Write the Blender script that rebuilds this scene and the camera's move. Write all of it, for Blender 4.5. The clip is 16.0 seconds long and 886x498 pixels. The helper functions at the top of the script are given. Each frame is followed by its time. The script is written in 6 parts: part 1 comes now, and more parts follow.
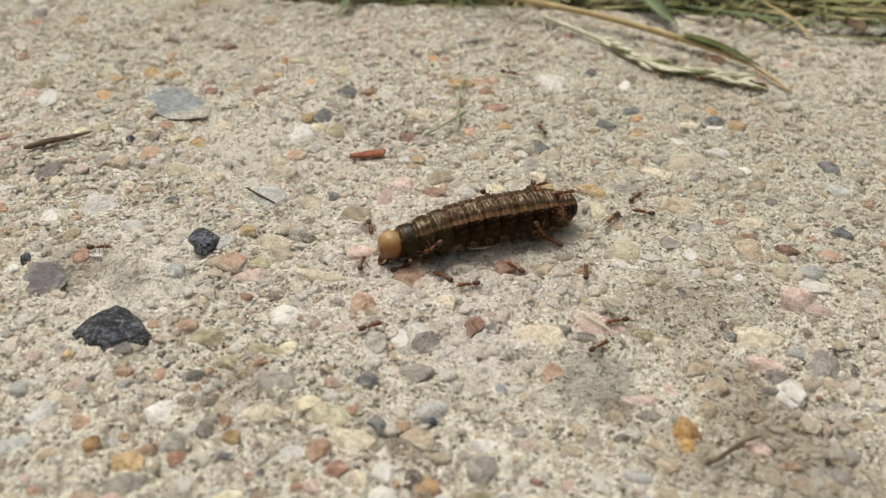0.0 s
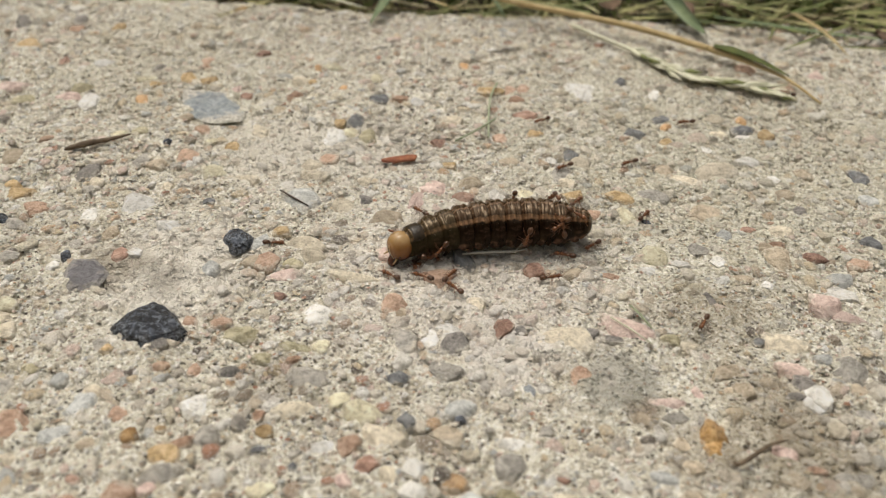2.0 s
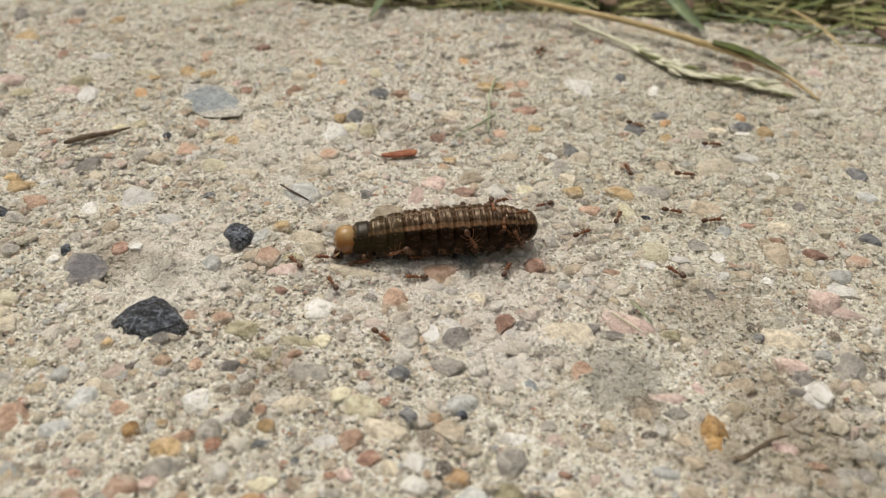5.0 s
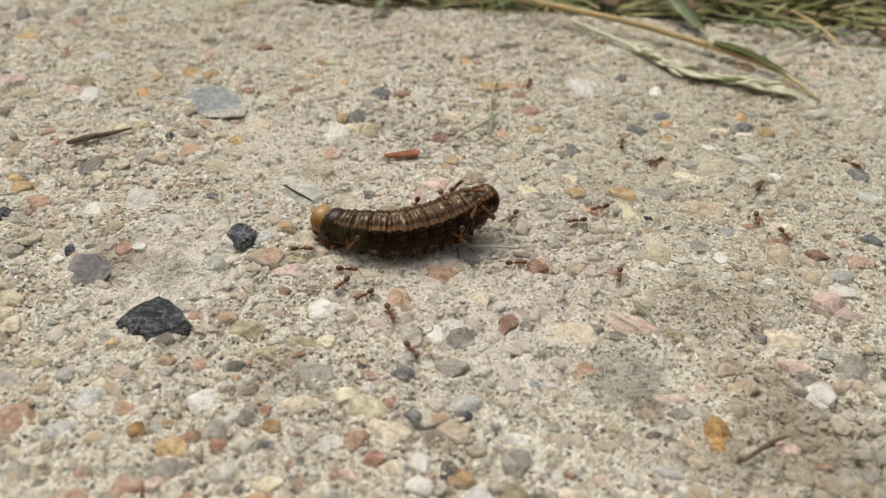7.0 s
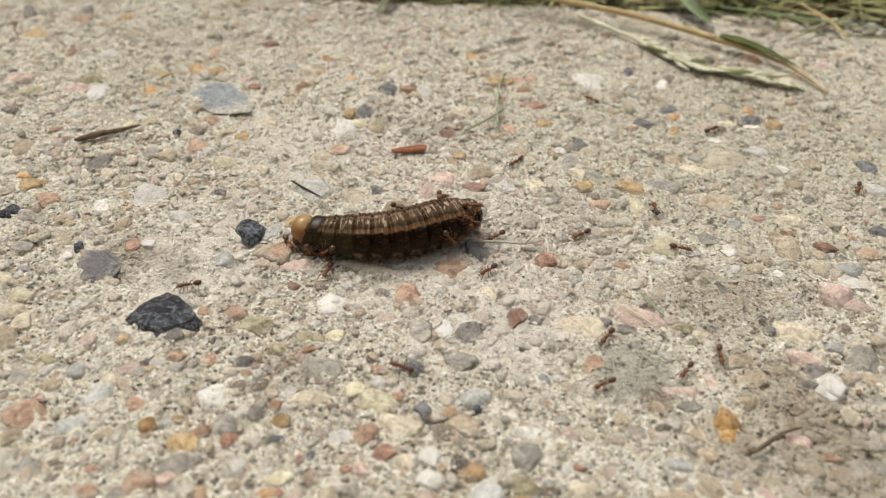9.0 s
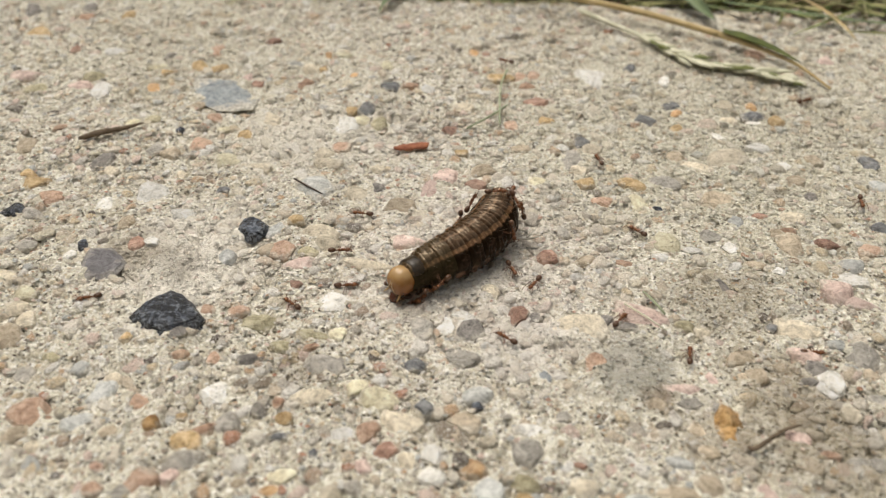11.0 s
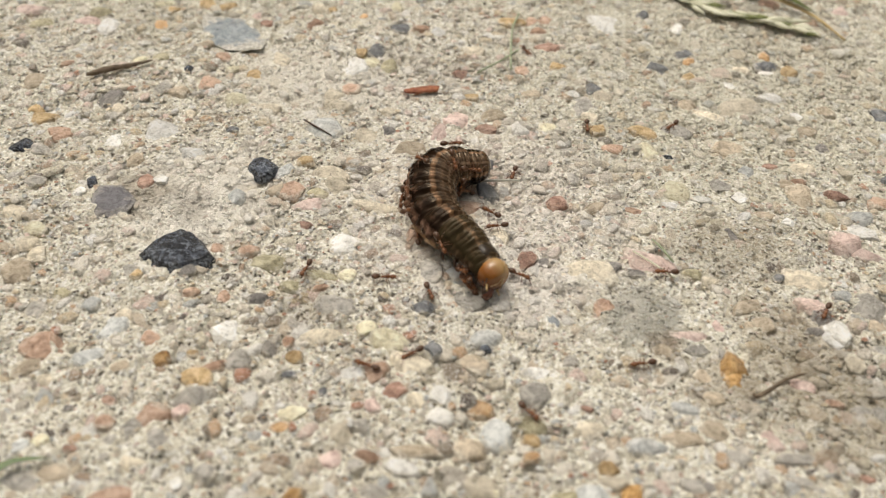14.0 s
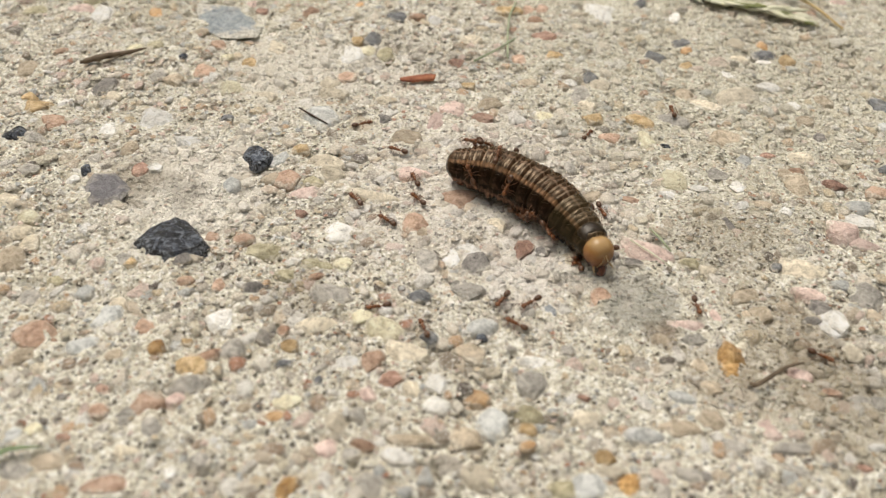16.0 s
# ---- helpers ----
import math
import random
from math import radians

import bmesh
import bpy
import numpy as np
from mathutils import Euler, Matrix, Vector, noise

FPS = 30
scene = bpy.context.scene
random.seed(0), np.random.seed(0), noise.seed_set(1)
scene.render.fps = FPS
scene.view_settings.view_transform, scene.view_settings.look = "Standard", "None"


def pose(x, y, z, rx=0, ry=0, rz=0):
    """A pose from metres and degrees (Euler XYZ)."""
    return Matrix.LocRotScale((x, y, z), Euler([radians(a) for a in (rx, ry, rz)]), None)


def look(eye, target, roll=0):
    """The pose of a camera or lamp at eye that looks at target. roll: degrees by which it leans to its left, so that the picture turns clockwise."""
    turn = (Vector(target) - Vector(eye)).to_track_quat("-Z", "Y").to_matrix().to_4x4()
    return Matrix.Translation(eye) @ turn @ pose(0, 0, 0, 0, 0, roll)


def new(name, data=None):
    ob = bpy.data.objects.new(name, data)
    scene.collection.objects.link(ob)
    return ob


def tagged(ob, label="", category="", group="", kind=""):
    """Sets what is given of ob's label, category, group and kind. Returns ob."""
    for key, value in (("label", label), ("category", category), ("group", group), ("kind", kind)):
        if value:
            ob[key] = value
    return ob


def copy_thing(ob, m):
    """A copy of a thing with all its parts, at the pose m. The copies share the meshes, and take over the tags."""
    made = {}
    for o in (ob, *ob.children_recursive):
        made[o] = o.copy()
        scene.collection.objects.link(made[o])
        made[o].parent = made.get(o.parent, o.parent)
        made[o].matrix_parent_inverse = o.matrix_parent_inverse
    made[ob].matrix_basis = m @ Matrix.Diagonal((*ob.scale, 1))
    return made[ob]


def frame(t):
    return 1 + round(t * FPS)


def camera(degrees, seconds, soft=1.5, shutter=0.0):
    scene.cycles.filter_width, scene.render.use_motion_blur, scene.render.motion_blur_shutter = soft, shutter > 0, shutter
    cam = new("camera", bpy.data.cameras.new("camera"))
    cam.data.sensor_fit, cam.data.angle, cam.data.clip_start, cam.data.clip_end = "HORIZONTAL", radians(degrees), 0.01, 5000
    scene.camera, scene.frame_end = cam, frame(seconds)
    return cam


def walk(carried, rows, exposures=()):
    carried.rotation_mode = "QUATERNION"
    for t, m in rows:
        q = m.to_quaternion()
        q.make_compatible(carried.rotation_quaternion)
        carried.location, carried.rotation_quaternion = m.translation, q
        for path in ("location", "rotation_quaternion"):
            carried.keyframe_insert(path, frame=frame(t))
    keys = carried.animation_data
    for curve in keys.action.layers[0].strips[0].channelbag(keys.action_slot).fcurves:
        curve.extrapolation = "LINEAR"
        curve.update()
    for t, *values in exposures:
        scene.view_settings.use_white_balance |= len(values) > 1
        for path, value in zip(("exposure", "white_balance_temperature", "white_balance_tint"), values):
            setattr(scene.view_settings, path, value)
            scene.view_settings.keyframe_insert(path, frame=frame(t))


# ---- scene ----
# ---- camera ----
cam = camera(50.5, 16.0, soft=1.3)
MM = 0.001
# seconds, place in millimetres, tilt from straight down, turn and roll in degrees
PATH = [
    (0, 0.00, -141.84, 110.82, 52.000, 0.000, 1.842),
    (0.1, -0.02, -142.87, 111.34, 52.387, 0.616, 1.713),
    (0.2, -0.04, -144.29, 112.07, 52.923, 1.471, 1.534),
    (0.3, -0.05, -144.85, 112.36, 53.135, 1.809, 1.463),
    (0.5, -0.06, -145.15, 112.51, 53.247, 1.987, 1.426),
    (1, -0.57, -145.05, 111.62, 52.997, 1.971, 1.455),
    (1.5, -1.09, -145.27, 110.46, 52.865, 2.021, 1.324),
    (2, -1.00, -145.06, 110.95, 52.725, 1.899, 1.460),
    (2.5, -0.70, -145.24, 111.28, 53.147, 1.400, 1.994),
    (3, -1.56, -145.13, 111.06, 52.998, 1.304, 1.995),
    (3.5, -2.47, -145.41, 108.24, 52.972, 1.351, 1.936),
    (4, -2.32, -145.11, 110.97, 52.652, 1.374, 2.012),
    (6.5, -2.77, -145.45, 110.95, 52.373, 1.467, 1.915),
    (7, -3.50, -145.41, 111.51, 52.360, 1.201, 2.123),
    (7.5, -3.80, -145.57, 111.44, 52.360, 1.154, 2.114),
    (8, -3.62, -145.77, 112.47, 52.487, 1.169, 2.047),
    (8.5, -4.05, -145.84, 111.48, 52.362, 1.383, 1.791),
    (9, -4.00, -145.78, 111.30, 52.128, 1.599, 1.505),
    (11.5, -3.35, -145.74, 112.45, 51.708, 2.012, 1.176),
    (12, -3.39, -146.23, 111.90, 51.688, 1.955, 1.298),
    (12.5, -3.74, -146.00, 111.62, 51.206, 1.592, 1.924),
    (13, -4.60, -146.42, 111.33, 49.652, 1.650, 2.379),
    (13.5, -4.69, -146.52, 111.90, 48.721, 1.930, 2.355),
    (14, -5.39, -146.56, 111.76, 48.579, 1.747, 2.469),
    (14.5, -5.43, -146.48, 111.21, 48.429, 1.736, 2.385),
    (15, -5.61, -146.34, 110.84, 48.269, 1.515, 2.584),
    (15.5, -5.93, -146.50, 110.60, 48.157, 1.470, 2.623),
    (16, -5.30, -146.28, 110.68, 48.118, 1.444, 2.720),
]
walk(cam, [(t, pose(x * MM, y * MM, z * MM, tilt, 0, turn) @ pose(0, 0, 0, 0, 0, roll))
           for t, x, y, z, tilt, turn, roll in PATH],
     exposures=[(t, s - 0.16, 7040, 9) for t, s in ((0.0, -0.19), (4.0, -0.20), (7.2, -0.20), (8.5, -0.11), (12.5, -0.09), (14.5, -0.03), (16.0, -0.01))])
# a phone's lens: sharp at the caterpillar, slightly soft towards the grass
cam.data.dof.use_dof = True
cam.data.dof.focus_distance = 0.182
cam.data.dof.aperture_fstop = 18.0

# ---- light: bright overcast sky, soft sun from behind and to the left ----
world = bpy.data.worlds.new("overcast_sky")
scene.world = world
world.use_nodes = True
wn = world.node_tree.nodes
wn.clear()
sky = wn.new("ShaderNodeTexSky")
sky.sky_type = "NISHITA"
sky.sun_disc = False
sky.sun_elevation = radians(66)
sky.sun_rotation = radians(-41)
sky.air_density, sky.dust_density, sky.ozone_density = 1.0, 6.0, 0.6
soft_white = wn.new("ShaderNodeHueSaturation")
soft_white.inputs["Saturation"].default_value = 0.25
back = wn.new("ShaderNodeBackground")
back.inputs["Strength"].default_value = 0.15
out = wn.new("ShaderNodeOutputWorld")
world.node_tree.links.new(sky.outputs[0], soft_white.inputs["Color"])
world.node_tree.links.new(soft_white.outputs[0], back.inputs["Color"])
world.node_tree.links.new(back.outputs[0], out.inputs["Surface"])

sun_data = bpy.data.lights.new("sun", "SUN")
sun_data.energy, sun_data.angle, sun_data.color = 1.3, radians(40), (1.0, 0.96, 0.89)
sun = new("sun", sun_data)
sun.matrix_world = look((-0.29, 0.33, 1.0), (0, 0, 0))


# ---- materials ----
class Mat:
    """A small builder of node materials."""

    def __init__(self, name):
        self.m = bpy.data.materials.new(name)
        self.m.use_nodes = True
        self.t = self.m.node_tree
        self.t.nodes.clear()
        self.bsdf = self.n("ShaderNodeBsdfPrincipled")
        o = self.n("ShaderNodeOutputMaterial")
        self.l(self.bsdf.outputs[0], o.inputs["Surface"])
        tc = self.n("ShaderNodeTexCoord")
        self.obj = tc.outputs["Object"]

    def n(self, kind, **sets):
        node = self.t.nodes.new(kind)
        for k, v in sets.items():
            node.inputs[k].default_value = v
        return node

    def l(self, a, b):
        self.t.links.new(a, b)

    def put(self, key, value):
        if isinstance(value, bpy.types.NodeSocket):
            self.l(value, self.bsdf.inputs[key])
        else:
            self.bsdf.inputs[key].default_value = value

    def noise(self, scale, detail=4.0, rough=0.55, vec=None, dist=0.0):
        a = self.n("ShaderNodeTexNoise", Scale=scale, Detail=detail, Roughness=rough, Distortion=dist)
        self.l(vec or self.obj, a.inputs["Vector"])
        return a.outputs["Fac"]

    def cells(self, scale, feature="F1", vec=None):
        a = self.n("ShaderNodeTexVoronoi", Scale=scale)
        a.feature = feature
        self.l(vec or self.obj, a.inputs["Vector"])
        return a

    def ramp(self, fac, stops, kind="LINEAR"):
        a = self.n("ShaderNodeValToRGB")
        a.color_ramp.interpolation = kind
        e = a.color_ramp.elements
        while len(e) < len(stops):
            e.new(0.5)
        for k, (p, c) in zip(e, stops):
            k.position = p
            k.color = (*c, 1) if len(c) == 3 else c
        self.l(fac, a.inputs[0])
        return a.outputs[0]

    def mix(self, fac, a, b, mode="MIX"):
        m = self.n("ShaderNodeMix")
        m.data_type, m.blend_type = "RGBA", mode
        for v, key in ((fac, 0), (a, 6), (b, 7)):
            if isinstance(v, bpy.types.NodeSocket):
                self.l(v, m.inputs[key])
            else:
                m.inputs[key].default_value = v if key == 0 else (*v, 1)
        return m.outputs[2]

    def math(self, op, a, b=0.0, clamp=False):
        m = self.n("ShaderNodeMath")
        m.operation, m.use_clamp = op, clamp
        for k, v in enumerate((a, b)):
            if isinstance(v, bpy.types.NodeSocket):
                self.l(v, m.inputs[k])
            else:
                m.inputs[k].default_value = v
        return m.outputs[0]

    def patch(self, x, y, radius, soft=0.6):
        """A blotch of uneven outline on the slab, at x and y in millimetres."""
        pos = self.n("ShaderNodeNewGeometry").outputs["Position"]
        d = self.n("ShaderNodeVectorMath")
        d.operation = "DISTANCE"
        self.l(pos, d.inputs[0])
        d.inputs[1].default_value = (x * MM, y * MM, 0)
        edge = self.math("ADD", self.math("DIVIDE", d.outputs["Value"], radius * MM), self.math("MULTIPLY", self.math("SUBTRACT", self.noise(190, 4, 0.6, pos), 0.5), 1.6))
        return self.ramp(edge, [(1 - soft, (1, 1, 1)), (1.0, (0, 0, 0))])

    def weathered_and_shaded(self, col, amount):
        """Brown dirt, plain grey cement and bleached cement on parts of the slab, and one painted shadow."""
        for x, y, r, c, k in ((43, -14, 14, (0.27, 0.22, 0.155), 0.42), (25, -33, 11, (0.34, 0.33, 0.285), 0.75), (-56, -9, 22, (0.82, 0.77, 0.69), 0.78), (6, -27, 11, (0.80, 0.76, 0.70), 0.6), (-24, 38, 18, (0.80, 0.75, 0.67), 0.5),
                              (-45, 33, 20, (0.76, 0.71, 0.625), 0.6), (0, -6, 36, (0.81, 0.74, 0.685), 0.42), (58, 50, 72, (0.54, 0.515, 0.40), 0.38), (-80, 80, 50, (0.56, 0.53, 0.41), 0.26), (-68, -8, 9, (0.30, 0.25, 0.18), 0.6),
                              (51, -39, 15, (0.33, 0.27, 0.19), 0.5), (55, -51, 17, (0.33, 0.28, 0.20), 0.5), (36, -48, 9, (0.30, 0.24, 0.17), 0.4),
                              # the first is a dirt stain with a brown shadow painted in
                              (-31, -35, 7, (0.17, 0.12, 0.075), 0.38), (28, -40, 4, (0.20, 0.13, 0.08), 0.6), (-58, -12, 6, (0.24, 0.21, 0.17), 0.5)):
            col = self.mix(self.math("MULTIPLY", self.patch(x, y, r), k * amount), col, c)
        return col

    def bump(self, height, distance, strength=1.0):
        b = self.n("ShaderNodeBump", Strength=strength, Distance=distance)
        self.l(height, b.inputs["Height"])
        self.l(b.outputs[0], self.bsdf.inputs["Normal"])


def concrete_material():
    m = Mat("cement_paste")
    wob = m.n("ShaderNodeTexNoise", Scale=1300.0, Detail=2.0)
    m.l(m.obj, wob.inputs["Vector"])
    bent = m.n("ShaderNodeVectorMath")
    bent.operation = "MULTIPLY_ADD"
    m.l(wob.outputs["Color"], bent.inputs[0])
    bent.inputs[1].default_value = (0.0008, 0.0008, 0.0008)
    m.l(m.obj, bent.inputs[2])
    v = bent.outputs[0]
    col = m.mix(m.ramp(m.noise(45, 3), [(0.35, (0, 0, 0)), (0.65, (1, 1, 1))]), (0.598, 0.539, 0.418), (0.725, 0.678, 0.552))
    col = m.mix(m.ramp(m.noise(420, 4), [(0.40, (0, 0, 0)), (0.60, (1, 1, 1))]), col, (0.810, 0.781, 0.669))
    # sand grains of many colours in the paste
    sand = m.cells(1500, vec=v)
    tint = m.ramp(sand.outputs["Color"], [(0.0, (0.227, 0.194, 0.142)), (0.16, (0.515, 0.469, 0.370)), (0.36, (0.762, 0.704, 0.560)), (0.50, (0.391, 0.337, 0.257)),
                                          (0.60, (0.618, 0.571, 0.465)), (0.76, (0.515, 0.367, 0.247)), (0.82, (0.886, 0.847, 0.731))], "CONSTANT")
    edge = m.ramp(sand.outputs["Distance"], [(0.30, (1, 1, 1)), (0.48, (0, 0, 0))])
    col = m.mix(m.math("MULTIPLY", edge, 0.62), col, tint)
    fleck = m.noise(1250, 3, 0.6, v)
    col = m.mix(m.ramp(fleck, [(0.52, (0, 0, 0)), (0.60, (0.8, 0.8, 0.8))]), col, (0.93, 0.905, 0.85))
    col = m.mix(m.ramp(fleck, [(0.36, (0.6, 0.6, 0.6)), (0.45, (0, 0, 0))]), col, (0.40, 0.355, 0.29))
    # open pores, the shade inside them painted as dark colour
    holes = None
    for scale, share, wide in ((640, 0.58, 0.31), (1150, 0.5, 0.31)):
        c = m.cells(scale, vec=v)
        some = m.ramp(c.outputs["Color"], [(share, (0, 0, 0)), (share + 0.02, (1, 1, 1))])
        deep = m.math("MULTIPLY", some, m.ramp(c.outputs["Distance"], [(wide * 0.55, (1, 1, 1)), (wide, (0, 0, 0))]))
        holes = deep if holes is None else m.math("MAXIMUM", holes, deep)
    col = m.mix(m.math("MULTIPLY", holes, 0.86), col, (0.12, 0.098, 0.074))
    dirt = m.ramp(m.noise(28, 5, 0.65), [(0.56, (0, 0, 0)), (0.74, (1, 1, 1))])
    col = m.mix(m.math("MULTIPLY", dirt, 0.35), col, (0.30, 0.255, 0.195))
    m.put("Base Color", m.weathered_and_shaded(col, 1.0))
    m.put("Roughness", 0.9)
    m.put("Specular IOR Level", 0.3)
    h = m.math("ADD", m.math("MULTIPLY", m.noise(1500, 4, 0.65), 0.7), m.math("MULTIPLY", sand.outputs["Distance"], -0.55))
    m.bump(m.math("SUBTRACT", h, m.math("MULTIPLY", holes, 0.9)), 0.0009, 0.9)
    return m.m


def stone_material(name, dark, mid, light, rough=0.55, fleck=None, random_shift=0.2, rim_cement=0.62, relief=0.0004, dusty=0.3, grainy=0.5):
    m = Mat(name)
    dark, mid, light = tuple(c * 0.85 for c in dark), tuple(c * 1.12 for c in mid), tuple(min(c * 1.25, 0.88) for c in light)
    geo = m.n("ShaderNodeObjectInfo")
    shift = m.n("ShaderNodeVectorMath")
    shift.operation = "ADD"
    coord = m.n("ShaderNodeNewGeometry").outputs["Position"]
    m.l(coord, shift.inputs[0])
    m.l(geo.outputs["Random"], shift.inputs[1])
    v = shift.outputs[0]
    a = m.noise(520, 5, 0.7, v, 0.8)
    col = m.ramp(a, [(0.36, dark), (0.5, mid), (0.64, light)])
    grain = m.noise(2600, 3, 0.7, v)
    col = m.mix(m.ramp(grain, [(0.45, (0, 0, 0)), (0.66, (grainy, grainy, grainy))]), col, light)
    pit = m.ramp(m.noise(1500, 2, 0.5, v), [(0.27, (0.7, 0.7, 0.7)), (0.36, (0, 0, 0))])
    col = m.mix(pit, col, tuple(c * 0.45 for c in dark))
    if fleck:
        f = m.ramp(m.noise(620, 5, 0.72, v, 1.5), [(0.52, (0, 0, 0)), (0.60, (1, 1, 1))])
        col = m.mix(m.math("MULTIPLY", f, 0.72), col, fleck)
    dust = m.ramp(m.noise(160, 5, 0.7, v), [(0.5, (0, 0, 0)), (0.75, (1, 1, 1))])
    col = m.mix(m.math("MULTIPLY", dust, dusty), col, (0.52, 0.465, 0.37))
    # cement clings to the rim
    sep = m.n("ShaderNodeSeparateXYZ")
    m.l(m.obj, sep.inputs[0])
    rim = m.math("SQRT", m.math("ADD", m.math("POWER", sep.outputs[0], 2.0), m.math("POWER", sep.outputs[1], 2.0)))
    rim = m.math("ADD", rim, m.math("MULTIPLY", m.math("SUBTRACT", m.noise(620, 4, 0.65, v), 0.5), 1.8))
    cement = m.mix(m.ramp(m.noise(1300, 4, 0.6, v), [(0.38, (0, 0, 0)), (0.6, (1, 1, 1))]), (0.40, 0.35, 0.27), (0.84, 0.79, 0.69))
    col = m.mix(m.math("MULTIPLY", m.ramp(rim, [(0.72, (0, 0, 0)), (1.0, (1, 1, 1))]), rim_cement), col, cement)
    hue = m.n("ShaderNodeHueSaturation")
    m.l(m.math("ADD", m.math("MULTIPLY", geo.outputs["Random"], 2 * random_shift), 1 - random_shift), hue.inputs["Value"])
    m.l(col, hue.inputs["Color"])
    m.put("Base Color", hue.outputs[0])
    m.put("Roughness", rough)
    m.put("Specular IOR Level", 0.4)
    m.bump(m.math("ADD", grain, a), relief, 0.8)
    return m.m


def grain_material():
    m = Mat("sand_and_gravel_grains")
    isl = m.n("ShaderNodeNewGeometry").outputs["Random Per Island"]
    col = m.ramp(isl, [(0.0, (0.652, 0.546, 0.413)), (0.09, (0.810, 0.728, 0.609)), (0.19, (0.523, 0.470, 0.394)), (0.28, (0.850, 0.786, 0.685)),
                       (0.37, (0.613, 0.575, 0.516)), (0.44, (0.882, 0.849, 0.788)), (0.52, (0.692, 0.566, 0.384)), (0.58, (0.287, 0.230, 0.173)),
                       (0.62, (0.751, 0.681, 0.525)), (0.69, (0.631, 0.431, 0.272)), (0.725, (0.514, 0.527, 0.516)), (0.78, (0.751, 0.585, 0.506)),
                       (0.85, (0.445, 0.326, 0.234)), (0.90, (0.129, 0.105, 0.089)), (0.925, (0.882, 0.863, 0.825)), (0.978, (0.494, 0.240, 0.150))], "CONSTANT")
    pos = m.n("ShaderNodeNewGeometry").outputs["Position"]
    a = m.noise(700, 5, 0.65, pos, 0.5)
    col = m.mix(m.ramp(a, [(0.34, (0.55, 0.55, 0.55)), (0.48, (0, 0, 0))]), col, (0.20, 0.17, 0.125))
    col = m.mix(m.ramp(m.noise(500, 4, 0.65, pos), [(0.52, (0, 0, 0)), (0.75, (0.5, 0.5, 0.5))]), col, (0.66, 0.61, 0.53))
    speck = m.noise(3200, 3, 0.7, pos)
    col = m.mix(m.ramp(speck, [(0.36, (0.5, 0.5, 0.5)), (0.45, (0, 0, 0))]), col, (0.24, 0.20, 0.16))
    col = m.mix(m.ramp(speck, [(0.53, (0, 0, 0)), (0.66, (0.78, 0.78, 0.78))]), col, (0.89, 0.865, 0.815))
    nz = m.n("ShaderNodeSeparateXYZ")
    m.l(m.n("ShaderNodeNewGeometry").outputs["Normal"], nz.inputs[0])
    coat = m.math("ADD", nz.outputs[2], m.math("MULTIPLY", m.math("SUBTRACT", m.noise(900, 4, 0.65, pos), 0.5), 1.2))
    paste = m.mix(m.ramp(m.noise(1300, 4, 0.6, pos), [(0.38, (0, 0, 0)), (0.6, (1, 1, 1))]), (0.36, 0.31, 0.24), (0.84, 0.79, 0.69))
    col = m.mix(m.math("MULTIPLY", m.ramp(coat, [(0.46, (1, 1, 1)), (0.82, (0, 0, 0))]), 0.68), col, paste)
    col = m.mix(m.ramp(m.noise(330, 5, 0.7, pos), [(0.53, (0, 0, 0)), (0.64, (0.4, 0.4, 0.4))]), col, paste)
    m.put("Base Color", m.weathered_and_shaded(col, 0.85))
    m.put("Roughness", 0.7)
    m.put("Specular IOR Level", 0.35)
    m.bump(m.noise(1700, 5, 0.75, pos), 0.0009, 0.8)
    return m.m


FOLD = 1.1  # millimetres from fold to fold along the back


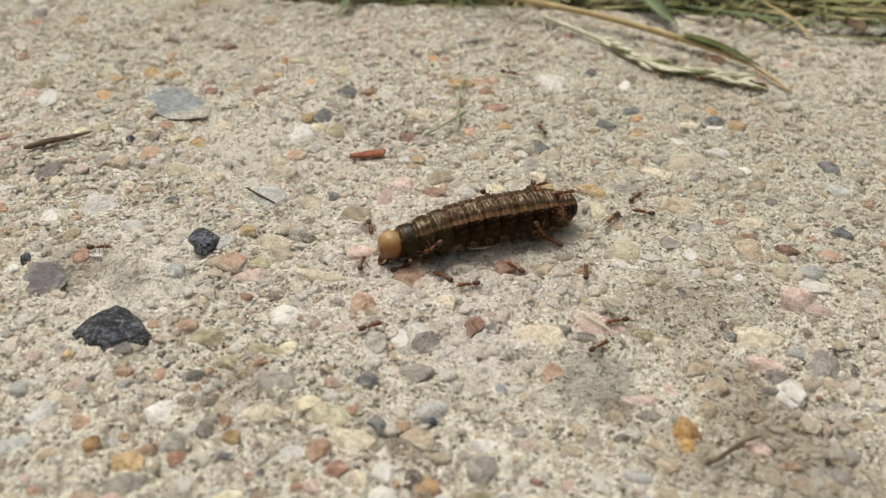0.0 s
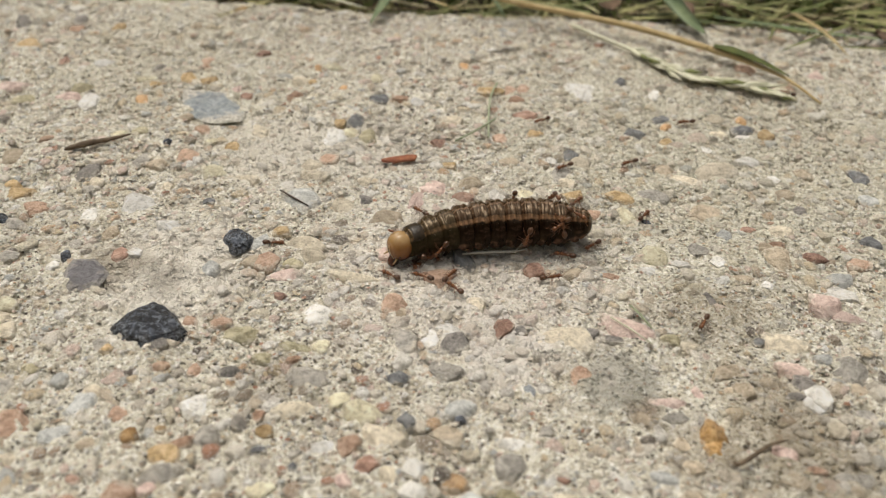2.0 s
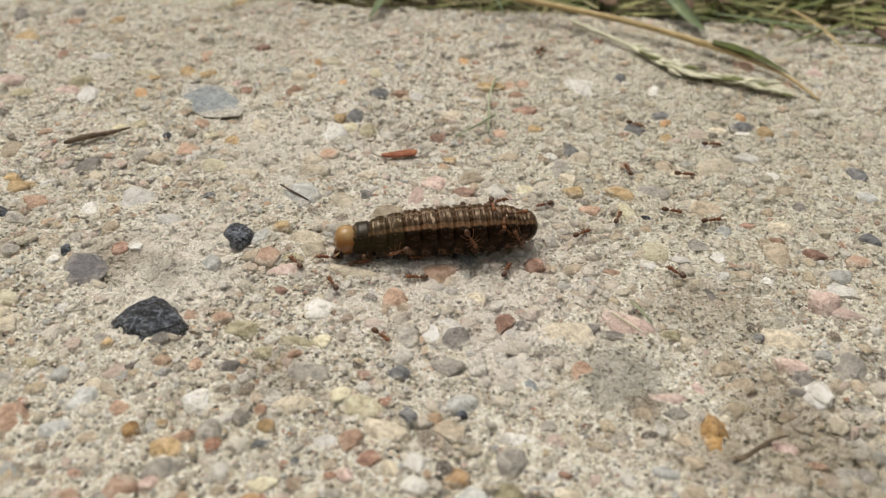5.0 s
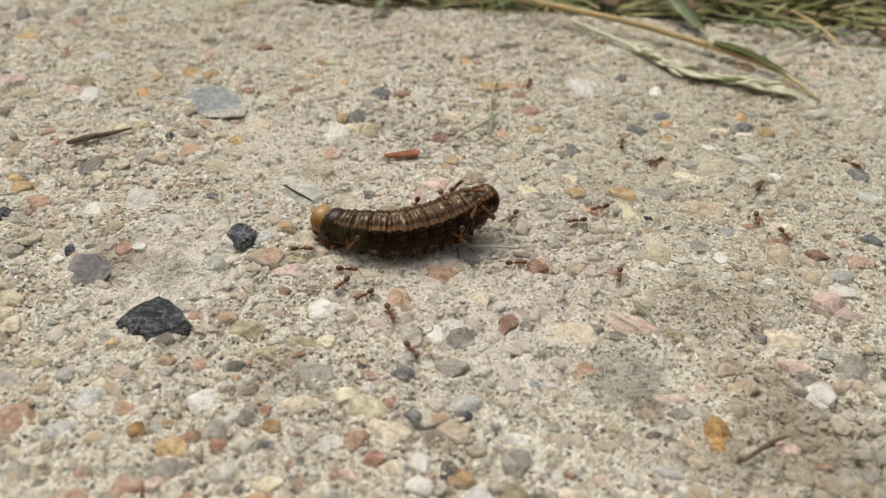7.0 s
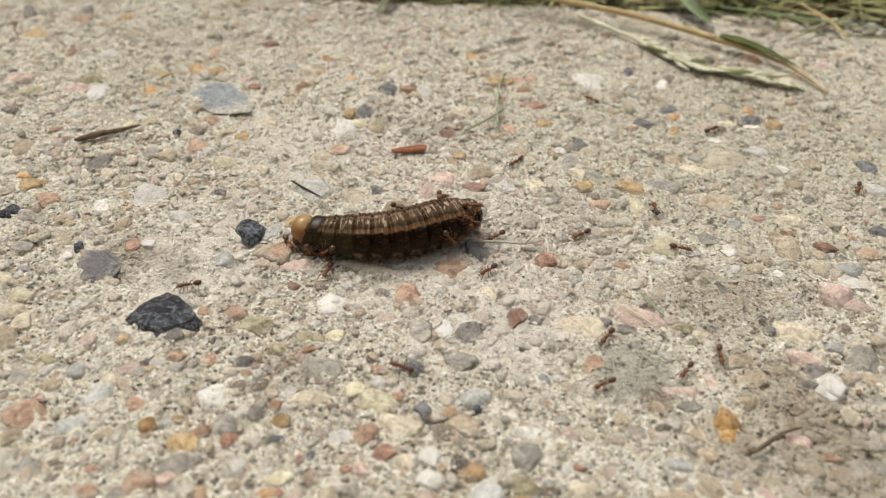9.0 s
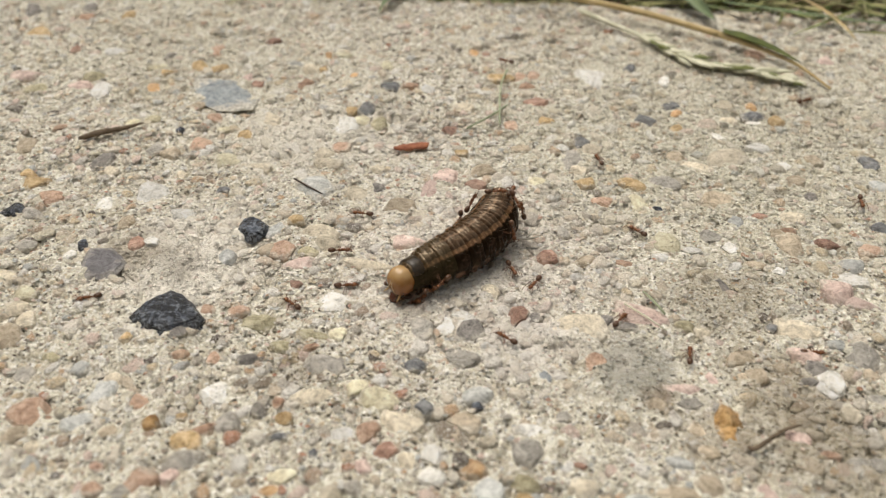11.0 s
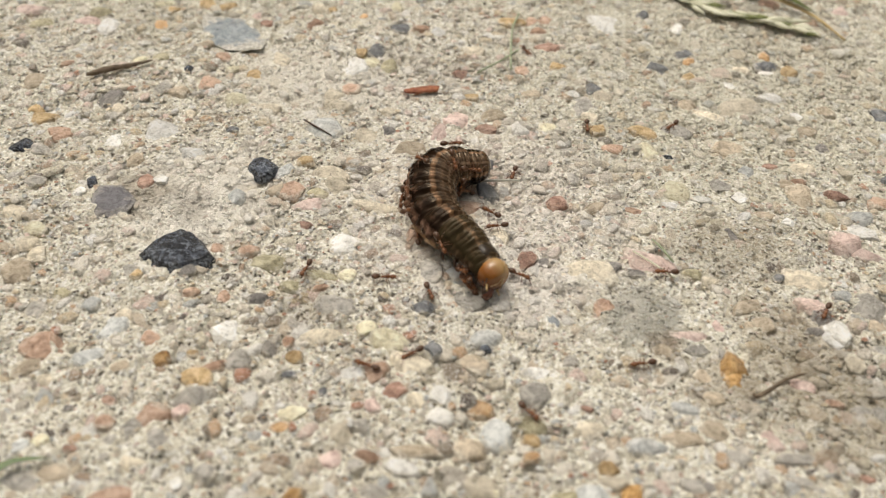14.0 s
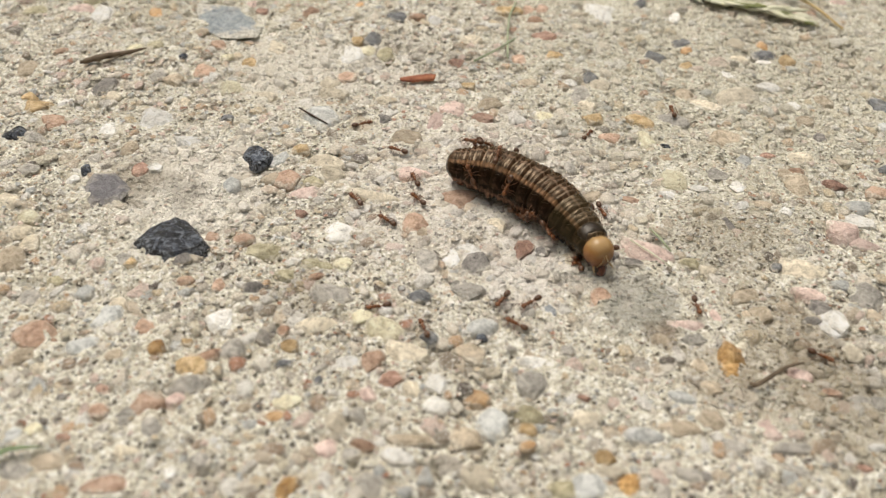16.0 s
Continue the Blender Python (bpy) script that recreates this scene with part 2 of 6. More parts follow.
def skin_material(name, low, belly, plain=0.0, tail=False):
    """Caterpillar skin: stripes run along the body, told by the angle round its axis (y)."""
    m = Mat(name)
    sep = m.n("ShaderNodeSeparateXYZ")
    m.l(m.obj, sep.inputs[0])
    warp = m.math("MULTIPLY", m.math("SUBTRACT", m.noise(1000, 4, 0.65), 0.5), 0.20)
    ang = m.math("DIVIDE", m.math("ARCTAN2", m.math("ABSOLUTE", sep.outputs[0]), sep.outputs[2]), math.pi)
    ang = m.math("ADD", ang, m.math("MULTIPLY", warp, 0.55))
    # the near-black lower flank is dark skin with shade put into its colour
    col = m.ramp(ang, [(0.0, (0.24, 0.155, 0.100)), (0.014, (0.17, 0.104, 0.066)), (0.032, (0.048, 0.025, 0.013)), (0.085, (0.070, 0.039, 0.021)), (0.105, (0.13, 0.075, 0.044)), (0.125, (0.068, 0.037, 0.020)),
                       (0.172, (0.042, 0.021, 0.011)), (0.194, (0.022, 0.011, 0.006)), (0.212, (0.22, 0.118, 0.060)), (0.252, (0.33, 0.18, 0.095)),
                       (0.284, (0.016, 0.008, 0.004)), (0.40, (0.010, 0.005, 0.003)), (0.43, (0.016, 0.008, 0.005)), (0.48, (0.014, 0.007, 0.004)),
                       (0.56, (0.012, 0.006, 0.004)), (0.66, (0.022, 0.011, 0.007)), (0.74, (0.070, 0.034, 0.021)), (0.79, low), (1.0, belly)])
    # pale tops of the folds on the back, and rows of faint brown spots on the flank
    ridge = m.math("COSINE", m.math("MULTIPLY", m.math("ADD", sep.outputs[1], m.math("MULTIPLY", warp, 0.0011)), 2 * math.pi / (FOLD * MM)))
    back = m.ramp(ang, [(0.17, (1, 1, 1)), (0.21, (0, 0, 0))])
    col = m.mix(m.math("MULTIPLY", back, m.ramp(ridge, [(0.3, (0, 0, 0)), (1.0, (0.26, 0.26, 0.26))])), col, (0.28, 0.195, 0.13))
    drift = m.math("MULTIPLY", m.math("SUBTRACT", m.noise(420, 3, 0.6), 0.5), 0.0042)
    along = m.math("MULTIPLY", m.math("ABSOLUTE", m.math("ADD", sep.outputs[1], drift)), 1 / (1.25 * MM))
    torn = m.ramp(m.noise(700, 4, 0.7), [(0.42, (0, 0, 0)), (0.60, (1, 1, 1))])
    for where, wide in ((0.385, 0.036), (0.475, 0.042)):
        across = m.math("MULTIPLY", m.math("ABSOLUTE", m.math("SUBTRACT", m.math("ADD", ang, m.math("MULTIPLY", drift, 18)), where)), 1 / wide)
        round_off = m.math("SQRT", m.math("ADD", m.math("MULTIPLY", along, along), m.math("MULTIPLY", across, across)))
        spot = m.math("MULTIPLY", torn, m.ramp(round_off, [(0.35, (0.55, 0.55, 0.55)), (1.05, (0, 0, 0))]))
        col = m.mix(spot, col, (0.125, 0.068, 0.046))
    # the side stripe breaks at each fold
    band = m.ramp(ang, [(0.185, (0, 0, 0)), (0.21, (1, 1, 1)), (0.26, (1, 1, 1)), (0.29, (0, 0, 0))])
    gap = m.ramp(m.math("ADD", ridge, m.math("MULTIPLY", m.math("SUBTRACT", m.noise(800, 3, 0.6), 0.5), 3.0)), [(0.0, (0.55, 0.55, 0.55)), (0.5, (0, 0, 0))])
    col = m.mix(m.math("MULTIPLY", band, gap), col, (0.060, 0.031, 0.018))
    if tail:
        col = m.mix(m.ramp(m.math("MULTIPLY", sep.outputs[1], -1 / (3 * MM)), [(0.45, (0, 0, 0)), (0.80, (1, 1, 1))]), col, (0.085, 0.050, 0.030))
    if plain:
        col = m.mix(plain, col, (0.050, 0.040, 0.018))
    # pinkish fleshy lumps low on each ring's flank
    lumpy = m.noise(330, 3, 0.6)
    round_ = m.math("MULTIPLY", m.math("ABSOLUTE", m.math("SUBTRACT", ang, 0.665)), 1 / 0.115)
    blotch = m.math("MULTIPLY", m.ramp(round_, [(0.25, (1, 1, 1)), (1.0, (0, 0, 0))]), m.ramp(lumpy, [(0.44, (0, 0, 0)), (0.60, (1, 1, 1))]))
    col = m.mix(m.math("MULTIPLY", blotch, 0.1 if plain else 0.8), col, (0.44, 0.25, 0.175))
    mott = m.noise(1100, 4, 0.65)
    col = m.mix(m.ramp(mott, [(0.35, (0.42, 0.42, 0.42)), (0.50, (0, 0, 0))]), col, (0.024, 0.015, 0.009))
    streak = m.n("ShaderNodeTexNoise", Scale=1.0, Detail=3.0)
    stretch = m.n("ShaderNodeMapping")
    stretch.inputs["Scale"].default_value = (130, 420, 130)
    m.l(m.obj, stretch.inputs["Vector"])
    m.l(stretch.outputs[0], streak.inputs["Vector"])
    col = m.mix(m.ramp(streak.outputs["Fac"], [(0.52, (0, 0, 0)), (0.76, (0.10, 0.10, 0.10))]), col, (0.24, 0.125, 0.065))
    olive = m.ramp(m.noise(160, 2), [(0.45, (0, 0, 0)), (0.65, (0.3, 0.3, 0.3))])
    col = m.mix(olive, col, (0.036, 0.025, 0.011))
    m.put("Base Color", col)
    m.put("Roughness", m.ramp(mott, [(0.3, (0.10, 0.10, 0.10)), (0.7, (0.24, 0.24, 0.24))]))
    m.put("Specular IOR Level", m.ramp(ang, [(0.27, (0.60, 0.60, 0.60)), (0.34, (0.11, 0.11, 0.11))]))
    m.put("Specular Tint", (1.0, 0.80, 0.58, 1.0))
    m.bump(m.math("ADD", m.math("MULTIPLY", streak.outputs["Fac"], 0.8), m.math("MULTIPLY", m.noise(1500, 3), 0.3)), 0.00025, 0.6)
    return m.m


def plain_material(name, a, b, scale=1200, rough=0.5, bump=0.0001, spec=0.5, coat=0.0, detail=4):
    m = Mat(name)
    f = m.noise(scale, detail, 0.6)
    m.put("Base Color", m.mix(m.ramp(f, [(0.32, (0, 0, 0)), (0.68, (1, 1, 1))]), a, b))
    m.put("Roughness", rough)
    m.put("Specular IOR Level", spec)
    m.put("Coat Weight", coat)
    m.put("Coat Roughness", 0.2)
    m.bump(m.noise(scale * 2.2, 3), bump, 0.6)
    return m.m


def grass_material(name, stops):
    m = Mat(name)
    isl = m.n("ShaderNodeNewGeometry").outputs["Random Per Island"]
    col = m.ramp(isl, stops)
    pos = m.n("ShaderNodeNewGeometry").outputs["Position"]
    col = m.mix(m.ramp(m.noise(260, 4, 0.6, pos), [(0.4, (0, 0, 0)), (0.75, (0.6, 0.6, 0.6))]), col, (0.30, 0.25, 0.12))
    m.put("Base Color", col)
    m.put("Roughness", 0.55)
    m.put("Specular IOR Level", 0.35)
    m.bump(m.noise(900, 3, 0.6, pos), 0.0004, 0.5)
    return m.m


def soil_material():
    m = Mat("dark_soil")
    col = m.ramp(m.noise(90, 6, 0.7), [(0.3, (0.022, 0.016, 0.011)), (0.55, (0.065, 0.048, 0.032)), (0.75, (0.14, 0.105, 0.07))])
    m.put("Base Color", m.mix(m.ramp(m.noise(1.2, 4), [(0.4, (0, 0, 0)), (0.6, (1, 1, 1))]), col, (0.05, 0.065, 0.025)))
    m.put("Roughness", 0.95)
    m.bump(m.noise(240, 6, 0.7), 0.004, 1.0)
    return m.m


def head_material():
    m = Mat("tan_head_capsule")
    sep = m.n("ShaderNodeSeparateXYZ")
    m.l(m.obj, sep.inputs[0])
    up = m.math("ADD", m.math("DIVIDE", sep.outputs[2], 6 * MM), 0.5)
    up = m.math("ADD", up, m.math("MULTIPLY", m.math("SUBTRACT", m.noise(450, 4), 0.5), 0.35))
    # tan capsule, paler on top, where glare is put into the colour
    m.put("Base Color", m.ramp(up, [(0.10, (0.05, 0.013, 0.004)), (0.30, (0.18, 0.056, 0.011)), (0.62, (0.27, 0.10, 0.019)), (0.9, (0.42, 0.26, 0.11))]))
    m.put("Roughness", 0.24)
    m.put("Coat Weight", 0.3)
    m.put("Coat Roughness", 0.15)
    m.bump(m.noise(2000, 3), 0.00006, 0.6)
    return m.m


CONCRETE, GRAINS, SOIL = concrete_material(), grain_material(), soil_material()
SKIN = skin_material("caterpillar_skin", (0.33, 0.185, 0.10), (0.55, 0.375, 0.205))
SKIN_TAIL = skin_material("caterpillar_tail_skin", (0.27, 0.12, 0.07), (0.34, 0.17, 0.10), tail=True)
SKIN_FRONT = skin_material("caterpillar_front_skin", (0.070, 0.056, 0.027), (0.125, 0.108, 0.050), 0.5)
STONE = {
    "basalt": stone_material("basalt", (0.006, 0.007, 0.011), (0.013, 0.0155, 0.023), (0.085, 0.098, 0.125), 0.22, (0.24, 0.27, 0.315), rim_cement=0.05, relief=0.0004, dusty=0.04, grainy=0.22),
    "blueslate": stone_material("blue_grey_slate", (0.17, 0.195, 0.215), (0.24, 0.27, 0.29), (0.34, 0.365, 0.375), 0.55, rim_cement=0.7, dusty=0.35),
    "purpleslate": stone_material("purple_grey_slate", (0.13, 0.123, 0.130), (0.165, 0.158, 0.170), (0.205, 0.198, 0.21), 0.6, rim_cement=0.3),
    "slate": stone_material("slate", (0.10, 0.102, 0.108), (0.155, 0.16, 0.17), (0.24, 0.245, 0.25), 0.6),
    "slatepale": stone_material("pale_slate", (0.20, 0.215, 0.225), (0.265, 0.285, 0.30), (0.36, 0.375, 0.38), 0.6),
    "darkgrey": stone_material("dark_grey_stone", (0.10, 0.094, 0.088), (0.185, 0.17, 0.158), (0.28, 0.26, 0.24), 0.6),
    "grey": stone_material("grey_stone", (0.24, 0.225, 0.20), (0.34, 0.32, 0.285), (0.46, 0.43, 0.39), 0.6),
    "bluegrey": stone_material("blue_grey_quartz", (0.36, 0.37, 0.36), (0.47, 0.48, 0.465), (0.60, 0.60, 0.58), 0.45),
    "white": stone_material("white_quartz", (0.60, 0.58, 0.53), (0.74, 0.715, 0.66), (0.84, 0.82, 0.78), 0.4, rim_cement=0.6, dusty=0.12),
    "cream": stone_material("cream_stone", (0.45, 0.39, 0.29), (0.58, 0.51, 0.395), (0.70, 0.635, 0.52), 0.5, rim_cement=0.7, dusty=0.15),
    "yellow": stone_material("pale_yellow_quartz", (0.50, 0.44, 0.28), (0.63, 0.565, 0.40), (0.74, 0.69, 0.54), 0.45, rim_cement=0.7, dusty=0.15),
    "tan": stone_material("tan_stone", (0.32, 0.255, 0.18), (0.43, 0.355, 0.26), (0.54, 0.46, 0.36), 0.55),
    "olive": stone_material("olive_stone", (0.26, 0.225, 0.13), (0.38, 0.34, 0.22), (0.52, 0.48, 0.34), 0.55),
    "ochre": stone_material("ochre_stone", (0.31, 0.19, 0.075), (0.45, 0.31, 0.155), (0.57, 0.44, 0.27), 0.5),
    "orange": stone_material("orange_stone", (0.40, 0.21, 0.09), (0.52, 0.31, 0.15), (0.60, 0.42, 0.25), 0.5),
    "amber": stone_material("amber_stone", (0.26, 0.125, 0.035), (0.40, 0.22, 0.075), (0.54, 0.36, 0.17), 0.4),
    "salmon": stone_material("salmon_stone", (0.36, 0.215, 0.145), (0.48, 0.315, 0.225), (0.57, 0.42, 0.33), 0.5),
    "pink": stone_material("pink_granite", (0.48, 0.33, 0.285), (0.60, 0.45, 0.40), (0.68, 0.56, 0.51), 0.5),
    "rust": stone_material("rust_red_stone", (0.20, 0.105, 0.075), (0.31, 0.18, 0.135), (0.43, 0.285, 0.225), 0.55),
    "brown": stone_material("brown_stone", (0.22, 0.125, 0.08), (0.33, 0.205, 0.14), (0.43, 0.30, 0.22), 0.55),
}
HEAD = head_material()
SHIELD = plain_material("black_brown_shield", (0.014, 0.009, 0.005), (0.045, 0.029, 0.015), 900, 0.30, 0.00015, 0.30, 0.1)
MOUTH = plain_material("dark_red_mouthparts", (0.075, 0.017, 0.007), (0.15, 0.040, 0.014), 900, 0.2, 0.00006, 0.6, 0.3)
DARK_CHITIN = plain_material("dark_brown_chitin", (0.030, 0.014, 0.007), (0.07, 0.032, 0.014), 1500, 0.3)
PALE_LINE = plain_material("pale_suture", (0.50, 0.33, 0.14), (0.58, 0.40, 0.19), 900, 0.4)
PROLEG = plain_material("pinkish_brown_proleg", (0.30, 0.17, 0.10), (0.50, 0.34, 0.20), 1300, 0.45)
BLACK = plain_material("black_spot", (0.006, 0.005, 0.004), (0.014, 0.011, 0.009), 1500, 0.35)
BRISTLE = plain_material("fine_bristle", (0.14, 0.09, 0.05), (0.24, 0.17, 0.10), 1500, 0.5)
ANT_RED = plain_material("red_brown_ant", (0.135, 0.046, 0.015), (0.25, 0.092, 0.030), 2200, 0.3, 0.00005, 0.55)
ANT_DARK = plain_material("dark_ant_abdomen", (0.062, 0.026, 0.011), (0.13, 0.054, 0.021), 2200, 0.3, 0.00005, 0.6)
ANT_LEG = plain_material("ant_leg_brown", (0.11, 0.040, 0.015), (0.21, 0.082, 0.030), 2200, 0.35)
STRAW = plain_material("dry_straw", (0.46, 0.33, 0.15), (0.66, 0.52, 0.28), 240, 0.55, 0.0003)
PALE_STRAW = plain_material("pale_dry_seed_head", (0.56, 0.55, 0.38), (0.80, 0.78, 0.64), 300, 0.6, 0.0003)
GREEN_BRACT = plain_material("green_husk", (0.13, 0.15, 0.045), (0.27, 0.29, 0.11), 300, 0.6, 0.0003)
GREY_STRAW = plain_material("grey_straw", (0.42, 0.39, 0.33), (0.66, 0.63, 0.55), 400, 0.55, 0.0002)
PALE_GREEN = plain_material("pale_green_thread", (0.28, 0.33, 0.20), (0.46, 0.50, 0.34), 400, 0.6, 0.0002)
TWIG = plain_material("grey_brown_twig", (0.09, 0.062, 0.038), (0.21, 0.155, 0.105), 500, 0.8, 0.0004)
RED_CHIP = plain_material("red_brick_chip", (0.19, 0.050, 0.022), (0.42, 0.16, 0.08), 420, 0.75, 0.0004)
LEAF_DEAD = plain_material("dead_brown_leaf", (0.07, 0.040, 0.024), (0.20, 0.125, 0.075), 220, 0.7, 0.0005)
BLADE_GREEN = plain_material("grey_green_blade", (0.11, 0.165, 0.075), (0.23, 0.29, 0.15), 220, 0.5, 0.0003)
# for the added ring that keeps low sky out of the reflections
SKY_BLOCK = plain_material("sky_block_green", (0.022, 0.032, 0.012), (0.075, 0.095, 0.035), 9, 0.8, 0.05, 0.2, 0.0, 8)
BLADE_OLIVE = plain_material("olive_green_blade", (0.055, 0.075, 0.010), (0.12, 0.145, 0.026), 220, 0.5, 0.0003)
LAWN = grass_material("lawn_blades", [(0.0, (0.07, 0.105, 0.028)), (0.4, (0.14, 0.19, 0.055)), (0.75, (0.23, 0.26, 0.10)), (1.0, (0.40, 0.35, 0.17))])
THATCH = grass_material("dry_thatch", [(0.0, (0.22, 0.26, 0.09)), (0.25, (0.68, 0.62, 0.33)), (0.5, (0.40, 0.44, 0.17)), (0.60, (0.12, 0.075, 0.042)), (0.78, (0.22, 0.14, 0.075)), (0.88, (0.74, 0.68, 0.43)), (1.0, (0.62, 0.60, 0.32))])


# ---- mesh helpers ----
def value_noise(x, y, size, seed):
    """Smooth random values between 0 and 1 over the plane."""
    r = np.random.RandomState(seed).rand(64, 64)
    u, v = x / size, y / size
    i, j = np.floor(u).astype(int), np.floor(v).astype(int)
    a, b = u - i, v - j
    a, b = a * a * (3 - 2 * a), b * b * (3 - 2 * b)
    g = lambda p, q: r[p % 64, q % 64]
    return (g(i, j) * (1 - a) + g(i + 1, j) * a) * (1 - b) + (g(i, j + 1) * (1 - a) + g(i + 1, j + 1) * a) * b


def mesh_from(name, verts, faces, material, smooth=True):
    me = bpy.data.meshes.new(name)
    me.from_pydata([tuple(v) for v in verts] if not isinstance(verts, np.ndarray) else verts.tolist(), [],
                   faces if not isinstance(faces, np.ndarray) else faces.tolist())
    me.materials.append(material)
    if smooth:
        me.polygons.foreach_set("use_smooth", [True] * len(me.polygons))
    me.update()
    return me


def tube(points, radii, sides=6, flat=1.0):
    """Vertices and faces of a tapered tube along the points."""
    pts = [Vector(p) for p in points]
    verts, faces = [], []
    up = Vector((0, 0, 1))
    for k, p in enumerate(pts):
        d = (pts[min(k + 1, len(pts) - 1)] - pts[max(k - 1, 0)]).normalized()
        a = d.cross(up)
        a = a.normalized() if a.length > 1e-6 else Vector((1, 0, 0))
        b = a.cross(d)
        r = radii[k] if isinstance(radii, (list, tuple)) else radii
        for s in range(sides):
            w = 2 * math.pi * s / sides
            verts.append(p + a * (r * math.cos(w)) + b * (r * flat * math.sin(w)))
    n = len(pts)
    for k in range(n - 1):
        for s in range(sides):
            t = (s + 1) % sides
            faces.append((k * sides + s, k * sides + t, (k + 1) * sides + t, (k + 1) * sides + s))
    faces.append(tuple(range(sides - 1, -1, -1)))
    faces.append(tuple((n - 1) * sides + s for s in range(sides)))
    return verts, faces


def joined(pieces):
    verts, faces = [], []
    for v, f in pieces:
        o = len(verts)
        verts += [tuple(p) for p in v]
        faces += [tuple(o + i for i in q) for q in f]
    return verts, faces


def ball(subdivisions=2):
    bm = bmesh.new()
    bmesh.ops.create_icosphere(bm, subdivisions=subdivisions, radius=1)
    v = np.array([p.co[:] for p in bm.verts])
    f = [tuple(q.index for q in p.verts) for p in bm.faces]
    bm.free()
    return v, f


def egg(cx, cy, cz, rx, ry, rz, subdivisions=2, pinch=0.0):
    v, f = ball(subdivisions)
    v = v.copy()
    v[:, 0] *= 1 - pinch * v[:, 1]
    v[:, 2] *= 1 - pinch * v[:, 1]
    return v * (rx, ry, rz) + (cx, cy, cz), f


def part(name, data, material, parent, label=""):
    """A mesh object under a thing or a part; data: (vertices, faces) or a ready mesh."""
    me = data if isinstance(data, bpy.types.Mesh) else mesh_from(name, data[0], data[1], material)
    ob = new(name, me)
    ob.parent = parent
    if label:
        ob["label"] = label
    return ob


def smooth_path(points, n):
    """n + 1 points on a smooth curve through the points."""
    p = [Vector(q) for q in points]
    p = [p[0] * 2 - p[1]] + p + [p[-1] * 2 - p[-2]]
    res = []
    for k in range(n + 1):
        s = k / n * (len(p) - 3)
        i = min(int(s), len(p) - 4)
        t = s - i
        a, b, c, d = p[i:i + 4]
        res.append(0.5 * ((2 * b) + (c - a) * t + (2 * a - 5 * b + 4 * c - d) * t * t + (3 * b - a - 3 * c + d) * t ** 3))
    return res


# ---- ground: soil to the horizon, and the pavement slab on it ----
SLAB_EDGE = 0.117


def edge_lean(x):
    """How far the slab's far edge lies beyond its mean line at x, in metres."""
    return -0.02 * x - 0.30 * np.clip(x - 0.08, 0, 0.06)


def surface(x, y):
    """Height of the worn concrete, in metres, at x and y."""
    h = 0.0007 * (value_noise(x, y, 0.013, 1) - 0.5) + 0.0008 * (value_noise(x, y, 0.0052, 2) - 0.5) + 0.0008 * (value_noise(x, y, 0.0024, 3) - 0.5)
    h = h + 0.00055 * (value_noise(x, y, 0.0013, 4) - 0.5)
    pit = np.clip(value_noise(x, y, 0.0031, 5) - 0.70, 0, 1) * 0.005
    pit = pit + np.clip(value_noise(x, y, 0.0017, 7) - 0.74, 0, 1) * 0.004
    pit = pit + np.clip(value_noise(x, y, 0.0011, 8) - 0.76, 0, 1) * 0.003
    hollow = np.clip(value_noise(x, y, 0.022, 6) - 0.62, 0, 1) * 0.003
    return 0.7 * h - pit - hollow - 0.0002


def make_ground():
    n = 48
    c = np.sign(np.linspace(-1, 1, n)) * np.abs(np.linspace(-1, 1, n)) ** 4 * 60
    x, y = np.meshgrid(c, c + 0.2)
    z = -0.022 + 0.006 * (value_noise(x, y, 0.11, 9) - 0.5)
    v = np.stack([x.ravel(), y.ravel(), z.ravel()], 1)
    f = [(j * n + i, j * n + i + 1, (j + 1) * n + i + 1, (j + 1) * n + i) for j in range(n - 1) for i in range(n - 1)]
    tagged(new("ground", mesh_from("ground", v, f, SOIL)), "dark soil with thin grass beside the concrete slab", "ground", kind="structure")


def make_pavement():
    fine = 0.00037
    xs = np.concatenate([np.linspace(-1.6, -0.17, 22)[:-1], np.arange(-0.17, 0.15, fine), np.linspace(0.15, 1.6, 22)])
    ys = np.concatenate([np.linspace(-1.15, -0.105, 26)[:-1], np.arange(-0.105, SLAB_EDGE, fine)])
    x, y = np.meshgrid(xs, ys)
    # the far edge runs a little aslant
    y0 = y
    y = y + edge_lean(x) * np.clip(y / SLAB_EDGE, 0, 1) ** 2
    # the far edge is broken and rounded
    ragged = 0.004 * (value_noise(x, y * 0, 0.02, 11) - 0.5) + 0.0025 * (value_noise(x, y * 0, 0.005, 12) - 0.5)
    z = surface(x, y) - 0.9 * np.clip(y0 - (SLAB_EDGE - 0.006) - ragged, 0, 1) ** 1.25
    nx, ny = len(xs), len(ys)
    v = np.stack([x.ravel(), y.ravel(), z.ravel()], 1)
    idx = np.arange(nx * ny).reshape(ny, nx)
    f = np.stack([idx[:-1, :-1], idx[:-1, 1:], idx[1:, 1:], idx[1:, :-1]], -1).reshape(-1, 4)
    rim = np.concatenate([idx[0, :], idx[1:, -1], idx[-1, -2::-1], idx[-2:0:-1, 0]])
    low = v[rim].copy()
    low[:, 2] = -0.06
    k = np.arange(len(rim))
    nxt = np.roll(rim, -1)
    side = np.stack([rim, k + len(v), np.roll(k, -1) + len(v), nxt], -1)
    me = mesh_from("pavement", np.concatenate([v, low]), np.concatenate([f, side]), CONCRETE)
    return tagged(new("pavement", me), "worn concrete paving slab with exposed multicoloured gravel", "pavement", kind="structure")


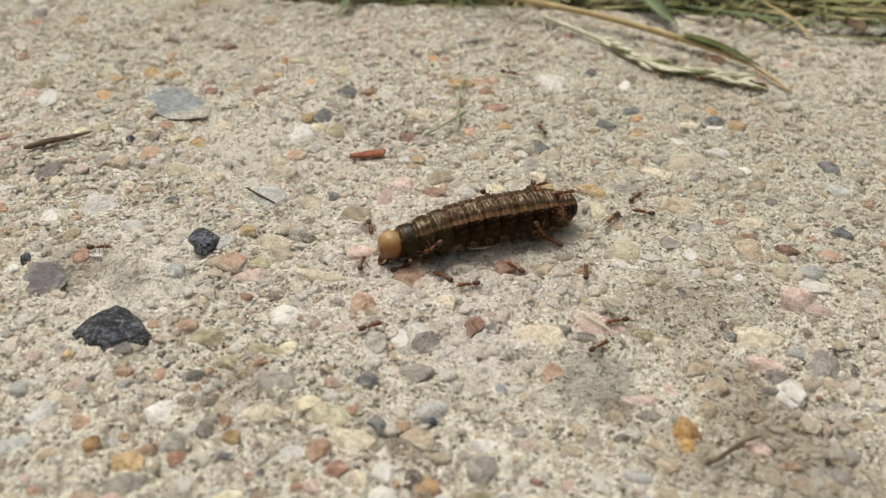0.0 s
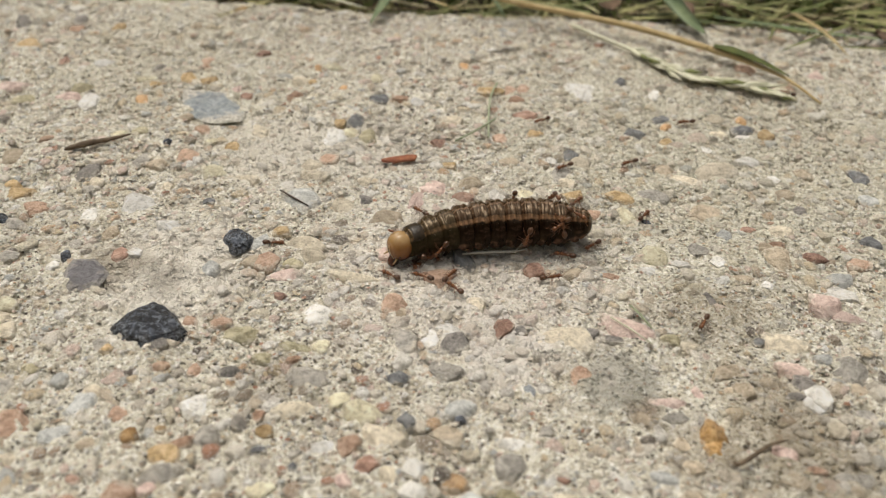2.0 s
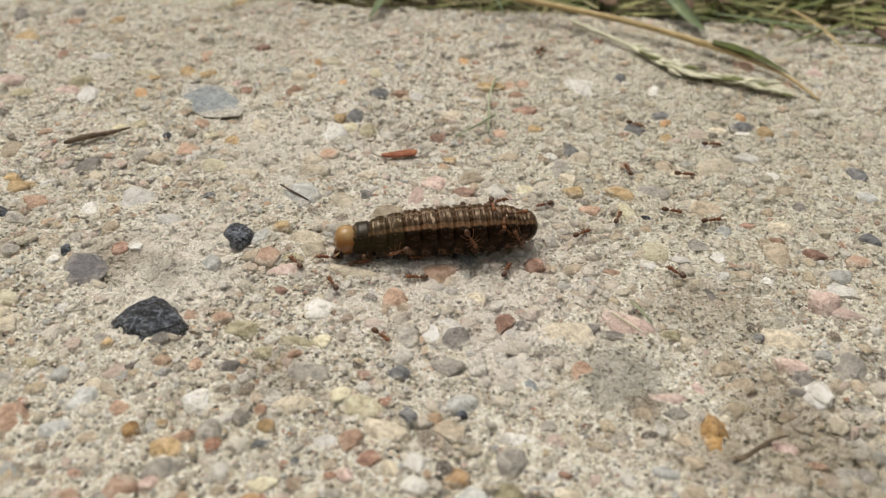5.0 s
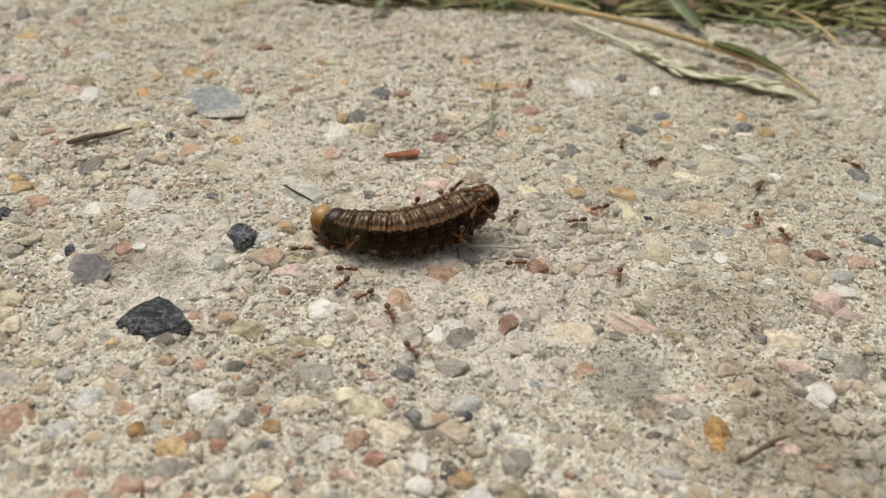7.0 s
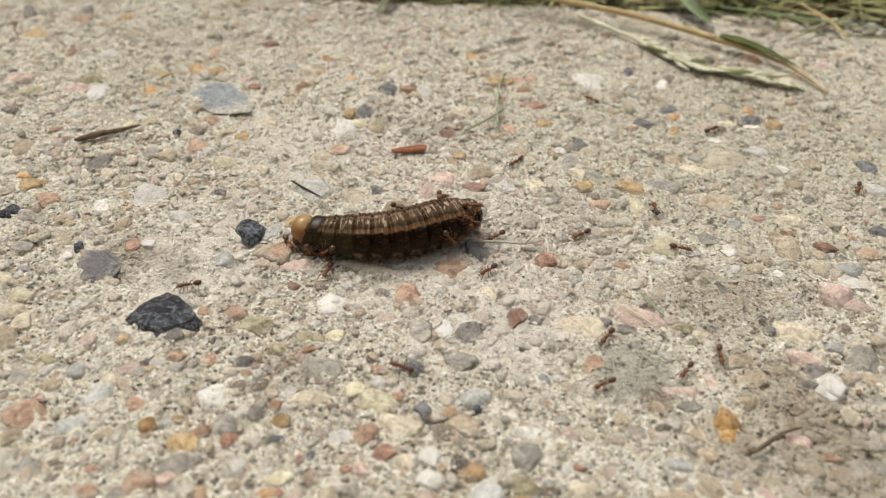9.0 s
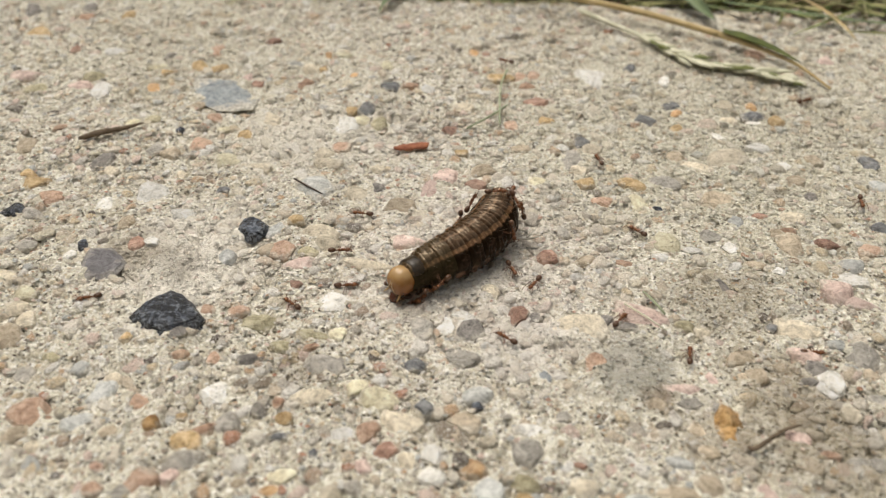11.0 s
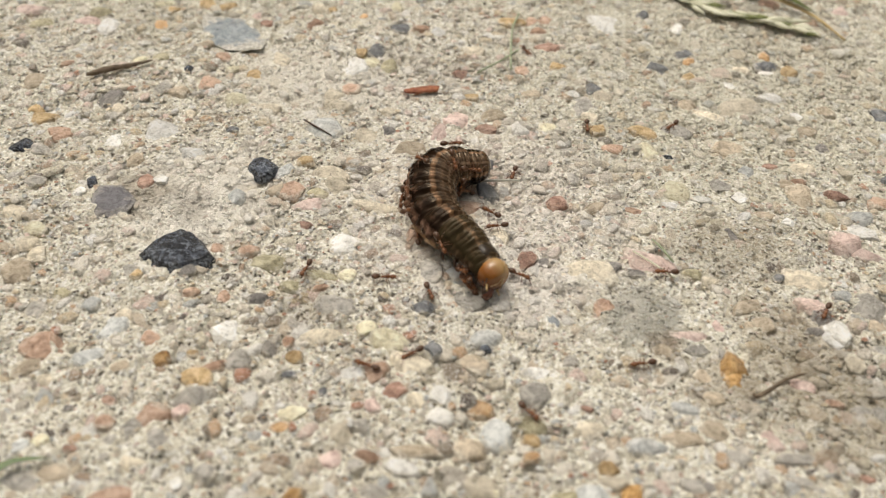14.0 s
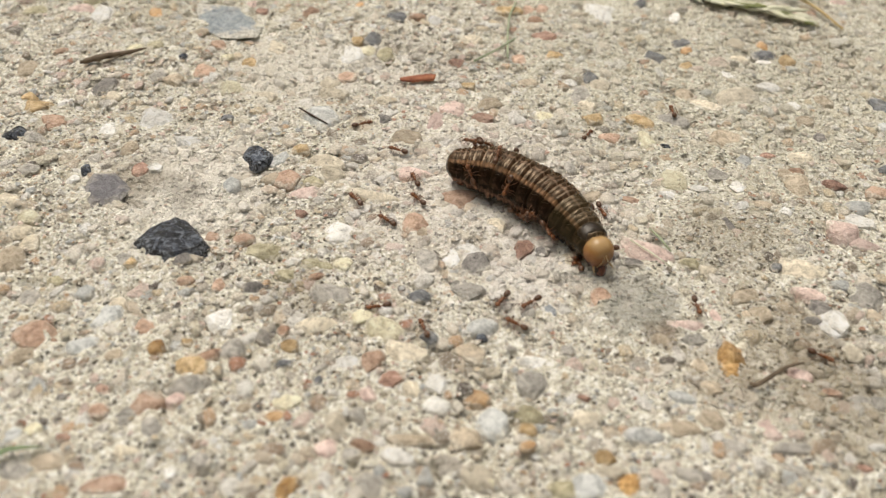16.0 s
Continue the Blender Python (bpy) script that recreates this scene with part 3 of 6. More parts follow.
def make_backdrop():
    """A plain dark ring all round, far off and unseen, added to block the low sky."""
    n, verts, faces = 96, [], []
    for k in range(n):
        w = 2 * math.pi * k / n
        for r, z in ((7.0, -0.1), (6.8, 1.6), (7.3, 3.6 + 0.7 * noise.noise(Vector((math.cos(w) * 4, math.sin(w) * 4, 0)))), (8.2, 3.2), (8.4, -0.1)):
            q = r * (1 + 0.05 * noise.noise(Vector((math.cos(w) * 7, math.sin(w) * 7, z))))
            verts.append((q * math.cos(w), q * math.sin(w), z))
    for k in range(n):
        for j in range(4):
            t = (k + 1) % n
            faces.append((k * 5 + j, t * 5 + j, t * 5 + j + 1, k * 5 + j + 1))
    tagged(new("backdrop", mesh_from("backdrop", verts, faces, SKY_BLOCK)), "unseen dark green ring added far round the slab to block low sky", "hedge", kind="structure")


make_ground()
make_backdrop()
PAVEMENT = make_pavement()


# ---- the slab's gravel ----
def stone_shape(seed, subdivisions=2, angular=0.0):
    """A worn piece of gravel of radius about 1 with broken faces; its top lies at 1."""
    r = random.Random(seed)
    v, f = ball(subdivisions)
    v = v.copy()
    off = Vector((r.uniform(-9, 9), r.uniform(-9, 9), r.uniform(-9, 9)))
    for k in range(len(v)):
        v[k] *= 1.08 + 0.40 * noise.noise(Vector(v[k]) * 1.0 + off)
    cuts = [(Vector((r.uniform(-0.3, 0.3), r.uniform(-0.3, 0.3), 1)).normalized(), r.uniform(0.50, 0.72))]
    for k in range(6):
        w = (k + r.uniform(-0.42, 0.42)) * math.pi / 3
        cuts.append((Vector((math.cos(w), math.sin(w), r.uniform(-0.15, 0.35))).normalized(), r.uniform(0.60, 1.0) - 0.06 * angular))
    for k in range(4):
        w = r.uniform(0, 2 * math.pi)
        cuts.append((Vector((math.cos(w), math.sin(w), r.uniform(0.6, 1.5))).normalized(), r.uniform(0.62, 0.86)))
    for nrm, d in cuts:
        nn = np.array(nrm)
        v -= np.outer(np.clip(v @ nn - d, 0, None), nn) * (0.86 + 0.14 * angular)
    for k in range(len(v)):
        v[k] *= 1 + 0.05 * noise.noise(Vector(v[k]) * 3.1 + off) + 0.025 * noise.noise(Vector(v[k]) * 7 + off)
    for c in (0, 1):
        v[:, c] = 2 * (v[:, c] - v[:, c].min()) / np.ptp(v[:, c]) - 1
    v[:, 2] /= v[:, 2].max()
    return v, f


SHAPES = {}


def stone_mesh(colour, k, angular):
    key = (colour, k, angular)
    if key not in SHAPES:
        v, f = stone_shape(hash_of(colour) * 7 + k, 3, 1.0 if angular else 0.0)
        me = mesh_from("pebble", v, f, STONE[colour], not angular)
        SHAPES[key] = me
    return SHAPES[key]


def hash_of(word):
    return sum(ord(c) * (i + 1) for i, c in enumerate(word))


PLACED = []
rng = random.Random(5)


FLAT = (((0.06, -0.08, 1), 0.55), ((-0.2, 0.12, 1), 0.60), ((0.25, 0.1, 1), 0.62))


def dark_stone(x, y, width, depth, height, cuts, seed, detail=4, rock="basalt", label="chipped dark blue-grey stone set in the concrete",
               tops=(((0.10, -0.22, 1), 0.52), ((-0.42, 0.16, 1), 0.58), ((0.5, 0.42, 1), 0.62), ((0.25, -0.7, 1), 0.72))):
    """A chipped stone; cuts: its sides, as degrees and distances from the middle; tops: the planes of its upper faces."""
    v, f = ball(detail)
    v = v * (1.42, 1.42, 1.0)
    for w, d in cuts:
        nn = np.array((math.cos(radians(w)), math.sin(radians(w)), 0.22))
        nn /= np.linalg.norm(nn)
        v -= np.outer(np.clip(v @ nn - d, 0, None), nn)
    for nn, d in tops:
        nn = np.array(nn) / np.linalg.norm(nn)
        v -= np.outer(np.clip(v @ nn - d, 0, None), nn)
    for k in range(len(v)):
        p = Vector(v[k])
        v[k] *= 1 + 0.05 * noise.noise(p * 3 + Vector((seed, 0, 0))) + 0.035 * noise.noise(p * 6) + 0.02 * noise.noise(p * 13) if tops is not FLAT else 1 + 0.03 * noise.noise(p * 4 + Vector((seed, 0, 0)))
    ob = part("dark_stone", mesh_from("dark_stone", v, f, STONE[rock], tops is FLAT), None, PAVEMENT, label)
    ob.matrix_basis = Matrix.LocRotScale((x * MM, y * MM, 0.1 * MM), None, (width * 0.5 * MM, depth * 0.5 * MM, height * MM))
    PLACED.append((x, y, width * 0.5, depth * 0.5))


def pebble(x, y, width, depth, colour, turn=None, proud=False):
    """A piece of gravel set in the slab: place, width and depth in millimetres."""
    angular = colour in ("basalt", "slate", "slatepale", "rust") or (colour in ("grey", "white") and rng.random() < 0.4)
    ob = part("pebble", stone_mesh(colour, rng.randrange(9), angular), None, PAVEMENT)
    high = min(width, depth) * (0.62 if proud else 0.46)
    top = rng.uniform(0.22, 0.52) + (0.85 if proud else 0.0) + 0.06 * min(width, depth)
    base = float(surface(np.array([x * MM]), np.array([y * MM]))[0]) / MM
    ob.matrix_basis = Matrix.LocRotScale((x * MM, y * MM, (0.4 * base + top - high) * MM),
                                         Euler((0, 0, radians(rng.uniform(-25, 25) if turn is None else turn))),
                                         (width * (0.63 if proud else 0.72) * MM, depth * (0.64 if proud else 0.73) * MM, high * MM))
    PLACED.append((x, y, width * 0.5, depth * 0.5))
    return ob


dark_stone(-46.2, 0.4, 5.5, 7.1, 1.5, ((167, 0.98), (103, 0.99), (64, 0.80), (6, 0.97), (-35, 0.81), (-49, 0.84), (-134, 0.59)), 8, 4)
dark_stone(-55.9, -24.5, 12.6, 10.2, 2.2, ((161, 0.81), (138, 0.75), (63, 0.81), (35, 0.65), (-22, 1.01), (-64, 0.88), (-99, 0.96), (-133, 0.92)), 3, 5)
dark_stone(-64.4, 53.4, 17.0, 14.2, 0.55, ((89, 0.96), (31, 0.56), (10, 0.80), (-89, 0.98), (-135, 0.60), (-159, 0.56)), 12, 4, "blueslate", "flat blue-grey slate flake set in the concrete", FLAT)
dark_stone(-71.9, -12.1, 7.9, 8.8, 0.6, ((180, 0.93), (94, 0.97), (48, 0.72), (-15, 0.92), (-70, 0.89), (-150, 0.75)), 15, 4, "purpleslate", "flat purple-grey slate flake set in the concrete", FLAT)
dark_stone(-35.9, 15.7, 8.0, 8.8, 1.0, ((160, 0.95), (95, 0.80), (30, 0.75), (-35, 0.90), (-125, 0.60)), 21, 4, "bluegrey", "flat pale blue-grey flake set in the concrete", FLAT)
pebble(-69.1, 11.1, 6.8, 7.1, "white")
pebble(-60.6, 37.8, 2.5, 3.0, "yellow")
pebble(-84.4, 66.5, 4.2, 3.8, "yellow")
pebble(-81.6, 64.6, 2.8, 3.2, "ochre")
pebble(-73.7, 67.9, 4.9, 3.8, "ochre")
pebble(-68.4, 66.8, 4.2, 3.7, "ochre")
pebble(-24.3, 61.9, 4.7, 4.5, "slate")
pebble(-19.3, 62.1, 3.6, 3.5, "brown")
pebble(-41.8, 1.5, 2.8, 4.5, "bluegrey")
pebble(-11.8, 15.9, 5.8, 7.0, "pink")
pebble(-34.9, 24.9, 4.8, 3.8, "cream")
pebble(-45.1, 68.2, 4.2, 4.2, "cream")
pebble(-42.3, 68.5, 2.0, 2.6, "ochre")
pebble(-113.2, 100.0, 3.7, 4.8, "darkgrey")
pebble(-128.8, 99.1, 3.7, 4.1, "darkgrey")
pebble(-108.2, 73.9, 2.3, 4.1, "rust")
pebble(-98.1, 74.3, 5.7, 4.0, "white")
pebble(-94.2, 52.8, 4.8, 5.5, "white")
pebble(-99.9, 55.2, 5.3, 5.1, "pink")
pebble(-81.7, 56.4, 3.5, 4.0, "orange")
pebble(-37.7, 76.3, 4.9, 2.8, "yellow")
pebble(-26.2, 71.6, 2.9, 4.3, "yellow")
pebble(-69.3, 49.0, 3.9, 4.2, "tan")
pebble(8.2, 68.7, 3.4, 3.6, "salmon")
pebble(27.5, 70.6, 8.6, 10.6, "white")
pebble(43.9, 68.5, 2.3, 4.2, "white")
pebble(36.1, 74.6, 2.6, 3.3, "slate")
pebble(43.9, 56.0, 3.3, 3.4, "slate")
pebble(13.5, 47.2, 3.4, 3.6, "ochre")
pebble(62.6, 52.2, 4.1, 3.3, "slate")
pebble(67.5, 50.5, 3.5, 3.3, "ochre")
pebble(52.6, 43.0, 2.4, 3.1, "white")
pebble(79.9, 9.5, 4.1, 3.8, "slate")
pebble(43.4, 4.2, 4.0, 2.9, "grey")
pebble(55.5, 11.9, 2.8, 1.7, "rust")
pebble(88.2, 82.9, 4.5, 4.7, "pink")
pebble(-32.7, -44.5, 1.6, 2.0, "brown")
pebble(-39.9, -25.1, 5.8, 3.7, "olive")
pebble(-29.4, -31.8, 2.4, 1.6, "brown")
pebble(-13.7, -16.7, 4.6, 3.7, "salmon", proud=True)
pebble(-7.7, -53.3, 3.3, 2.7, "white")
pebble(-7.6, -57.5, 3.3, 2.6, "white")
pebble(-6.7, -24.8, 3.1, 3.4, "white")
pebble(-27.4, -19.9, 5.0, 4.7, "white")
pebble(-2.8, -25.9, 4.6, 3.8, "darkgrey")
pebble(5.7, -21.4, 2.8, 4.0, "rust")
pebble(15.7, -23.1, 8.2, 6.2, "cream")
pebble(8.8, -21.3, 2.0, 1.8, "darkgrey")
pebble(21.4, -21.5, 2.4, 1.8, "darkgrey")
pebble(28.1, -20.7, 8.0, 5.1, "pink", -20)
pebble(38.4, -44.3, 5.1, 5.6, "amber", proud=True)
pebble(65.0, -11.8, 5.0, 5.7, "pink", proud=True)
pebble(57.2, -34.5, 4.1, 5.2, "white", proud=True)
pebble(64.9, -37.3, 3.7, 3.3, "grey")
pebble(50.6, -21.3, 1.6, 1.5, "slate")
pebble(0.9, -14.6, 2.5, 3.8, "cream")
pebble(-33.4, 40.7, 6.5, 6.1, "white")
pebble(-121.6, 82.8, 6.0, 6.1, "ochre")
pebble(-115.4, 60.4, 6.9, 4.7, "pink")
pebble(-98.3, 60.3, 5.5, 5.7, "olive")
pebble(-109.7, 53.5, 5.9, 5.0, "olive")
pebble(-103.0, 27.8, 4.9, 6.0, "tan")
pebble(-6.2, -8.1, 6.4, 4.4, "salmon")
pebble(-50.7, 41.9, 3.9, 7.2, "cream")
pebble(-9.0, 22.5, 5.3, 5.2, "pink")
pebble(37.9, 22.9, 6.1, 4.4, "grey")
pebble(-70.1, 112.3, 4.9, 4.6, "ochre")
pebble(2.7, 67.4, 5.7, 3.9, "ochre")
pebble(-45.3, 60.3, 4.2, 4.9, "brown")
pebble(-100.5, 95.6, 4.7, 4.3, "ochre")
pebble(14.5, -69.9, 5.5, 3.4, "bluegrey")
pebble(-112.1, 94.6, 3.7, 5.0, "brown")
pebble(-5.9, 52.2, 4.1, 4.5, "cream")
pebble(-80.1, 99.4, 4.1, 4.3, "tan")
pebble(62.7, 12.4, 4.6, 3.8, "cream")
pebble(-30.8, -2.9, 4.8, 3.6, "cream", proud=True)
pebble(29.0, -58.5, 5.9, 2.9, "tan")
pebble(69.8, 85.2, 4.5, 3.8, "salmon")
pebble(41.7, 33.3, 3.8, 4.4, "tan")
pebble(84.3, 25.4, 4.9, 3.4, "bluegrey")
pebble(-36.1, 29.0, 4.2, 3.9, "cream")
pebble(-25.3, 44.0, 3.4, 4.8, "olive")
pebble(-71.3, 76.9, 4.4, 3.7, "salmon")
pebble(-1.8, -1.8, 4.0, 3.9, "slate", proud=True)
pebble(-77.5, 41.0, 3.9, 3.9, "olive")
pebble(-2.5, 6.6, 3.4, 4.2, "purpleslate")
pebble(-57.7, 83.2, 3.6, 3.8, "rust")
pebble(-127.4, 95.1, 3.1, 4.4, "darkgrey")
pebble(-30.0, 44.4, 3.9, 3.4, "yellow")
pebble(11.5, 69.1, 3.4, 3.9, "salmon")
pebble(-70.3, 28.0, 3.7, 3.5, "tan")
pebble(9.4, 62.6, 3.4, 3.8, "brown")
pebble(23.4, -60.5, 5.0, 2.5, "bluegrey")
pebble(-74.2, 28.4, 3.2, 3.6, "grey")
pebble(50.2, 9.6, 3.0, 3.7, "bluegrey")
pebble(-3.5, -22.2, 4.0, 2.7, "white")
pebble(-15.2, 59.4, 3.3, 3.2, "white")
pebble(-81.7, 38.9, 3.1, 3.4, "yellow")
pebble(-41.7, 76.2, 2.9, 3.6, "orange")
pebble(72.2, 34.1, 3.8, 2.7, "tan")
pebble(11.4, -70.6, 3.9, 2.5, "olive")
pebble(-57.1, 59.4, 2.8, 3.3, "rust")
pebble(-80.5, -27.6, 2.5, 3.4, "cream")
pebble(44.6, -61.3, 5.0, 1.7, "grey")
pebble(-82.5, 72.0, 2.3, 3.6, "darkgrey")
pebble(-60.5, 62.0, 2.8, 2.8, "pink")
pebble(-27.1, -73.6, 2.3, 3.3, "amber")
pebble(-4.1, 80.1, 2.1, 3.6, "orange")
pebble(63.1, 56.3, 2.2, 3.1, "orange")
pebble(44.4, 52.3, 2.2, 3.0, "orange")
pebble(40.2, -0.4, 3.3, 2.0, "white")
pebble(-0.8, 79.8, 2.1, 3.0, "rust")
pebble(19.4, 60.8, 2.2, 2.7, "cream")
pebble(-33.9, 65.8, 2.0, 2.8, "orange")
pebble(70.6, 12.0, 2.8, 1.9, "cream")
pebble(25.0, -23.1, 3.0, 1.6, "darkgrey")

def inside_view(x, y, margin=0.0):
    return -100 < y < 114 and abs(x + 8) < 74 + margin + (y + 90) * 0.375


pebble(-97.6, 35.8, 2.5, 3.2, "brown")
pebble(-70.7, 37.1, 1.8, 2.0, "basalt")
pebble(-84.2, 23.2, 4.5, 5.4, "darkgrey")
pebble(-80.7, 19.3, 2.6, 3.2, "cream")
pebble(-94.7, 13.5, 5.2, 4.7, "ochre")
pebble(-97.8, 16.8, 2.9, 2.4, "ochre")
pebble(-89.3, 9.5, 5.4, 4.2, "salmon")
pebble(-78.0, 7.7, 3.6, 4.9, "white")
pebble(-95.1, 4.1, 3.1, 3.3, "basalt")
pebble(-96.5, 2.3, 1.5, 2.1, "basalt")
pebble(-90.9, 2.6, 4.0, 2.9, "grey")
pebble(-61.0, 4.8, 3.8, 3.9, "white")
pebble(-71.7, 1.2, 2.6, 3.6, "tan")
pebble(-67.6, -5.8, 3.2, 4.3, "rust")
pebble(-64.6, -4.8, 2.6, 2.3, "white")
pebble(-79.1, -10.3, 2.3, 2.3, "white")
pebble(-77.8, -6.3, 1.7, 2.3, "basalt")
pebble(-88.9, -7.4, 3.7, 2.0, "grey")
pebble(-63.7, 42.7, 3.1, 2.8, "salmon")
pebble(-64.3, 31.8, 4.2, 3.9, "salmon")
pebble(-54.9, 35.1, 4.3, 3.1, "ochre")
pebble(-56.5, 25.2, 4.1, 3.7, "yellow")
pebble(-49.2, 22.6, 4.8, 4.0, "cream")
pebble(-65.2, 18.7, 1.6, 2.2, "cream")
pebble(-55.1, 13.7, 1.9, 2.3, "slate")
pebble(-38.2, 4.4, 2.7, 2.1, "ochre")
pebble(-42.4, -5.1, 2.4, 3.2, "tan")
pebble(-39.4, -4.8, 3.7, 4.2, "salmon")
pebble(-49.6, -8.1, 3.4, 3.8, "bluegrey")
pebble(-34.5, -5.0, 3.7, 2.2, "olive")
pebble(-35.4, -9.4, 4.6, 3.4, "pink")
pebble(-34.9, -15.4, 2.3, 1.8, "rust")
pebble(-43.9, -23.0, 3.0, 2.5, "salmon")
pebble(-49.7, -22.6, 2.0, 2.2, "salmon")
pebble(-82.8, -24.4, 3.3, 2.9, "cream")
pebble(-89.3, -15.9, 3.7, 3.4, "cream")
pebble(-83.2, -20.8, 3.0, 2.7, "yellow")
pebble(-32.8, 32.0, 3.2, 3.0, "salmon")
pebble(-29.1, 49.4, 3.2, 3.8, "slate")
pebble(-32.6, 48.3, 2.4, 3.2, "ochre")
pebble(-23.8, 23.8, 2.4, 2.8, "cream")
pebble(-17.9, 10.9, 5.3, 5.4, "tan")
pebble(-26.9, 13.7, 5.1, 4.4, "cream")
pebble(-32.5, 0.4, 5.9, 4.7, "cream")
pebble(-23.1, 16.4, 2.6, 2.6, "darkgrey")
pebble(-15.2, -1.1, 5.5, 3.3, "pink")
pebble(-21.9, -8.7, 8.5, 2.1, "cream")
pebble(-13.4, -17.7, 3.5, 3.7, "tan")
pebble(-29.2, -28.7, 5.2, 2.9, "olive")
pebble(-25.3, -28.3, 2.7, 2.9, "yellow")
pebble(-81.6, -32.9, 4.3, 4.8, "tan")
pebble(-61.4, -31.5, 1.5, 1.8, "ochre")
pebble(-70.9, -48.9, 6.1, 5.2, "salmon")
pebble(-61.9, -43.3, 5.0, 4.5, "bluegrey")
pebble(-53.8, -46.0, 5.0, 2.7, "salmon")
pebble(-51.7, -50.0, 2.1, 2.8, "amber")
pebble(-45.5, -53.2, 4.6, 3.1, "ochre")
pebble(-47.3, -48.2, 1.6, 1.5, "ochre")
pebble(-63.1, -50.7, 4.3, 3.5, "bluegrey")
pebble(-71.8, -53.4, 3.8, 3.0, "tan")
pebble(-68.4, -55.5, 2.4, 2.1, "cream")
pebble(-57.3, -51.9, 2.8, 2.8, "tan")
pebble(-51.0, -61.2, 5.4, 4.1, "salmon")
pebble(-56.4, -62.9, 2.4, 1.9, "salmon")
pebble(-46.2, -59.6, 2.8, 2.0, "pink")
pebble(-52.8, -63.6, 2.4, 2.5, "grey")
pebble(-48.6, -65.3, 3.2, 2.8, "grey")
pebble(-42.7, -42.7, 4.5, 5.3, "white")
pebble(-40.0, -48.8, 3.5, 3.7, "grey")
pebble(-39.7, -34.9, 3.2, 2.5, "darkgrey")
pebble(-51.2, -34.8, 2.4, 1.8, "brown")
pebble(-45.4, -35.0, 1.9, 2.0, "salmon")
pebble(-34.6, -31.5, 3.4, 2.3, "olive")
pebble(-35.5, -46.4, 2.1, 2.2, "darkgrey")
pebble(-26.3, -35.5, 6.2, 4.1, "grey")
pebble(-27.6, -42.2, 5.5, 2.7, "cream")
pebble(-20.7, -40.2, 2.8, 3.2, "yellow")
pebble(-16.6, -42.4, 5.1, 3.8, "yellow")
pebble(-22.0, -50.1, 3.2, 2.9, "white")
pebble(-31.3, -47.5, 2.5, 2.0, "ochre")
pebble(-18.0, -49.8, 3.0, 3.6, "salmon")
pebble(-14.6, -53.5, 3.1, 3.6, "rust")
pebble(-17.7, -56.4, 2.5, 2.0, "pink")
pebble(-11.5, -54.9, 2.9, 2.8, "cream")
pebble(-13.0, -47.4, 5.3, 3.9, "cream")
pebble(-29.7, -58.9, 3.8, 2.5, "yellow")
pebble(-30.8, -61.7, 2.5, 1.5, "orange")
pebble(-35.7, -60.6, 2.0, 1.7, "tan")
pebble(-22.0, -62.2, 2.8, 3.7, "cream")
pebble(-45.0, -57.1, 5.0, 2.8, "grey")
pebble(-67.3, -67.8, 2.7, 2.2, "bluegrey")
pebble(-64.5, -67.1, 2.2, 1.9, "yellow")
pebble(-50.7, -69.5, 3.6, 2.1, "cream")
pebble(-59.9, -68.0, 1.9, 1.1, "rust")
pebble(-65.0, -73.7, 4.6, 2.6, "grey")
pebble(-60.8, -72.2, 4.6, 2.6, "tan")
pebble(-50.8, -75.0, 6.5, 2.5, "salmon")
pebble(-43.3, -72.6, 1.4, 1.7, "white")
pebble(-40.0, -70.0, 2.4, 2.3, "grey")
pebble(-22.6, -66.7, 2.9, 2.6, "pink")
pebble(-17.5, -65.7, 2.9, 1.8, "brown")
pebble(-10.3, -64.2, 5.7, 2.1, "tan")
pebble(-12.1, -67.3, 4.0, 2.3, "white")
pebble(-19.3, -67.3, 2.4, 1.6, "grey")
pebble(-15.5, -72.3, 3.9, 2.8, "grey")
pebble(-9.2, -43.6, 2.7, 2.7, "slate")
pebble(-11.6, -34.9, 3.2, 2.2, "slate")
pebble(-11.8, -26.5, 3.9, 5.2, "grey")
pebble(-31.5, -51.1, 2.1, 1.3, "slate")
pebble(-25.7, -54.3, 1.2, 1.4, "slate")
pebble(-72.2, -37.1, 2.4, 1.8, "olive")
pebble(-75.3, -41.1, 3.1, 2.5, "grey")
pebble(-60.3, -41.0, 2.2, 2.4, "cream")
pebble(-66.6, -39.0, 2.8, 2.5, "bluegrey")
pebble(-62.4, -61.1, 1.0, 1.0, "darkgrey")
pebble(-57.2, -59.1, 1.7, 1.4, "rust")
pebble(-43.5, -50.7, 3.5, 1.7, "brown")
pebble(-53.1, -29.7, 2.7, 1.8, "darkgrey")
pebble(-63.0, -31.0, 3.3, 2.6, "grey")
pebble(11.5, 55.8, 5.4, 5.4, "rust")
pebble(-8.9, 42.5, 3.1, 4.2, "rust")
pebble(5.4, 44.2, 2.4, 3.2, "salmon")
pebble(-5.9, 31.4, 2.7, 2.5, "ochre")
pebble(37.0, 49.4, 5.1, 5.2, "slate")
pebble(21.2, 37.8, 2.8, 3.5, "slate")
pebble(17.6, 30.2, 5.2, 6.6, "grey")
pebble(22.8, 34.4, 3.8, 4.3, "cream")
pebble(19.9, 26.8, 3.0, 4.0, "cream")
pebble(16.6, 35.1, 2.8, 2.1, "white")
pebble(61.1, 38.6, 4.7, 3.1, "white")
pebble(65.1, 31.5, 2.8, 3.0, "white")
pebble(62.5, 49.2, 3.2, 1.9, "white")
pebble(56.4, 51.2, 3.8, 4.4, "cream")
pebble(43.7, 45.3, 2.6, 3.2, "ochre")
pebble(52.2, 34.6, 7.6, 6.0, "cream")
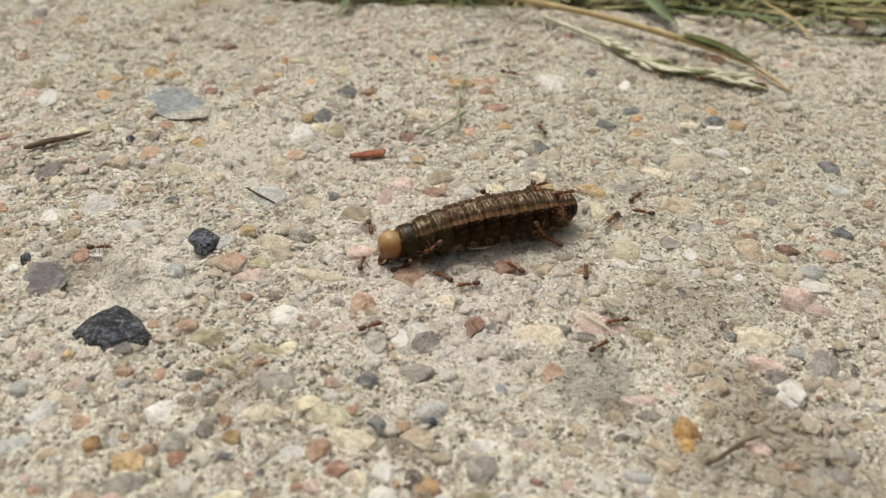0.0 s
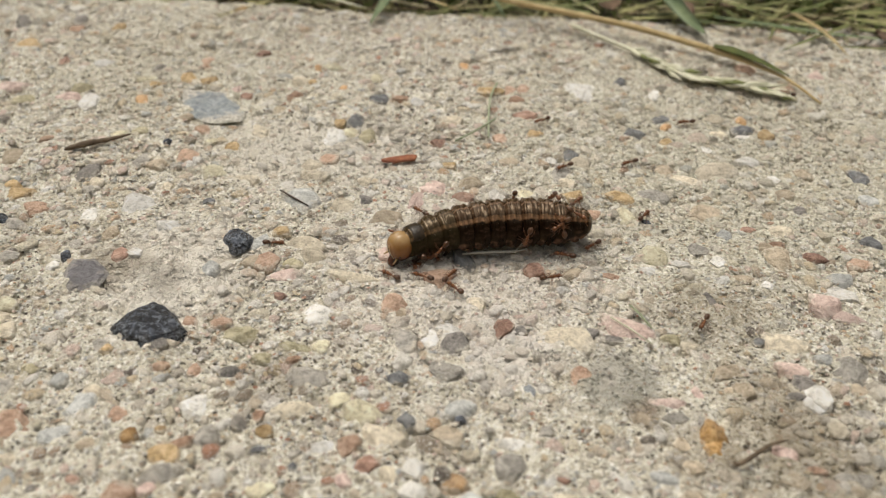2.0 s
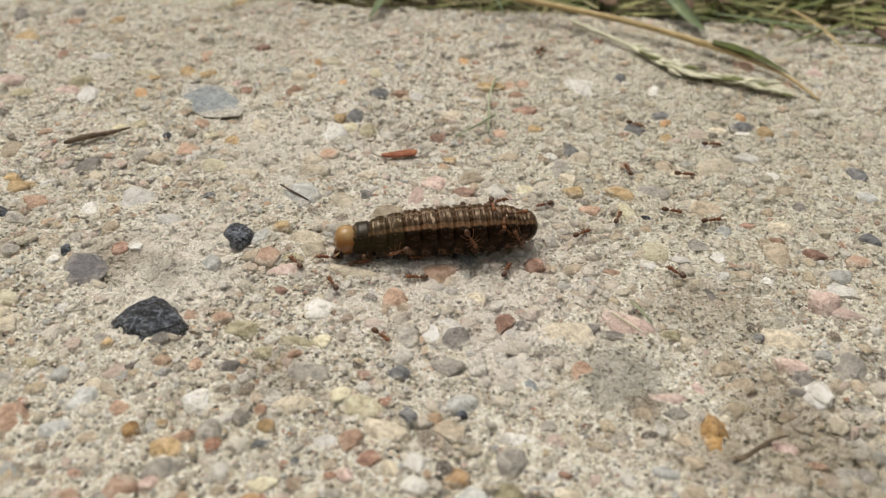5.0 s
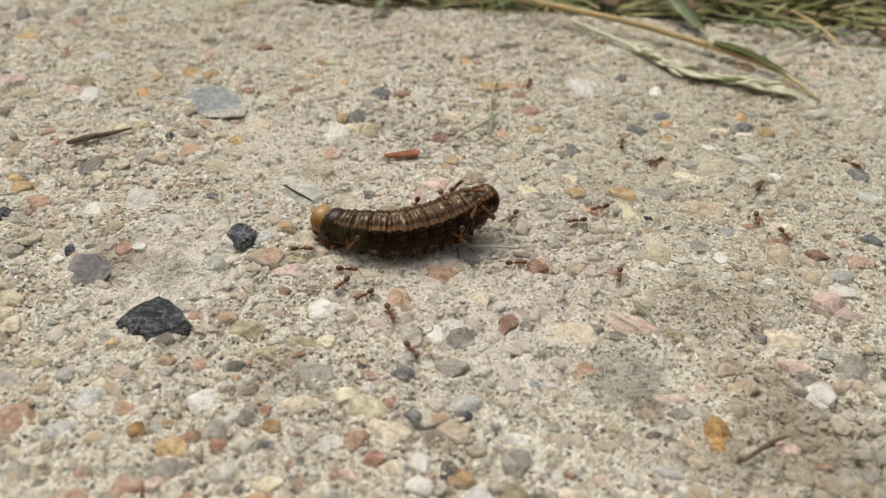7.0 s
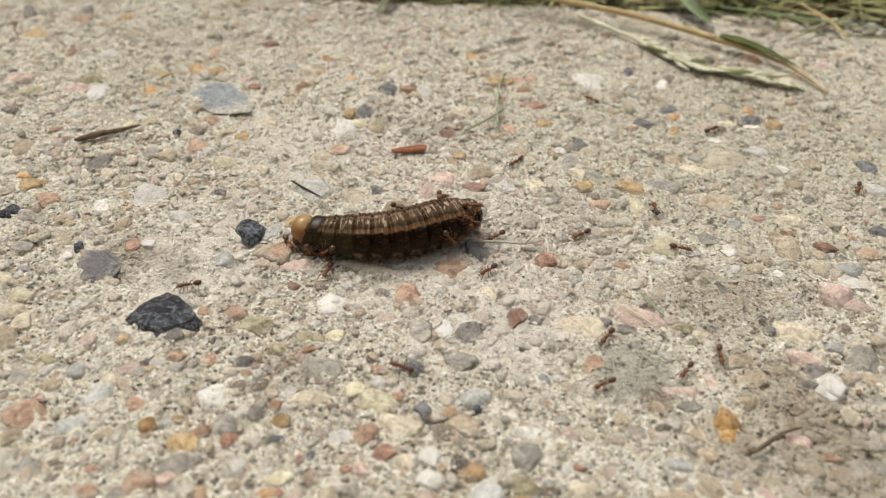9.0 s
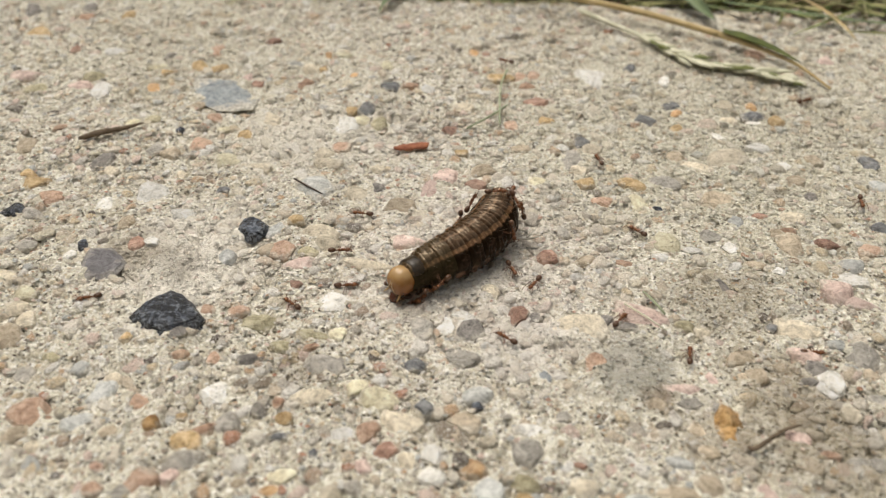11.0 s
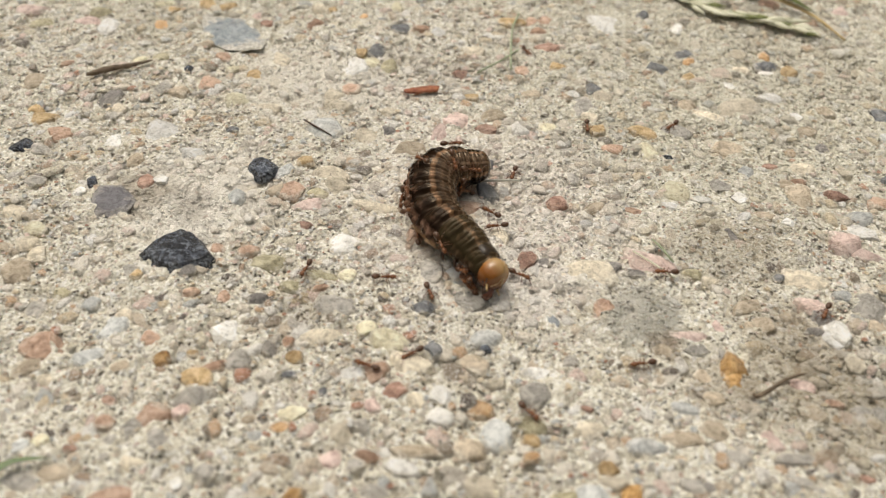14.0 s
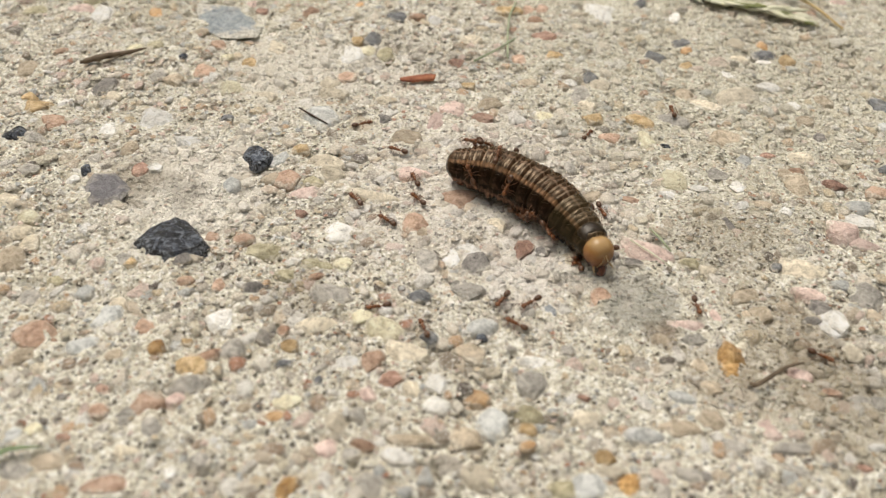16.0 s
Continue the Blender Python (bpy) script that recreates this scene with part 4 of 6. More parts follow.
pebble(20.8, 21.7, 3.6, 3.5, "ochre")
pebble(31.5, 21.5, 6.0, 3.9, "ochre")
pebble(31.2, 15.2, 3.3, 4.5, "yellow")
pebble(35.2, 13.1, 2.1, 1.8, "basalt")
pebble(-2.5, 19.0, 4.1, 3.8, "rust")
pebble(-1.4, 25.0, 4.9, 4.0, "tan")
pebble(10.6, 21.3, 3.1, 3.1, "yellow")
pebble(48.2, 18.3, 6.0, 5.7, "tan")
pebble(35.5, 1.6, 4.9, 5.3, "yellow")
pebble(33.8, -2.8, 2.9, 2.2, "white")
pebble(19.1, -4.7, 3.7, 2.2, "tan")
pebble(26.6, -5.2, 3.3, 2.2, "brown")
pebble(47.3, 0.3, 2.9, 2.3, "white")
pebble(47.5, -4.8, 2.4, 1.6, "white")
pebble(52.0, -3.6, 4.4, 2.6, "tan")
pebble(55.2, -6.1, 2.0, 1.9, "white")
pebble(59.7, 2.2, 4.5, 5.1, "tan")
pebble(66.5, 3.1, 4.3, 2.4, "rust")
pebble(60.3, 7.0, 2.5, 2.8, "brown")
pebble(57.7, 6.4, 2.3, 3.1, "tan")
pebble(69.2, -7.1, 5.4, 3.8, "white")
pebble(64.5, -11.7, 4.0, 4.6, "pink")
pebble(68.4, -13.6, 5.3, 3.0, "pink")
pebble(43.8, -10.6, 2.3, 3.2, "darkgrey")
pebble(11.6, -4.2, 3.7, 4.1, "rust")
pebble(67.8, 19.6, 2.4, 2.3, "darkgrey")
pebble(66.2, 25.7, 4.9, 2.9, "tan")
pebble(83.9, 32.8, 3.8, 5.2, "slate")
pebble(15.2, 4.3, 2.0, 2.7, "grey")
pebble(45.3, 30.0, 6.3, 2.9, "cream")
pebble(23.8, 15.1, 4.0, 1.8, "salmon")
pebble(75.0, 2.1, 3.4, 2.7, "salmon")
pebble(70.4, -2.8, 4.4, 3.3, "bluegrey")
pebble(7.2, 34.0, 3.8, 2.5, "tan")
pebble(55.2, -21.9, 6.3, 6.1, "cream")
pebble(43.4, -29.5, 4.5, 2.8, "tan")
pebble(45.8, -33.0, 3.3, 4.0, "tan")
pebble(43.1, -34.1, 2.1, 2.2, "tan")
pebble(37.2, -35.7, 2.5, 3.3, "pink")
pebble(54.8, -28.1, 4.9, 2.6, "pink")
pebble(55.9, -31.4, 3.3, 3.3, "darkgrey")
pebble(56.8, -35.4, 4.2, 4.2, "white")
pebble(58.9, -41.3, 2.8, 2.3, "cream")
pebble(38.8, -45.1, 4.5, 5.5, "amber")
pebble(49.0, -47.0, 3.9, 3.0, "pink")
pebble(19.2, -32.3, 3.3, 3.7, "salmon")
pebble(10.0, -36.7, 2.4, 2.4, "slatepale")
pebble(-1.1, -41.0, 4.6, 3.0, "bluegrey")
pebble(-1.0, -43.0, 1.6, 1.1, "basalt")
pebble(0.9, -50.0, 2.3, 1.5, "cream")
pebble(7.4, -52.2, 4.7, 4.5, "grey")
pebble(7.7, -48.1, 4.4, 1.9, "white")
pebble(12.5, -45.3, 2.3, 2.0, "grey")
pebble(-1.2, -54.8, 3.1, 2.6, "orange")
pebble(6.5, -57.8, 3.4, 3.8, "olive")
pebble(6.2, -60.7, 2.2, 1.8, "ochre")
pebble(6.2, -63.8, 2.0, 1.4, "orange")
pebble(1.0, -59.4, 4.2, 4.7, "bluegrey")
pebble(14.8, -58.1, 3.4, 2.9, "cream")
pebble(-2.6, -62.7, 4.1, 3.6, "tan")
pebble(14.6, -54.7, 1.7, 1.0, "rust")
pebble(17.3, -64.9, 2.8, 2.3, "ochre")
pebble(20.1, -69.1, 2.7, 3.4, "amber")
pebble(17.9, -67.2, 3.2, 1.7, "cream")
pebble(29.0, -66.8, 3.2, 2.1, "grey")
pebble(31.4, -67.0, 1.6, 1.2, "darkgrey")
pebble(42.4, -57.9, 3.4, 2.9, "pink")
pebble(33.8, -57.0, 3.4, 2.9, "tan")
pebble(34.8, -50.4, 3.0, 2.7, "tan")
pebble(29.7, -53.0, 3.5, 1.8, "bluegrey")
pebble(33.7, -46.5, 2.3, 2.6, "tan")
pebble(32.6, -38.2, 4.7, 2.1, "pink")
pebble(33.7, -40.6, 4.1, 2.1, "grey")
pebble(37.1, -41.9, 2.2, 2.0, "grey")
pebble(28.2, -41.0, 3.1, 3.4, "tan")
pebble(53.7, -34.8, 2.9, 1.5, "darkgrey")
pebble(54.4, -63.8, 2.1, 1.3, "rust")
pebble(59.5, -51.6, 2.6, 2.1, "grey")
pebble(53.1, -49.9, 2.7, 1.3, "salmon")
pebble(57.0, -51.2, 2.6, 1.5, "grey")
pebble(57.0, -60.1, 2.5, 1.3, "white")
pebble(60.8, -25.4, 2.6, 2.2, "bluegrey")
pebble(64.4, -28.1, 4.9, 4.8, "grey")
pebble(64.7, -31.9, 2.9, 2.6, "tan")
pebble(-3.2, -32.8, 5.7, 4.9, "grey")
pebble(-0.8, -69.3, 4.7, 3.0, "cream")
pebble(-2.8, -46.1, 3.9, 3.2, "tan")
pebble(0.4, -70.0, 1.9, 1.5, "yellow")
pebble(35.4, -21.9, 3.0, 2.2, "olive")
pebble(38.1, -23.8, 2.4, 1.9, "cream")
pebble(44.5, -65.0, 3.3, 1.3, "grey")


# smaller loose gravel between the large pebbles
tries = 0
kinds = ["tan", "cream", "grey", "tan", "brown", "cream", "ochre", "cream", "grey", "olive", "white", "darkgrey", "bluegrey", "pink", "white", "tan", "grey", "bluegrey"]
while len(PLACED) < 320 and tries < 6000:
    tries += 1
    x, y = rng.uniform(-110, 95), rng.uniform(-85, 75)
    w = rng.uniform(2.4, 4.6)
    d = w * rng.uniform(0.65, 1.0)
    if inside_view(x, y, -4) and all(math.hypot((x - a) / (p + w * 0.5), (y - b) / (q + d * 0.5)) > 0.95 for a, b, p, q in PLACED):
        pebble(x, y, w, d, rng.choice(kinds))


# stretches of plain mortar with few stones: place, radius and share left bare
BARE = ((24, -35, 9.5, 1.0), (46, -18, 9, 0.85), (-57, -13, 11, 0.8), (-45, 33, 14, 0.5), (14, -27, 6, 0.6), (2, -12, 9, 0.5), (38, -36, 6, 0.6), (44, -42, 7, 0.6))


def scatter_grains(name, count, r_low, r_high, power, subdivisions, seed, lift, label, clear, smooth):
    """Many grains set in the cement paste, in one mesh."""
    rs = np.random.RandomState(seed)
    y = rs.uniform(-100, 114, count * 2)
    half = 78 + (y + 90) * 0.375
    x = rs.uniform(-1, 1, count * 2)
    keep = np.abs(x) * 152 < half
    x, y = (x * 152 - 8)[keep][:count], y[keep][:count]
    r = r_low + (r_high - r_low) * rs.rand(len(x)) ** power
    free = np.ones(len(x), bool)
    for a, b, p, q in PLACED:
        free &= ((x - a) / (p + r * clear)) ** 2 + ((y - b) / (q + r * clear)) ** 2 > 1
    for a, b, q, share in BARE:
        ragged = q * (0.75 + 0.5 * value_noise(x, y, 3.0, 31))
        free &= (np.hypot(x - a, y - b) > ragged) | (rs.rand(len(x)) > share * np.clip(r / 0.8, 0.25, 1))
    x, y, r = x[free], y[free], r[free]
    n = len(x)
    shapes = [stone_shape(seed * 31 + k, subdivisions, k % 2) for k in range(16)]
    z0 = surface(x * MM, y * MM) / MM
    verts, faces, o = [], [], 0
    for k, (v, f) in enumerate(shapes):
        f = np.array([q for q in f if min(v[i][2] for i in q) > -0.45])
        m = np.arange(k, n, len(shapes))
        w = rs.uniform(0, 2 * math.pi, len(m))
        sx, sy = r[m] * rs.uniform(0.85, 1.2, len(m)), r[m] * rs.uniform(0.65, 1.0, len(m))
        sz = sy * rs.uniform(0.5, 0.85, len(m))
        px = v[None, :, 0] * sx[:, None]
        py = v[None, :, 1] * sy[:, None]
        pz = v[None, :, 2] * sz[:, None]
        c, s = np.cos(w)[:, None], np.sin(w)[:, None]
        up = 0.6 * z0[m] + (0.10 + rs.rand(len(m)) ** 1.5 * lift) * r[m] - sz
        q = np.stack([px * c - py * s + x[m][:, None], px * s + py * c + y[m][:, None], pz + up[:, None]], -1).reshape(-1, 3)
        verts.append(q * MM)
        faces.append((f[None] + (np.arange(len(m)) * len(v))[:, None, None]).reshape(-1, 3) + o)
        o += len(q)
    ob = part(name, mesh_from(name, np.concatenate(verts), np.concatenate(faces), GRAINS, smooth), GRAINS, PAVEMENT, label)
    ob["kind"] = "stuff"


scatter_grains("large_gravel", 850, 1.4, 2.6, 1.4, 3, 6, 0.17, "larger flush gravel stones in cement", 0.8, True)
scatter_grains("gravel", 4300, 0.9, 1.85, 1.4, 2, 3, 0.26, "small beige, grey and reddish gravel in cement", 0.55, True)
scatter_grains("fine_gravel", 7600, 0.42, 0.85, 1.0, 1, 8, 0.5, "fine beige, grey and white gravel in cement", 0.5, True)
scatter_grains("sand", 38000, 0.18, 0.5, 1.4, 1, 4, 0.8, "coarse sand grains in cement", 0.3, False)


# ---- the caterpillar ----
N_SEG = 11
RADII = [2.85, 3.5, 4.0, 4.3, 4.5, 4.6, 4.6, 4.6, 4.5, 4.05, 3.15]


def segment_mesh(k):
    """One body ring: a barrel with fine folds round its back and fleshy lumps low on its flanks."""
    r, half = RADII[k], 2.9
    r_front = RADII[max(k - 1, 0)]
    r_back = RADII[min(k + 1, N_SEG - 1)]
    rings, sides = 81, 56
    creases = [(-0.17 + 0.05 * (k % 3), 0.20, 0.075), (0.20 + 0.04 * (k % 2), 0.15, 0.065)]
    lumps = ((0.16, 1.02, -0.20, 0.17), (0.14, 0.95, 0.24, 0.16), (0.06, 1.45, 0.02, 0.26))
    verts, faces = [], []
    for i in range(rings):
        s = -1 + 2 * i / (rings - 1)
        near = r_front if s > 0 else r_back
        rad = r + (near - r) * abs(s) * 0.62
        drop = min(max((abs(s) - 0.36) / 0.26, 0.0), 1.0)
        groove = 0.15 * drop * drop * (3 - 2 * drop)
        dome = 1.025 - 0.04 * s * s - groove - 0.9 * max(abs(s) - 0.70, 0.0) ** 1.3
        if k == N_SEG - 1 and s < 0:
            dome, groove = math.sqrt(max(1 - (abs(s) * 0.9998) ** 2.2, 0.0)), 0.0
        for j in range(sides):
            a = 2 * math.pi * j / sides
            x, z = math.sin(a), math.cos(a)
            low = 0.95 if z < -0.3 else 1.0
            below = abs(a - math.pi)
            side = 1 + sum(h * (1 + 0.6 * noise.noise(Vector((k * 4.1, p * 9, x * 2)))) * math.exp(-((below - c) / 0.20) ** 2) * math.exp(-((s - p) / w) ** 2) for h, c, p, w in lumps)
            lump = 1 + 0.05 * noise.noise(Vector((x * 2, s * 3 + k * 5, z * 2))) + 0.03 * noise.noise(Vector((x * 6, s * 7 + k * 5, z * 6)))
            wave = 0.10 * noise.noise(Vector((x * 1.6, k * 3.3, z * 1.6)))
            fold = -sum(d * (1 + 1.1 * noise.noise(Vector((x * 2.5, k * 7.0 + p * 9, z * 2.5)))) * math.exp(-((s - p - wave) / w) ** 2) for p, d, w in creases) * (1 - abs(s) ** 4)
            phase = s * half / FOLD + 0.17 * k + 0.5 * noise.noise(Vector((x * 2.2, s * 1.5 + k * 3, z * 2.2)))
            fine = 0.05 * math.cos(2 * math.pi * phase) * (0.6 + 0.8 * noise.noise(Vector((x * 3, s * 4 + k * 2.7, z * 3)))) * min(max(z + 0.45, 0.1), 1.0)
            q = (rad * (dome + groove * (1 - min(max(z * 1.6 + 0.35, 0.08), 1.0))) + fold * (0.45 + 0.55 * max(z, 0)) + fine) * side * lump
            verts.append((x * q * MM, s * half * MM, z * q * low * MM))
    for i in range(rings - 1):
        for j in range(sides):
            t = (j + 1) % sides
            faces.append((i * sides + j, i * sides + t, (i + 1) * sides + t, (i + 1) * sides + j))
    faces.append(tuple(range(sides - 1, -1, -1)))
    faces.append(tuple((rings - 1) * sides + j for j in range(sides)))
    return mesh_from("body_segment", verts, faces, SKIN_FRONT if k < 3 else SKIN_TAIL if k == N_SEG - 1 else SKIN)


def mm(data):
    v, f = data
    return [tuple(c * MM for c in p) for p in v], f


def make_caterpillar():
    body = tagged(new("caterpillar"), "dark brown striped caterpillar with tan head on concrete", "caterpillar")
    head = part("head", None or head_mesh(), HEAD, body, "glossy orange-tan rounded head capsule")
    for s in (-1, 1):
        part("mandible", mm(egg(0.65 * s, 1.5, -2.65, 0.68, 0.7, 0.85)), DARK_CHITIN, head, "dark brown jaw")
        part("antenna", mm(tube([(1.5 * s, 1.55, -1.5), (1.75 * s, 2.2, -1.9), (1.85 * s, 2.7, -2.1)], [0.22, 0.16, 0.07])), PALE_LINE, head)
        part("suture", mm(tube(smooth_path([(0.05 * s, 1.75, 1.75), (0.25 * s, 2.36, 0.55), (0.8 * s, 2.42, -0.55), (1.2 * s, 2.1, -1.45)], 10), 0.07)), PALE_LINE, head, "pale line on the face")
        eyes = [egg(2.25 * s + 0.06 * s * math.cos(w), 1.15 + 0.42 * math.cos(w), -1.15 + 0.42 * math.sin(w), 0.16, 0.16, 0.16, 1) for w in (0.2, 1.2, 2.2, 3.2, 4.4)]
        part("eye_cluster", mm(joined(eyes)), BLACK, head, "small black eye spots")
    part("upper_lip", mm(egg(0, 1.9, -2.15, 0.85, 0.55, 0.6)), MOUTH, head)
    part("lower_lip", mm(egg(0, 1.9, -2.95, 0.95, 0.95, 1.25)), MOUTH, head, "glossy dark red mouthparts")
    segments = []
    for k in range(N_SEG):
        seg = part("body_segment", segment_mesh(k), SKIN, body)
        r = RADII[k]
        if k == 0:
            shield = []
            for i in range(7):
                for j in range(13):
                    a = -1.05 + 2.1 * j / 12
                    y = -1.45 + 2.9 * i / 6 - 0.25 * math.cos(a * 2)
                    q = r * 1.09 - (0.45 if i in (0, 6) else 0.0) - (0.4 if j in (0, 12) else 0.0) + 0.05 * (1 - abs(i - 3) / 3)
                    shield.append((q * math.sin(a), y, q * math.cos(a)))
            f = [(i * 13 + j, i * 13 + j + 1, (i + 1) * 13 + j + 1, (i + 1) * 13 + j) for i in range(6) for j in range(12)]
            part("neck_shield", mm((shield, f)), SHIELD, seg, "glossy black-brown plate behind the head")
        for s in (-1, 1):
            if k < 3:
                part("leg", mm(tube([(1.5 * s, 0.2, -r * 0.72), (2.1 * s, 0.5, -r * 0.95), (1.8 * s, 0.9, -r * 1.12), (1.4 * s, 1.1, -r * 1.22)], [0.55, 0.42, 0.26, 0.08], 8)), DARK_CHITIN, seg, "short jointed brown leg")
            elif k == N_SEG - 1:
                part("proleg", mm(tube([(1.0 * s, 0.6, -r * 0.5), (1.4 * s, 0.3, -r * 0.8), (1.5 * s, 0.2, -r * 0.95), (1.45 * s, 0.2, -r * 1.05)], [1.0, 0.9, 0.8, 0.5], 12)), SKIN_TAIL, seg, "reddish clasping foot")
            elif k in (3, 4, 5, 6, 7):
                part("proleg", mm(tube([(1.2 * s, 0, -r * 0.55), (1.7 * s, 0, -r * 0.84), (1.8 * s, 0, -r * 0.94), (1.75 * s, 0, -r * 0.985)], [0.95, 0.8, 0.65, 0.4], 10)), PROLEG, seg, "stubby fleshy foot")
            if k not in (1, 2, 10):
                part("spiracle", mm(egg(r * 0.985 * s, 0.1, -r * 0.13, 0.10, 0.16, 0.22, 1)), BLACK, seg, "small black breathing spot")
            if 3 <= k <= 8:
                part("belly_spot", mm(egg(r * 0.70 * s, 0.5, -r * 0.62, 0.34, 0.40, 0.32, 1)), BLACK, seg)
            part("bristle", mm(tube([(r * 0.80 * s, 0.3, r * 0.58), (r * 1.12 * s, 0.45, r * 0.80), (r * 1.30 * s, 0.7, r * 0.95)], [0.016, 0.013, 0.007], 4)), BRISTLE, seg)
        segments.append(seg)
    return body, head, segments


def head_mesh():
    v, f = ball(4)
    v = v.copy()
    groove = np.exp(-(v[:, 0] / 0.12) ** 2) * np.clip(v[:, 2] + 0.2, 0, 1) * 0.05
    v *= (1 - groove)[:, None]
    v[:, 0] *= 1 - 0.10 * np.clip(-v[:, 2], 0, 1)
    flat = np.clip(v[:, 1] - 0.78, 0, 1)
    v[:, 1] -= flat * 0.5
    v = v * (2.75, 2.6, 3.0)
    return mesh_from("head", v * MM, f, HEAD)


CATERPILLAR, CAT_HEAD, CAT_SEGMENTS = make_caterpillar()


# ---- the ants ----
def make_ant():
    ant = tagged(new("ant"), "small red-brown ant with a darker abdomen", "ant", group="ants round the caterpillar")
    head = part("head", mm(egg(0, 1.55, 0.95, 0.46, 0.55, 0.40, 2, 0.12)), ANT_RED, ant, "red-brown head")
    for s in (-1, 1):
        part("antenna", mm(tube([(0.2 * s, 1.95, 1.05), (0.75 * s, 2.25, 1.35), (0.95 * s, 2.55, 1.05), (1.0 * s, 2.95, 0.7)], [0.05, 0.045, 0.045, 0.06], 5)), ANT_LEG, head)
        part("jaw", mm(tube([(0.2 * s, 2.0, 0.8), (0.28 * s, 2.25, 0.72), (0.05 * s, 2.42, 0.68)], [0.10, 0.09, 0.03], 5)), ANT_DARK, head)
        part("eye", mm(egg(0.42 * s, 1.6, 1.08, 0.08, 0.12, 0.12, 1)), BLACK, head)
    part("thorax", mm(joined([egg(0, 0.65, 1.0, 0.32, 0.5, 0.34), egg(0, 0.05, 0.95, 0.27, 0.45, 0.29)])), ANT_RED, ant, "narrow red-brown thorax")
    part("waist", mm(joined([egg(0, -0.45, 0.85, 0.15, 0.17, 0.22, 1), egg(0, -0.72, 0.86, 0.16, 0.16, 0.20, 1)])), ANT_RED, ant)
    part("abdomen", mm(egg(0, -1.45, 0.98, 0.54, 0.80, 0.52, 2, 0.12)), ANT_DARK, ant, "glossy dark brown abdomen")
    for k, (y, reach, fore) in enumerate(((0.75, 1.2, 0.7), (0.35, 1.3, -0.1), (0.0, 1.4, -0.9))):
        for s in (-1, 1):
            leg = part("leg", mm(tube([(0, 0, 0), (0.55 * s, fore * 0.35, 0.45), (reach * 0.72 * s, fore * 0.7, -0.2), (reach * s, fore * 1.15, -0.68)], [0.07, 0.06, 0.042, 0.028], 5)), ANT_LEG, ant)
            leg.location = (0.18 * s * MM, y * MM, 0.78 * MM)
    return ant


ANT = make_ant()
FREE_ANTS = []
CLING_ANTS = []


def next_ant():
    if not FREE_ANTS and not CLING_ANTS:
        return ANT
    return copy_thing(ANT, Matrix())


# ---- grass, straw and twigs ----
def thing(name, data, material, label, category, group=""):
    return tagged(new(name, mesh_from(name, data[0], data[1], material)), label, category, group)


def blade(points, width, n=14, fold=0.3):
    """A grass blade with a keel, tapered to its tip."""
    p = smooth_path(points, n)
    verts, faces = [], []
    for k, q in enumerate(p):
        d = (p[min(k + 1, n)] - p[max(k - 1, 0)]).normalized()
        a = d.cross(Vector((0, 0, 1))).normalized()
        u = a.cross(d)
        s = k / n
        w = width * (0.55 + 0.45 * min(s * 4, 1)) * (1 - s ** 3) * 0.5 + 0.05
        verts += [q - a * w + u * fold * w, q - u * 0.05, q + a * w + u * fold * w, q - u * (0.05 + 0.12 * w)]
    for k in range(n):
        for j in range(4):
            t = (j + 1) % 4
            faces.append((k * 4 + j, k * 4 + t, k * 4 + 4 + t, k * 4 + 4 + j))
    return mm((verts, faces))


# dry stem with a green tip part, lying over the slab
stem = tagged(new("dry_grass_stem"), "long dry straw-coloured grass stem lying on the slab", "grass stem")
part("stalk", mm(tube(smooth_path([(-30, 138, 10), (-8.4, 119.5, 7), (8.1, 110.2, 6), (23.8, 105.8, 5), (40.3, 101, 4), (53, 95.7, 3), (61, 91, 2.7)], 30), 0.92, 8)), STRAW, stem)
part("tip", mm(tube(smooth_path([(61, 91, 2.7), (68, 86.6, 2.3), (73.2, 82.5, 2), (79.2, 76.6, 1.5), (84.6, 66.3, 0.7)], 16), [0.92 - 0.040 * k for k in range(17)], 8)), STRAW, stem)
part("leaf_sheath", blade([(62, 91.0, 3.3), (67, 87.6, 3.2), (73, 83.0, 2.9), (79.5, 76.6, 2.3)], 3.4, 12, 0.5), BLADE_OLIVE, stem, "dark olive green sheath round the stem")

seed_head = tagged(new("grass_seed_head"), "pale dry grass seed head with fine spikelets", "grass seed head")
axis = smooth_path([(25, 104, 2.2), (40.1, 91.2, 1.5), (46.7, 84.0, 1.2), (53.3, 78.2, 1.1), (61.5, 75.2, 1.0), (71.0, 72.4, 0.9), (77, 68.4, 0.8)], 48)
part("stalk", mm(tube(axis, [0.62 - 0.007 * k for k in range(49)], 6)), PALE_STRAW, seed_head)
for k in range(8, 46):
    for s in (-1, 1):
        if rng.random() < 0.85:
            d = (axis[k] - axis[k - 1]).normalized()
            a = d.cross(Vector((0, 0, 1))).normalized() * s
            full = math.sin(math.pi * min(max((k - 10) / 38, 0.05), 0.95)) ** 0.5
            L = rng.uniform(4.5, 9.0) * (0.55 + 0.45 * full)
            spread = rng.uniform(0.15, 0.75)
            end = axis[k] + d * L + a * L * spread * 0.55 + Vector((0, 0, rng.uniform(-0.4, 1.6)))
            swell = (axis[k] + end) / 2 + a * rng.uniform(0.2, 0.8)
            green = rng.random() < (0.36 if s > 0 else 0.10)
            part("spikelet", mm(tube([axis[k], axis[k].lerp(swell, 0.55), swell, end], [0.2, rng.uniform(0.5, 0.8), rng.uniform(0.6, 1.05), 0.06], 7, 0.6)),
                 GREEN_BRACT if green else PALE_STRAW, seed_head, "olive green husk" if green else "")

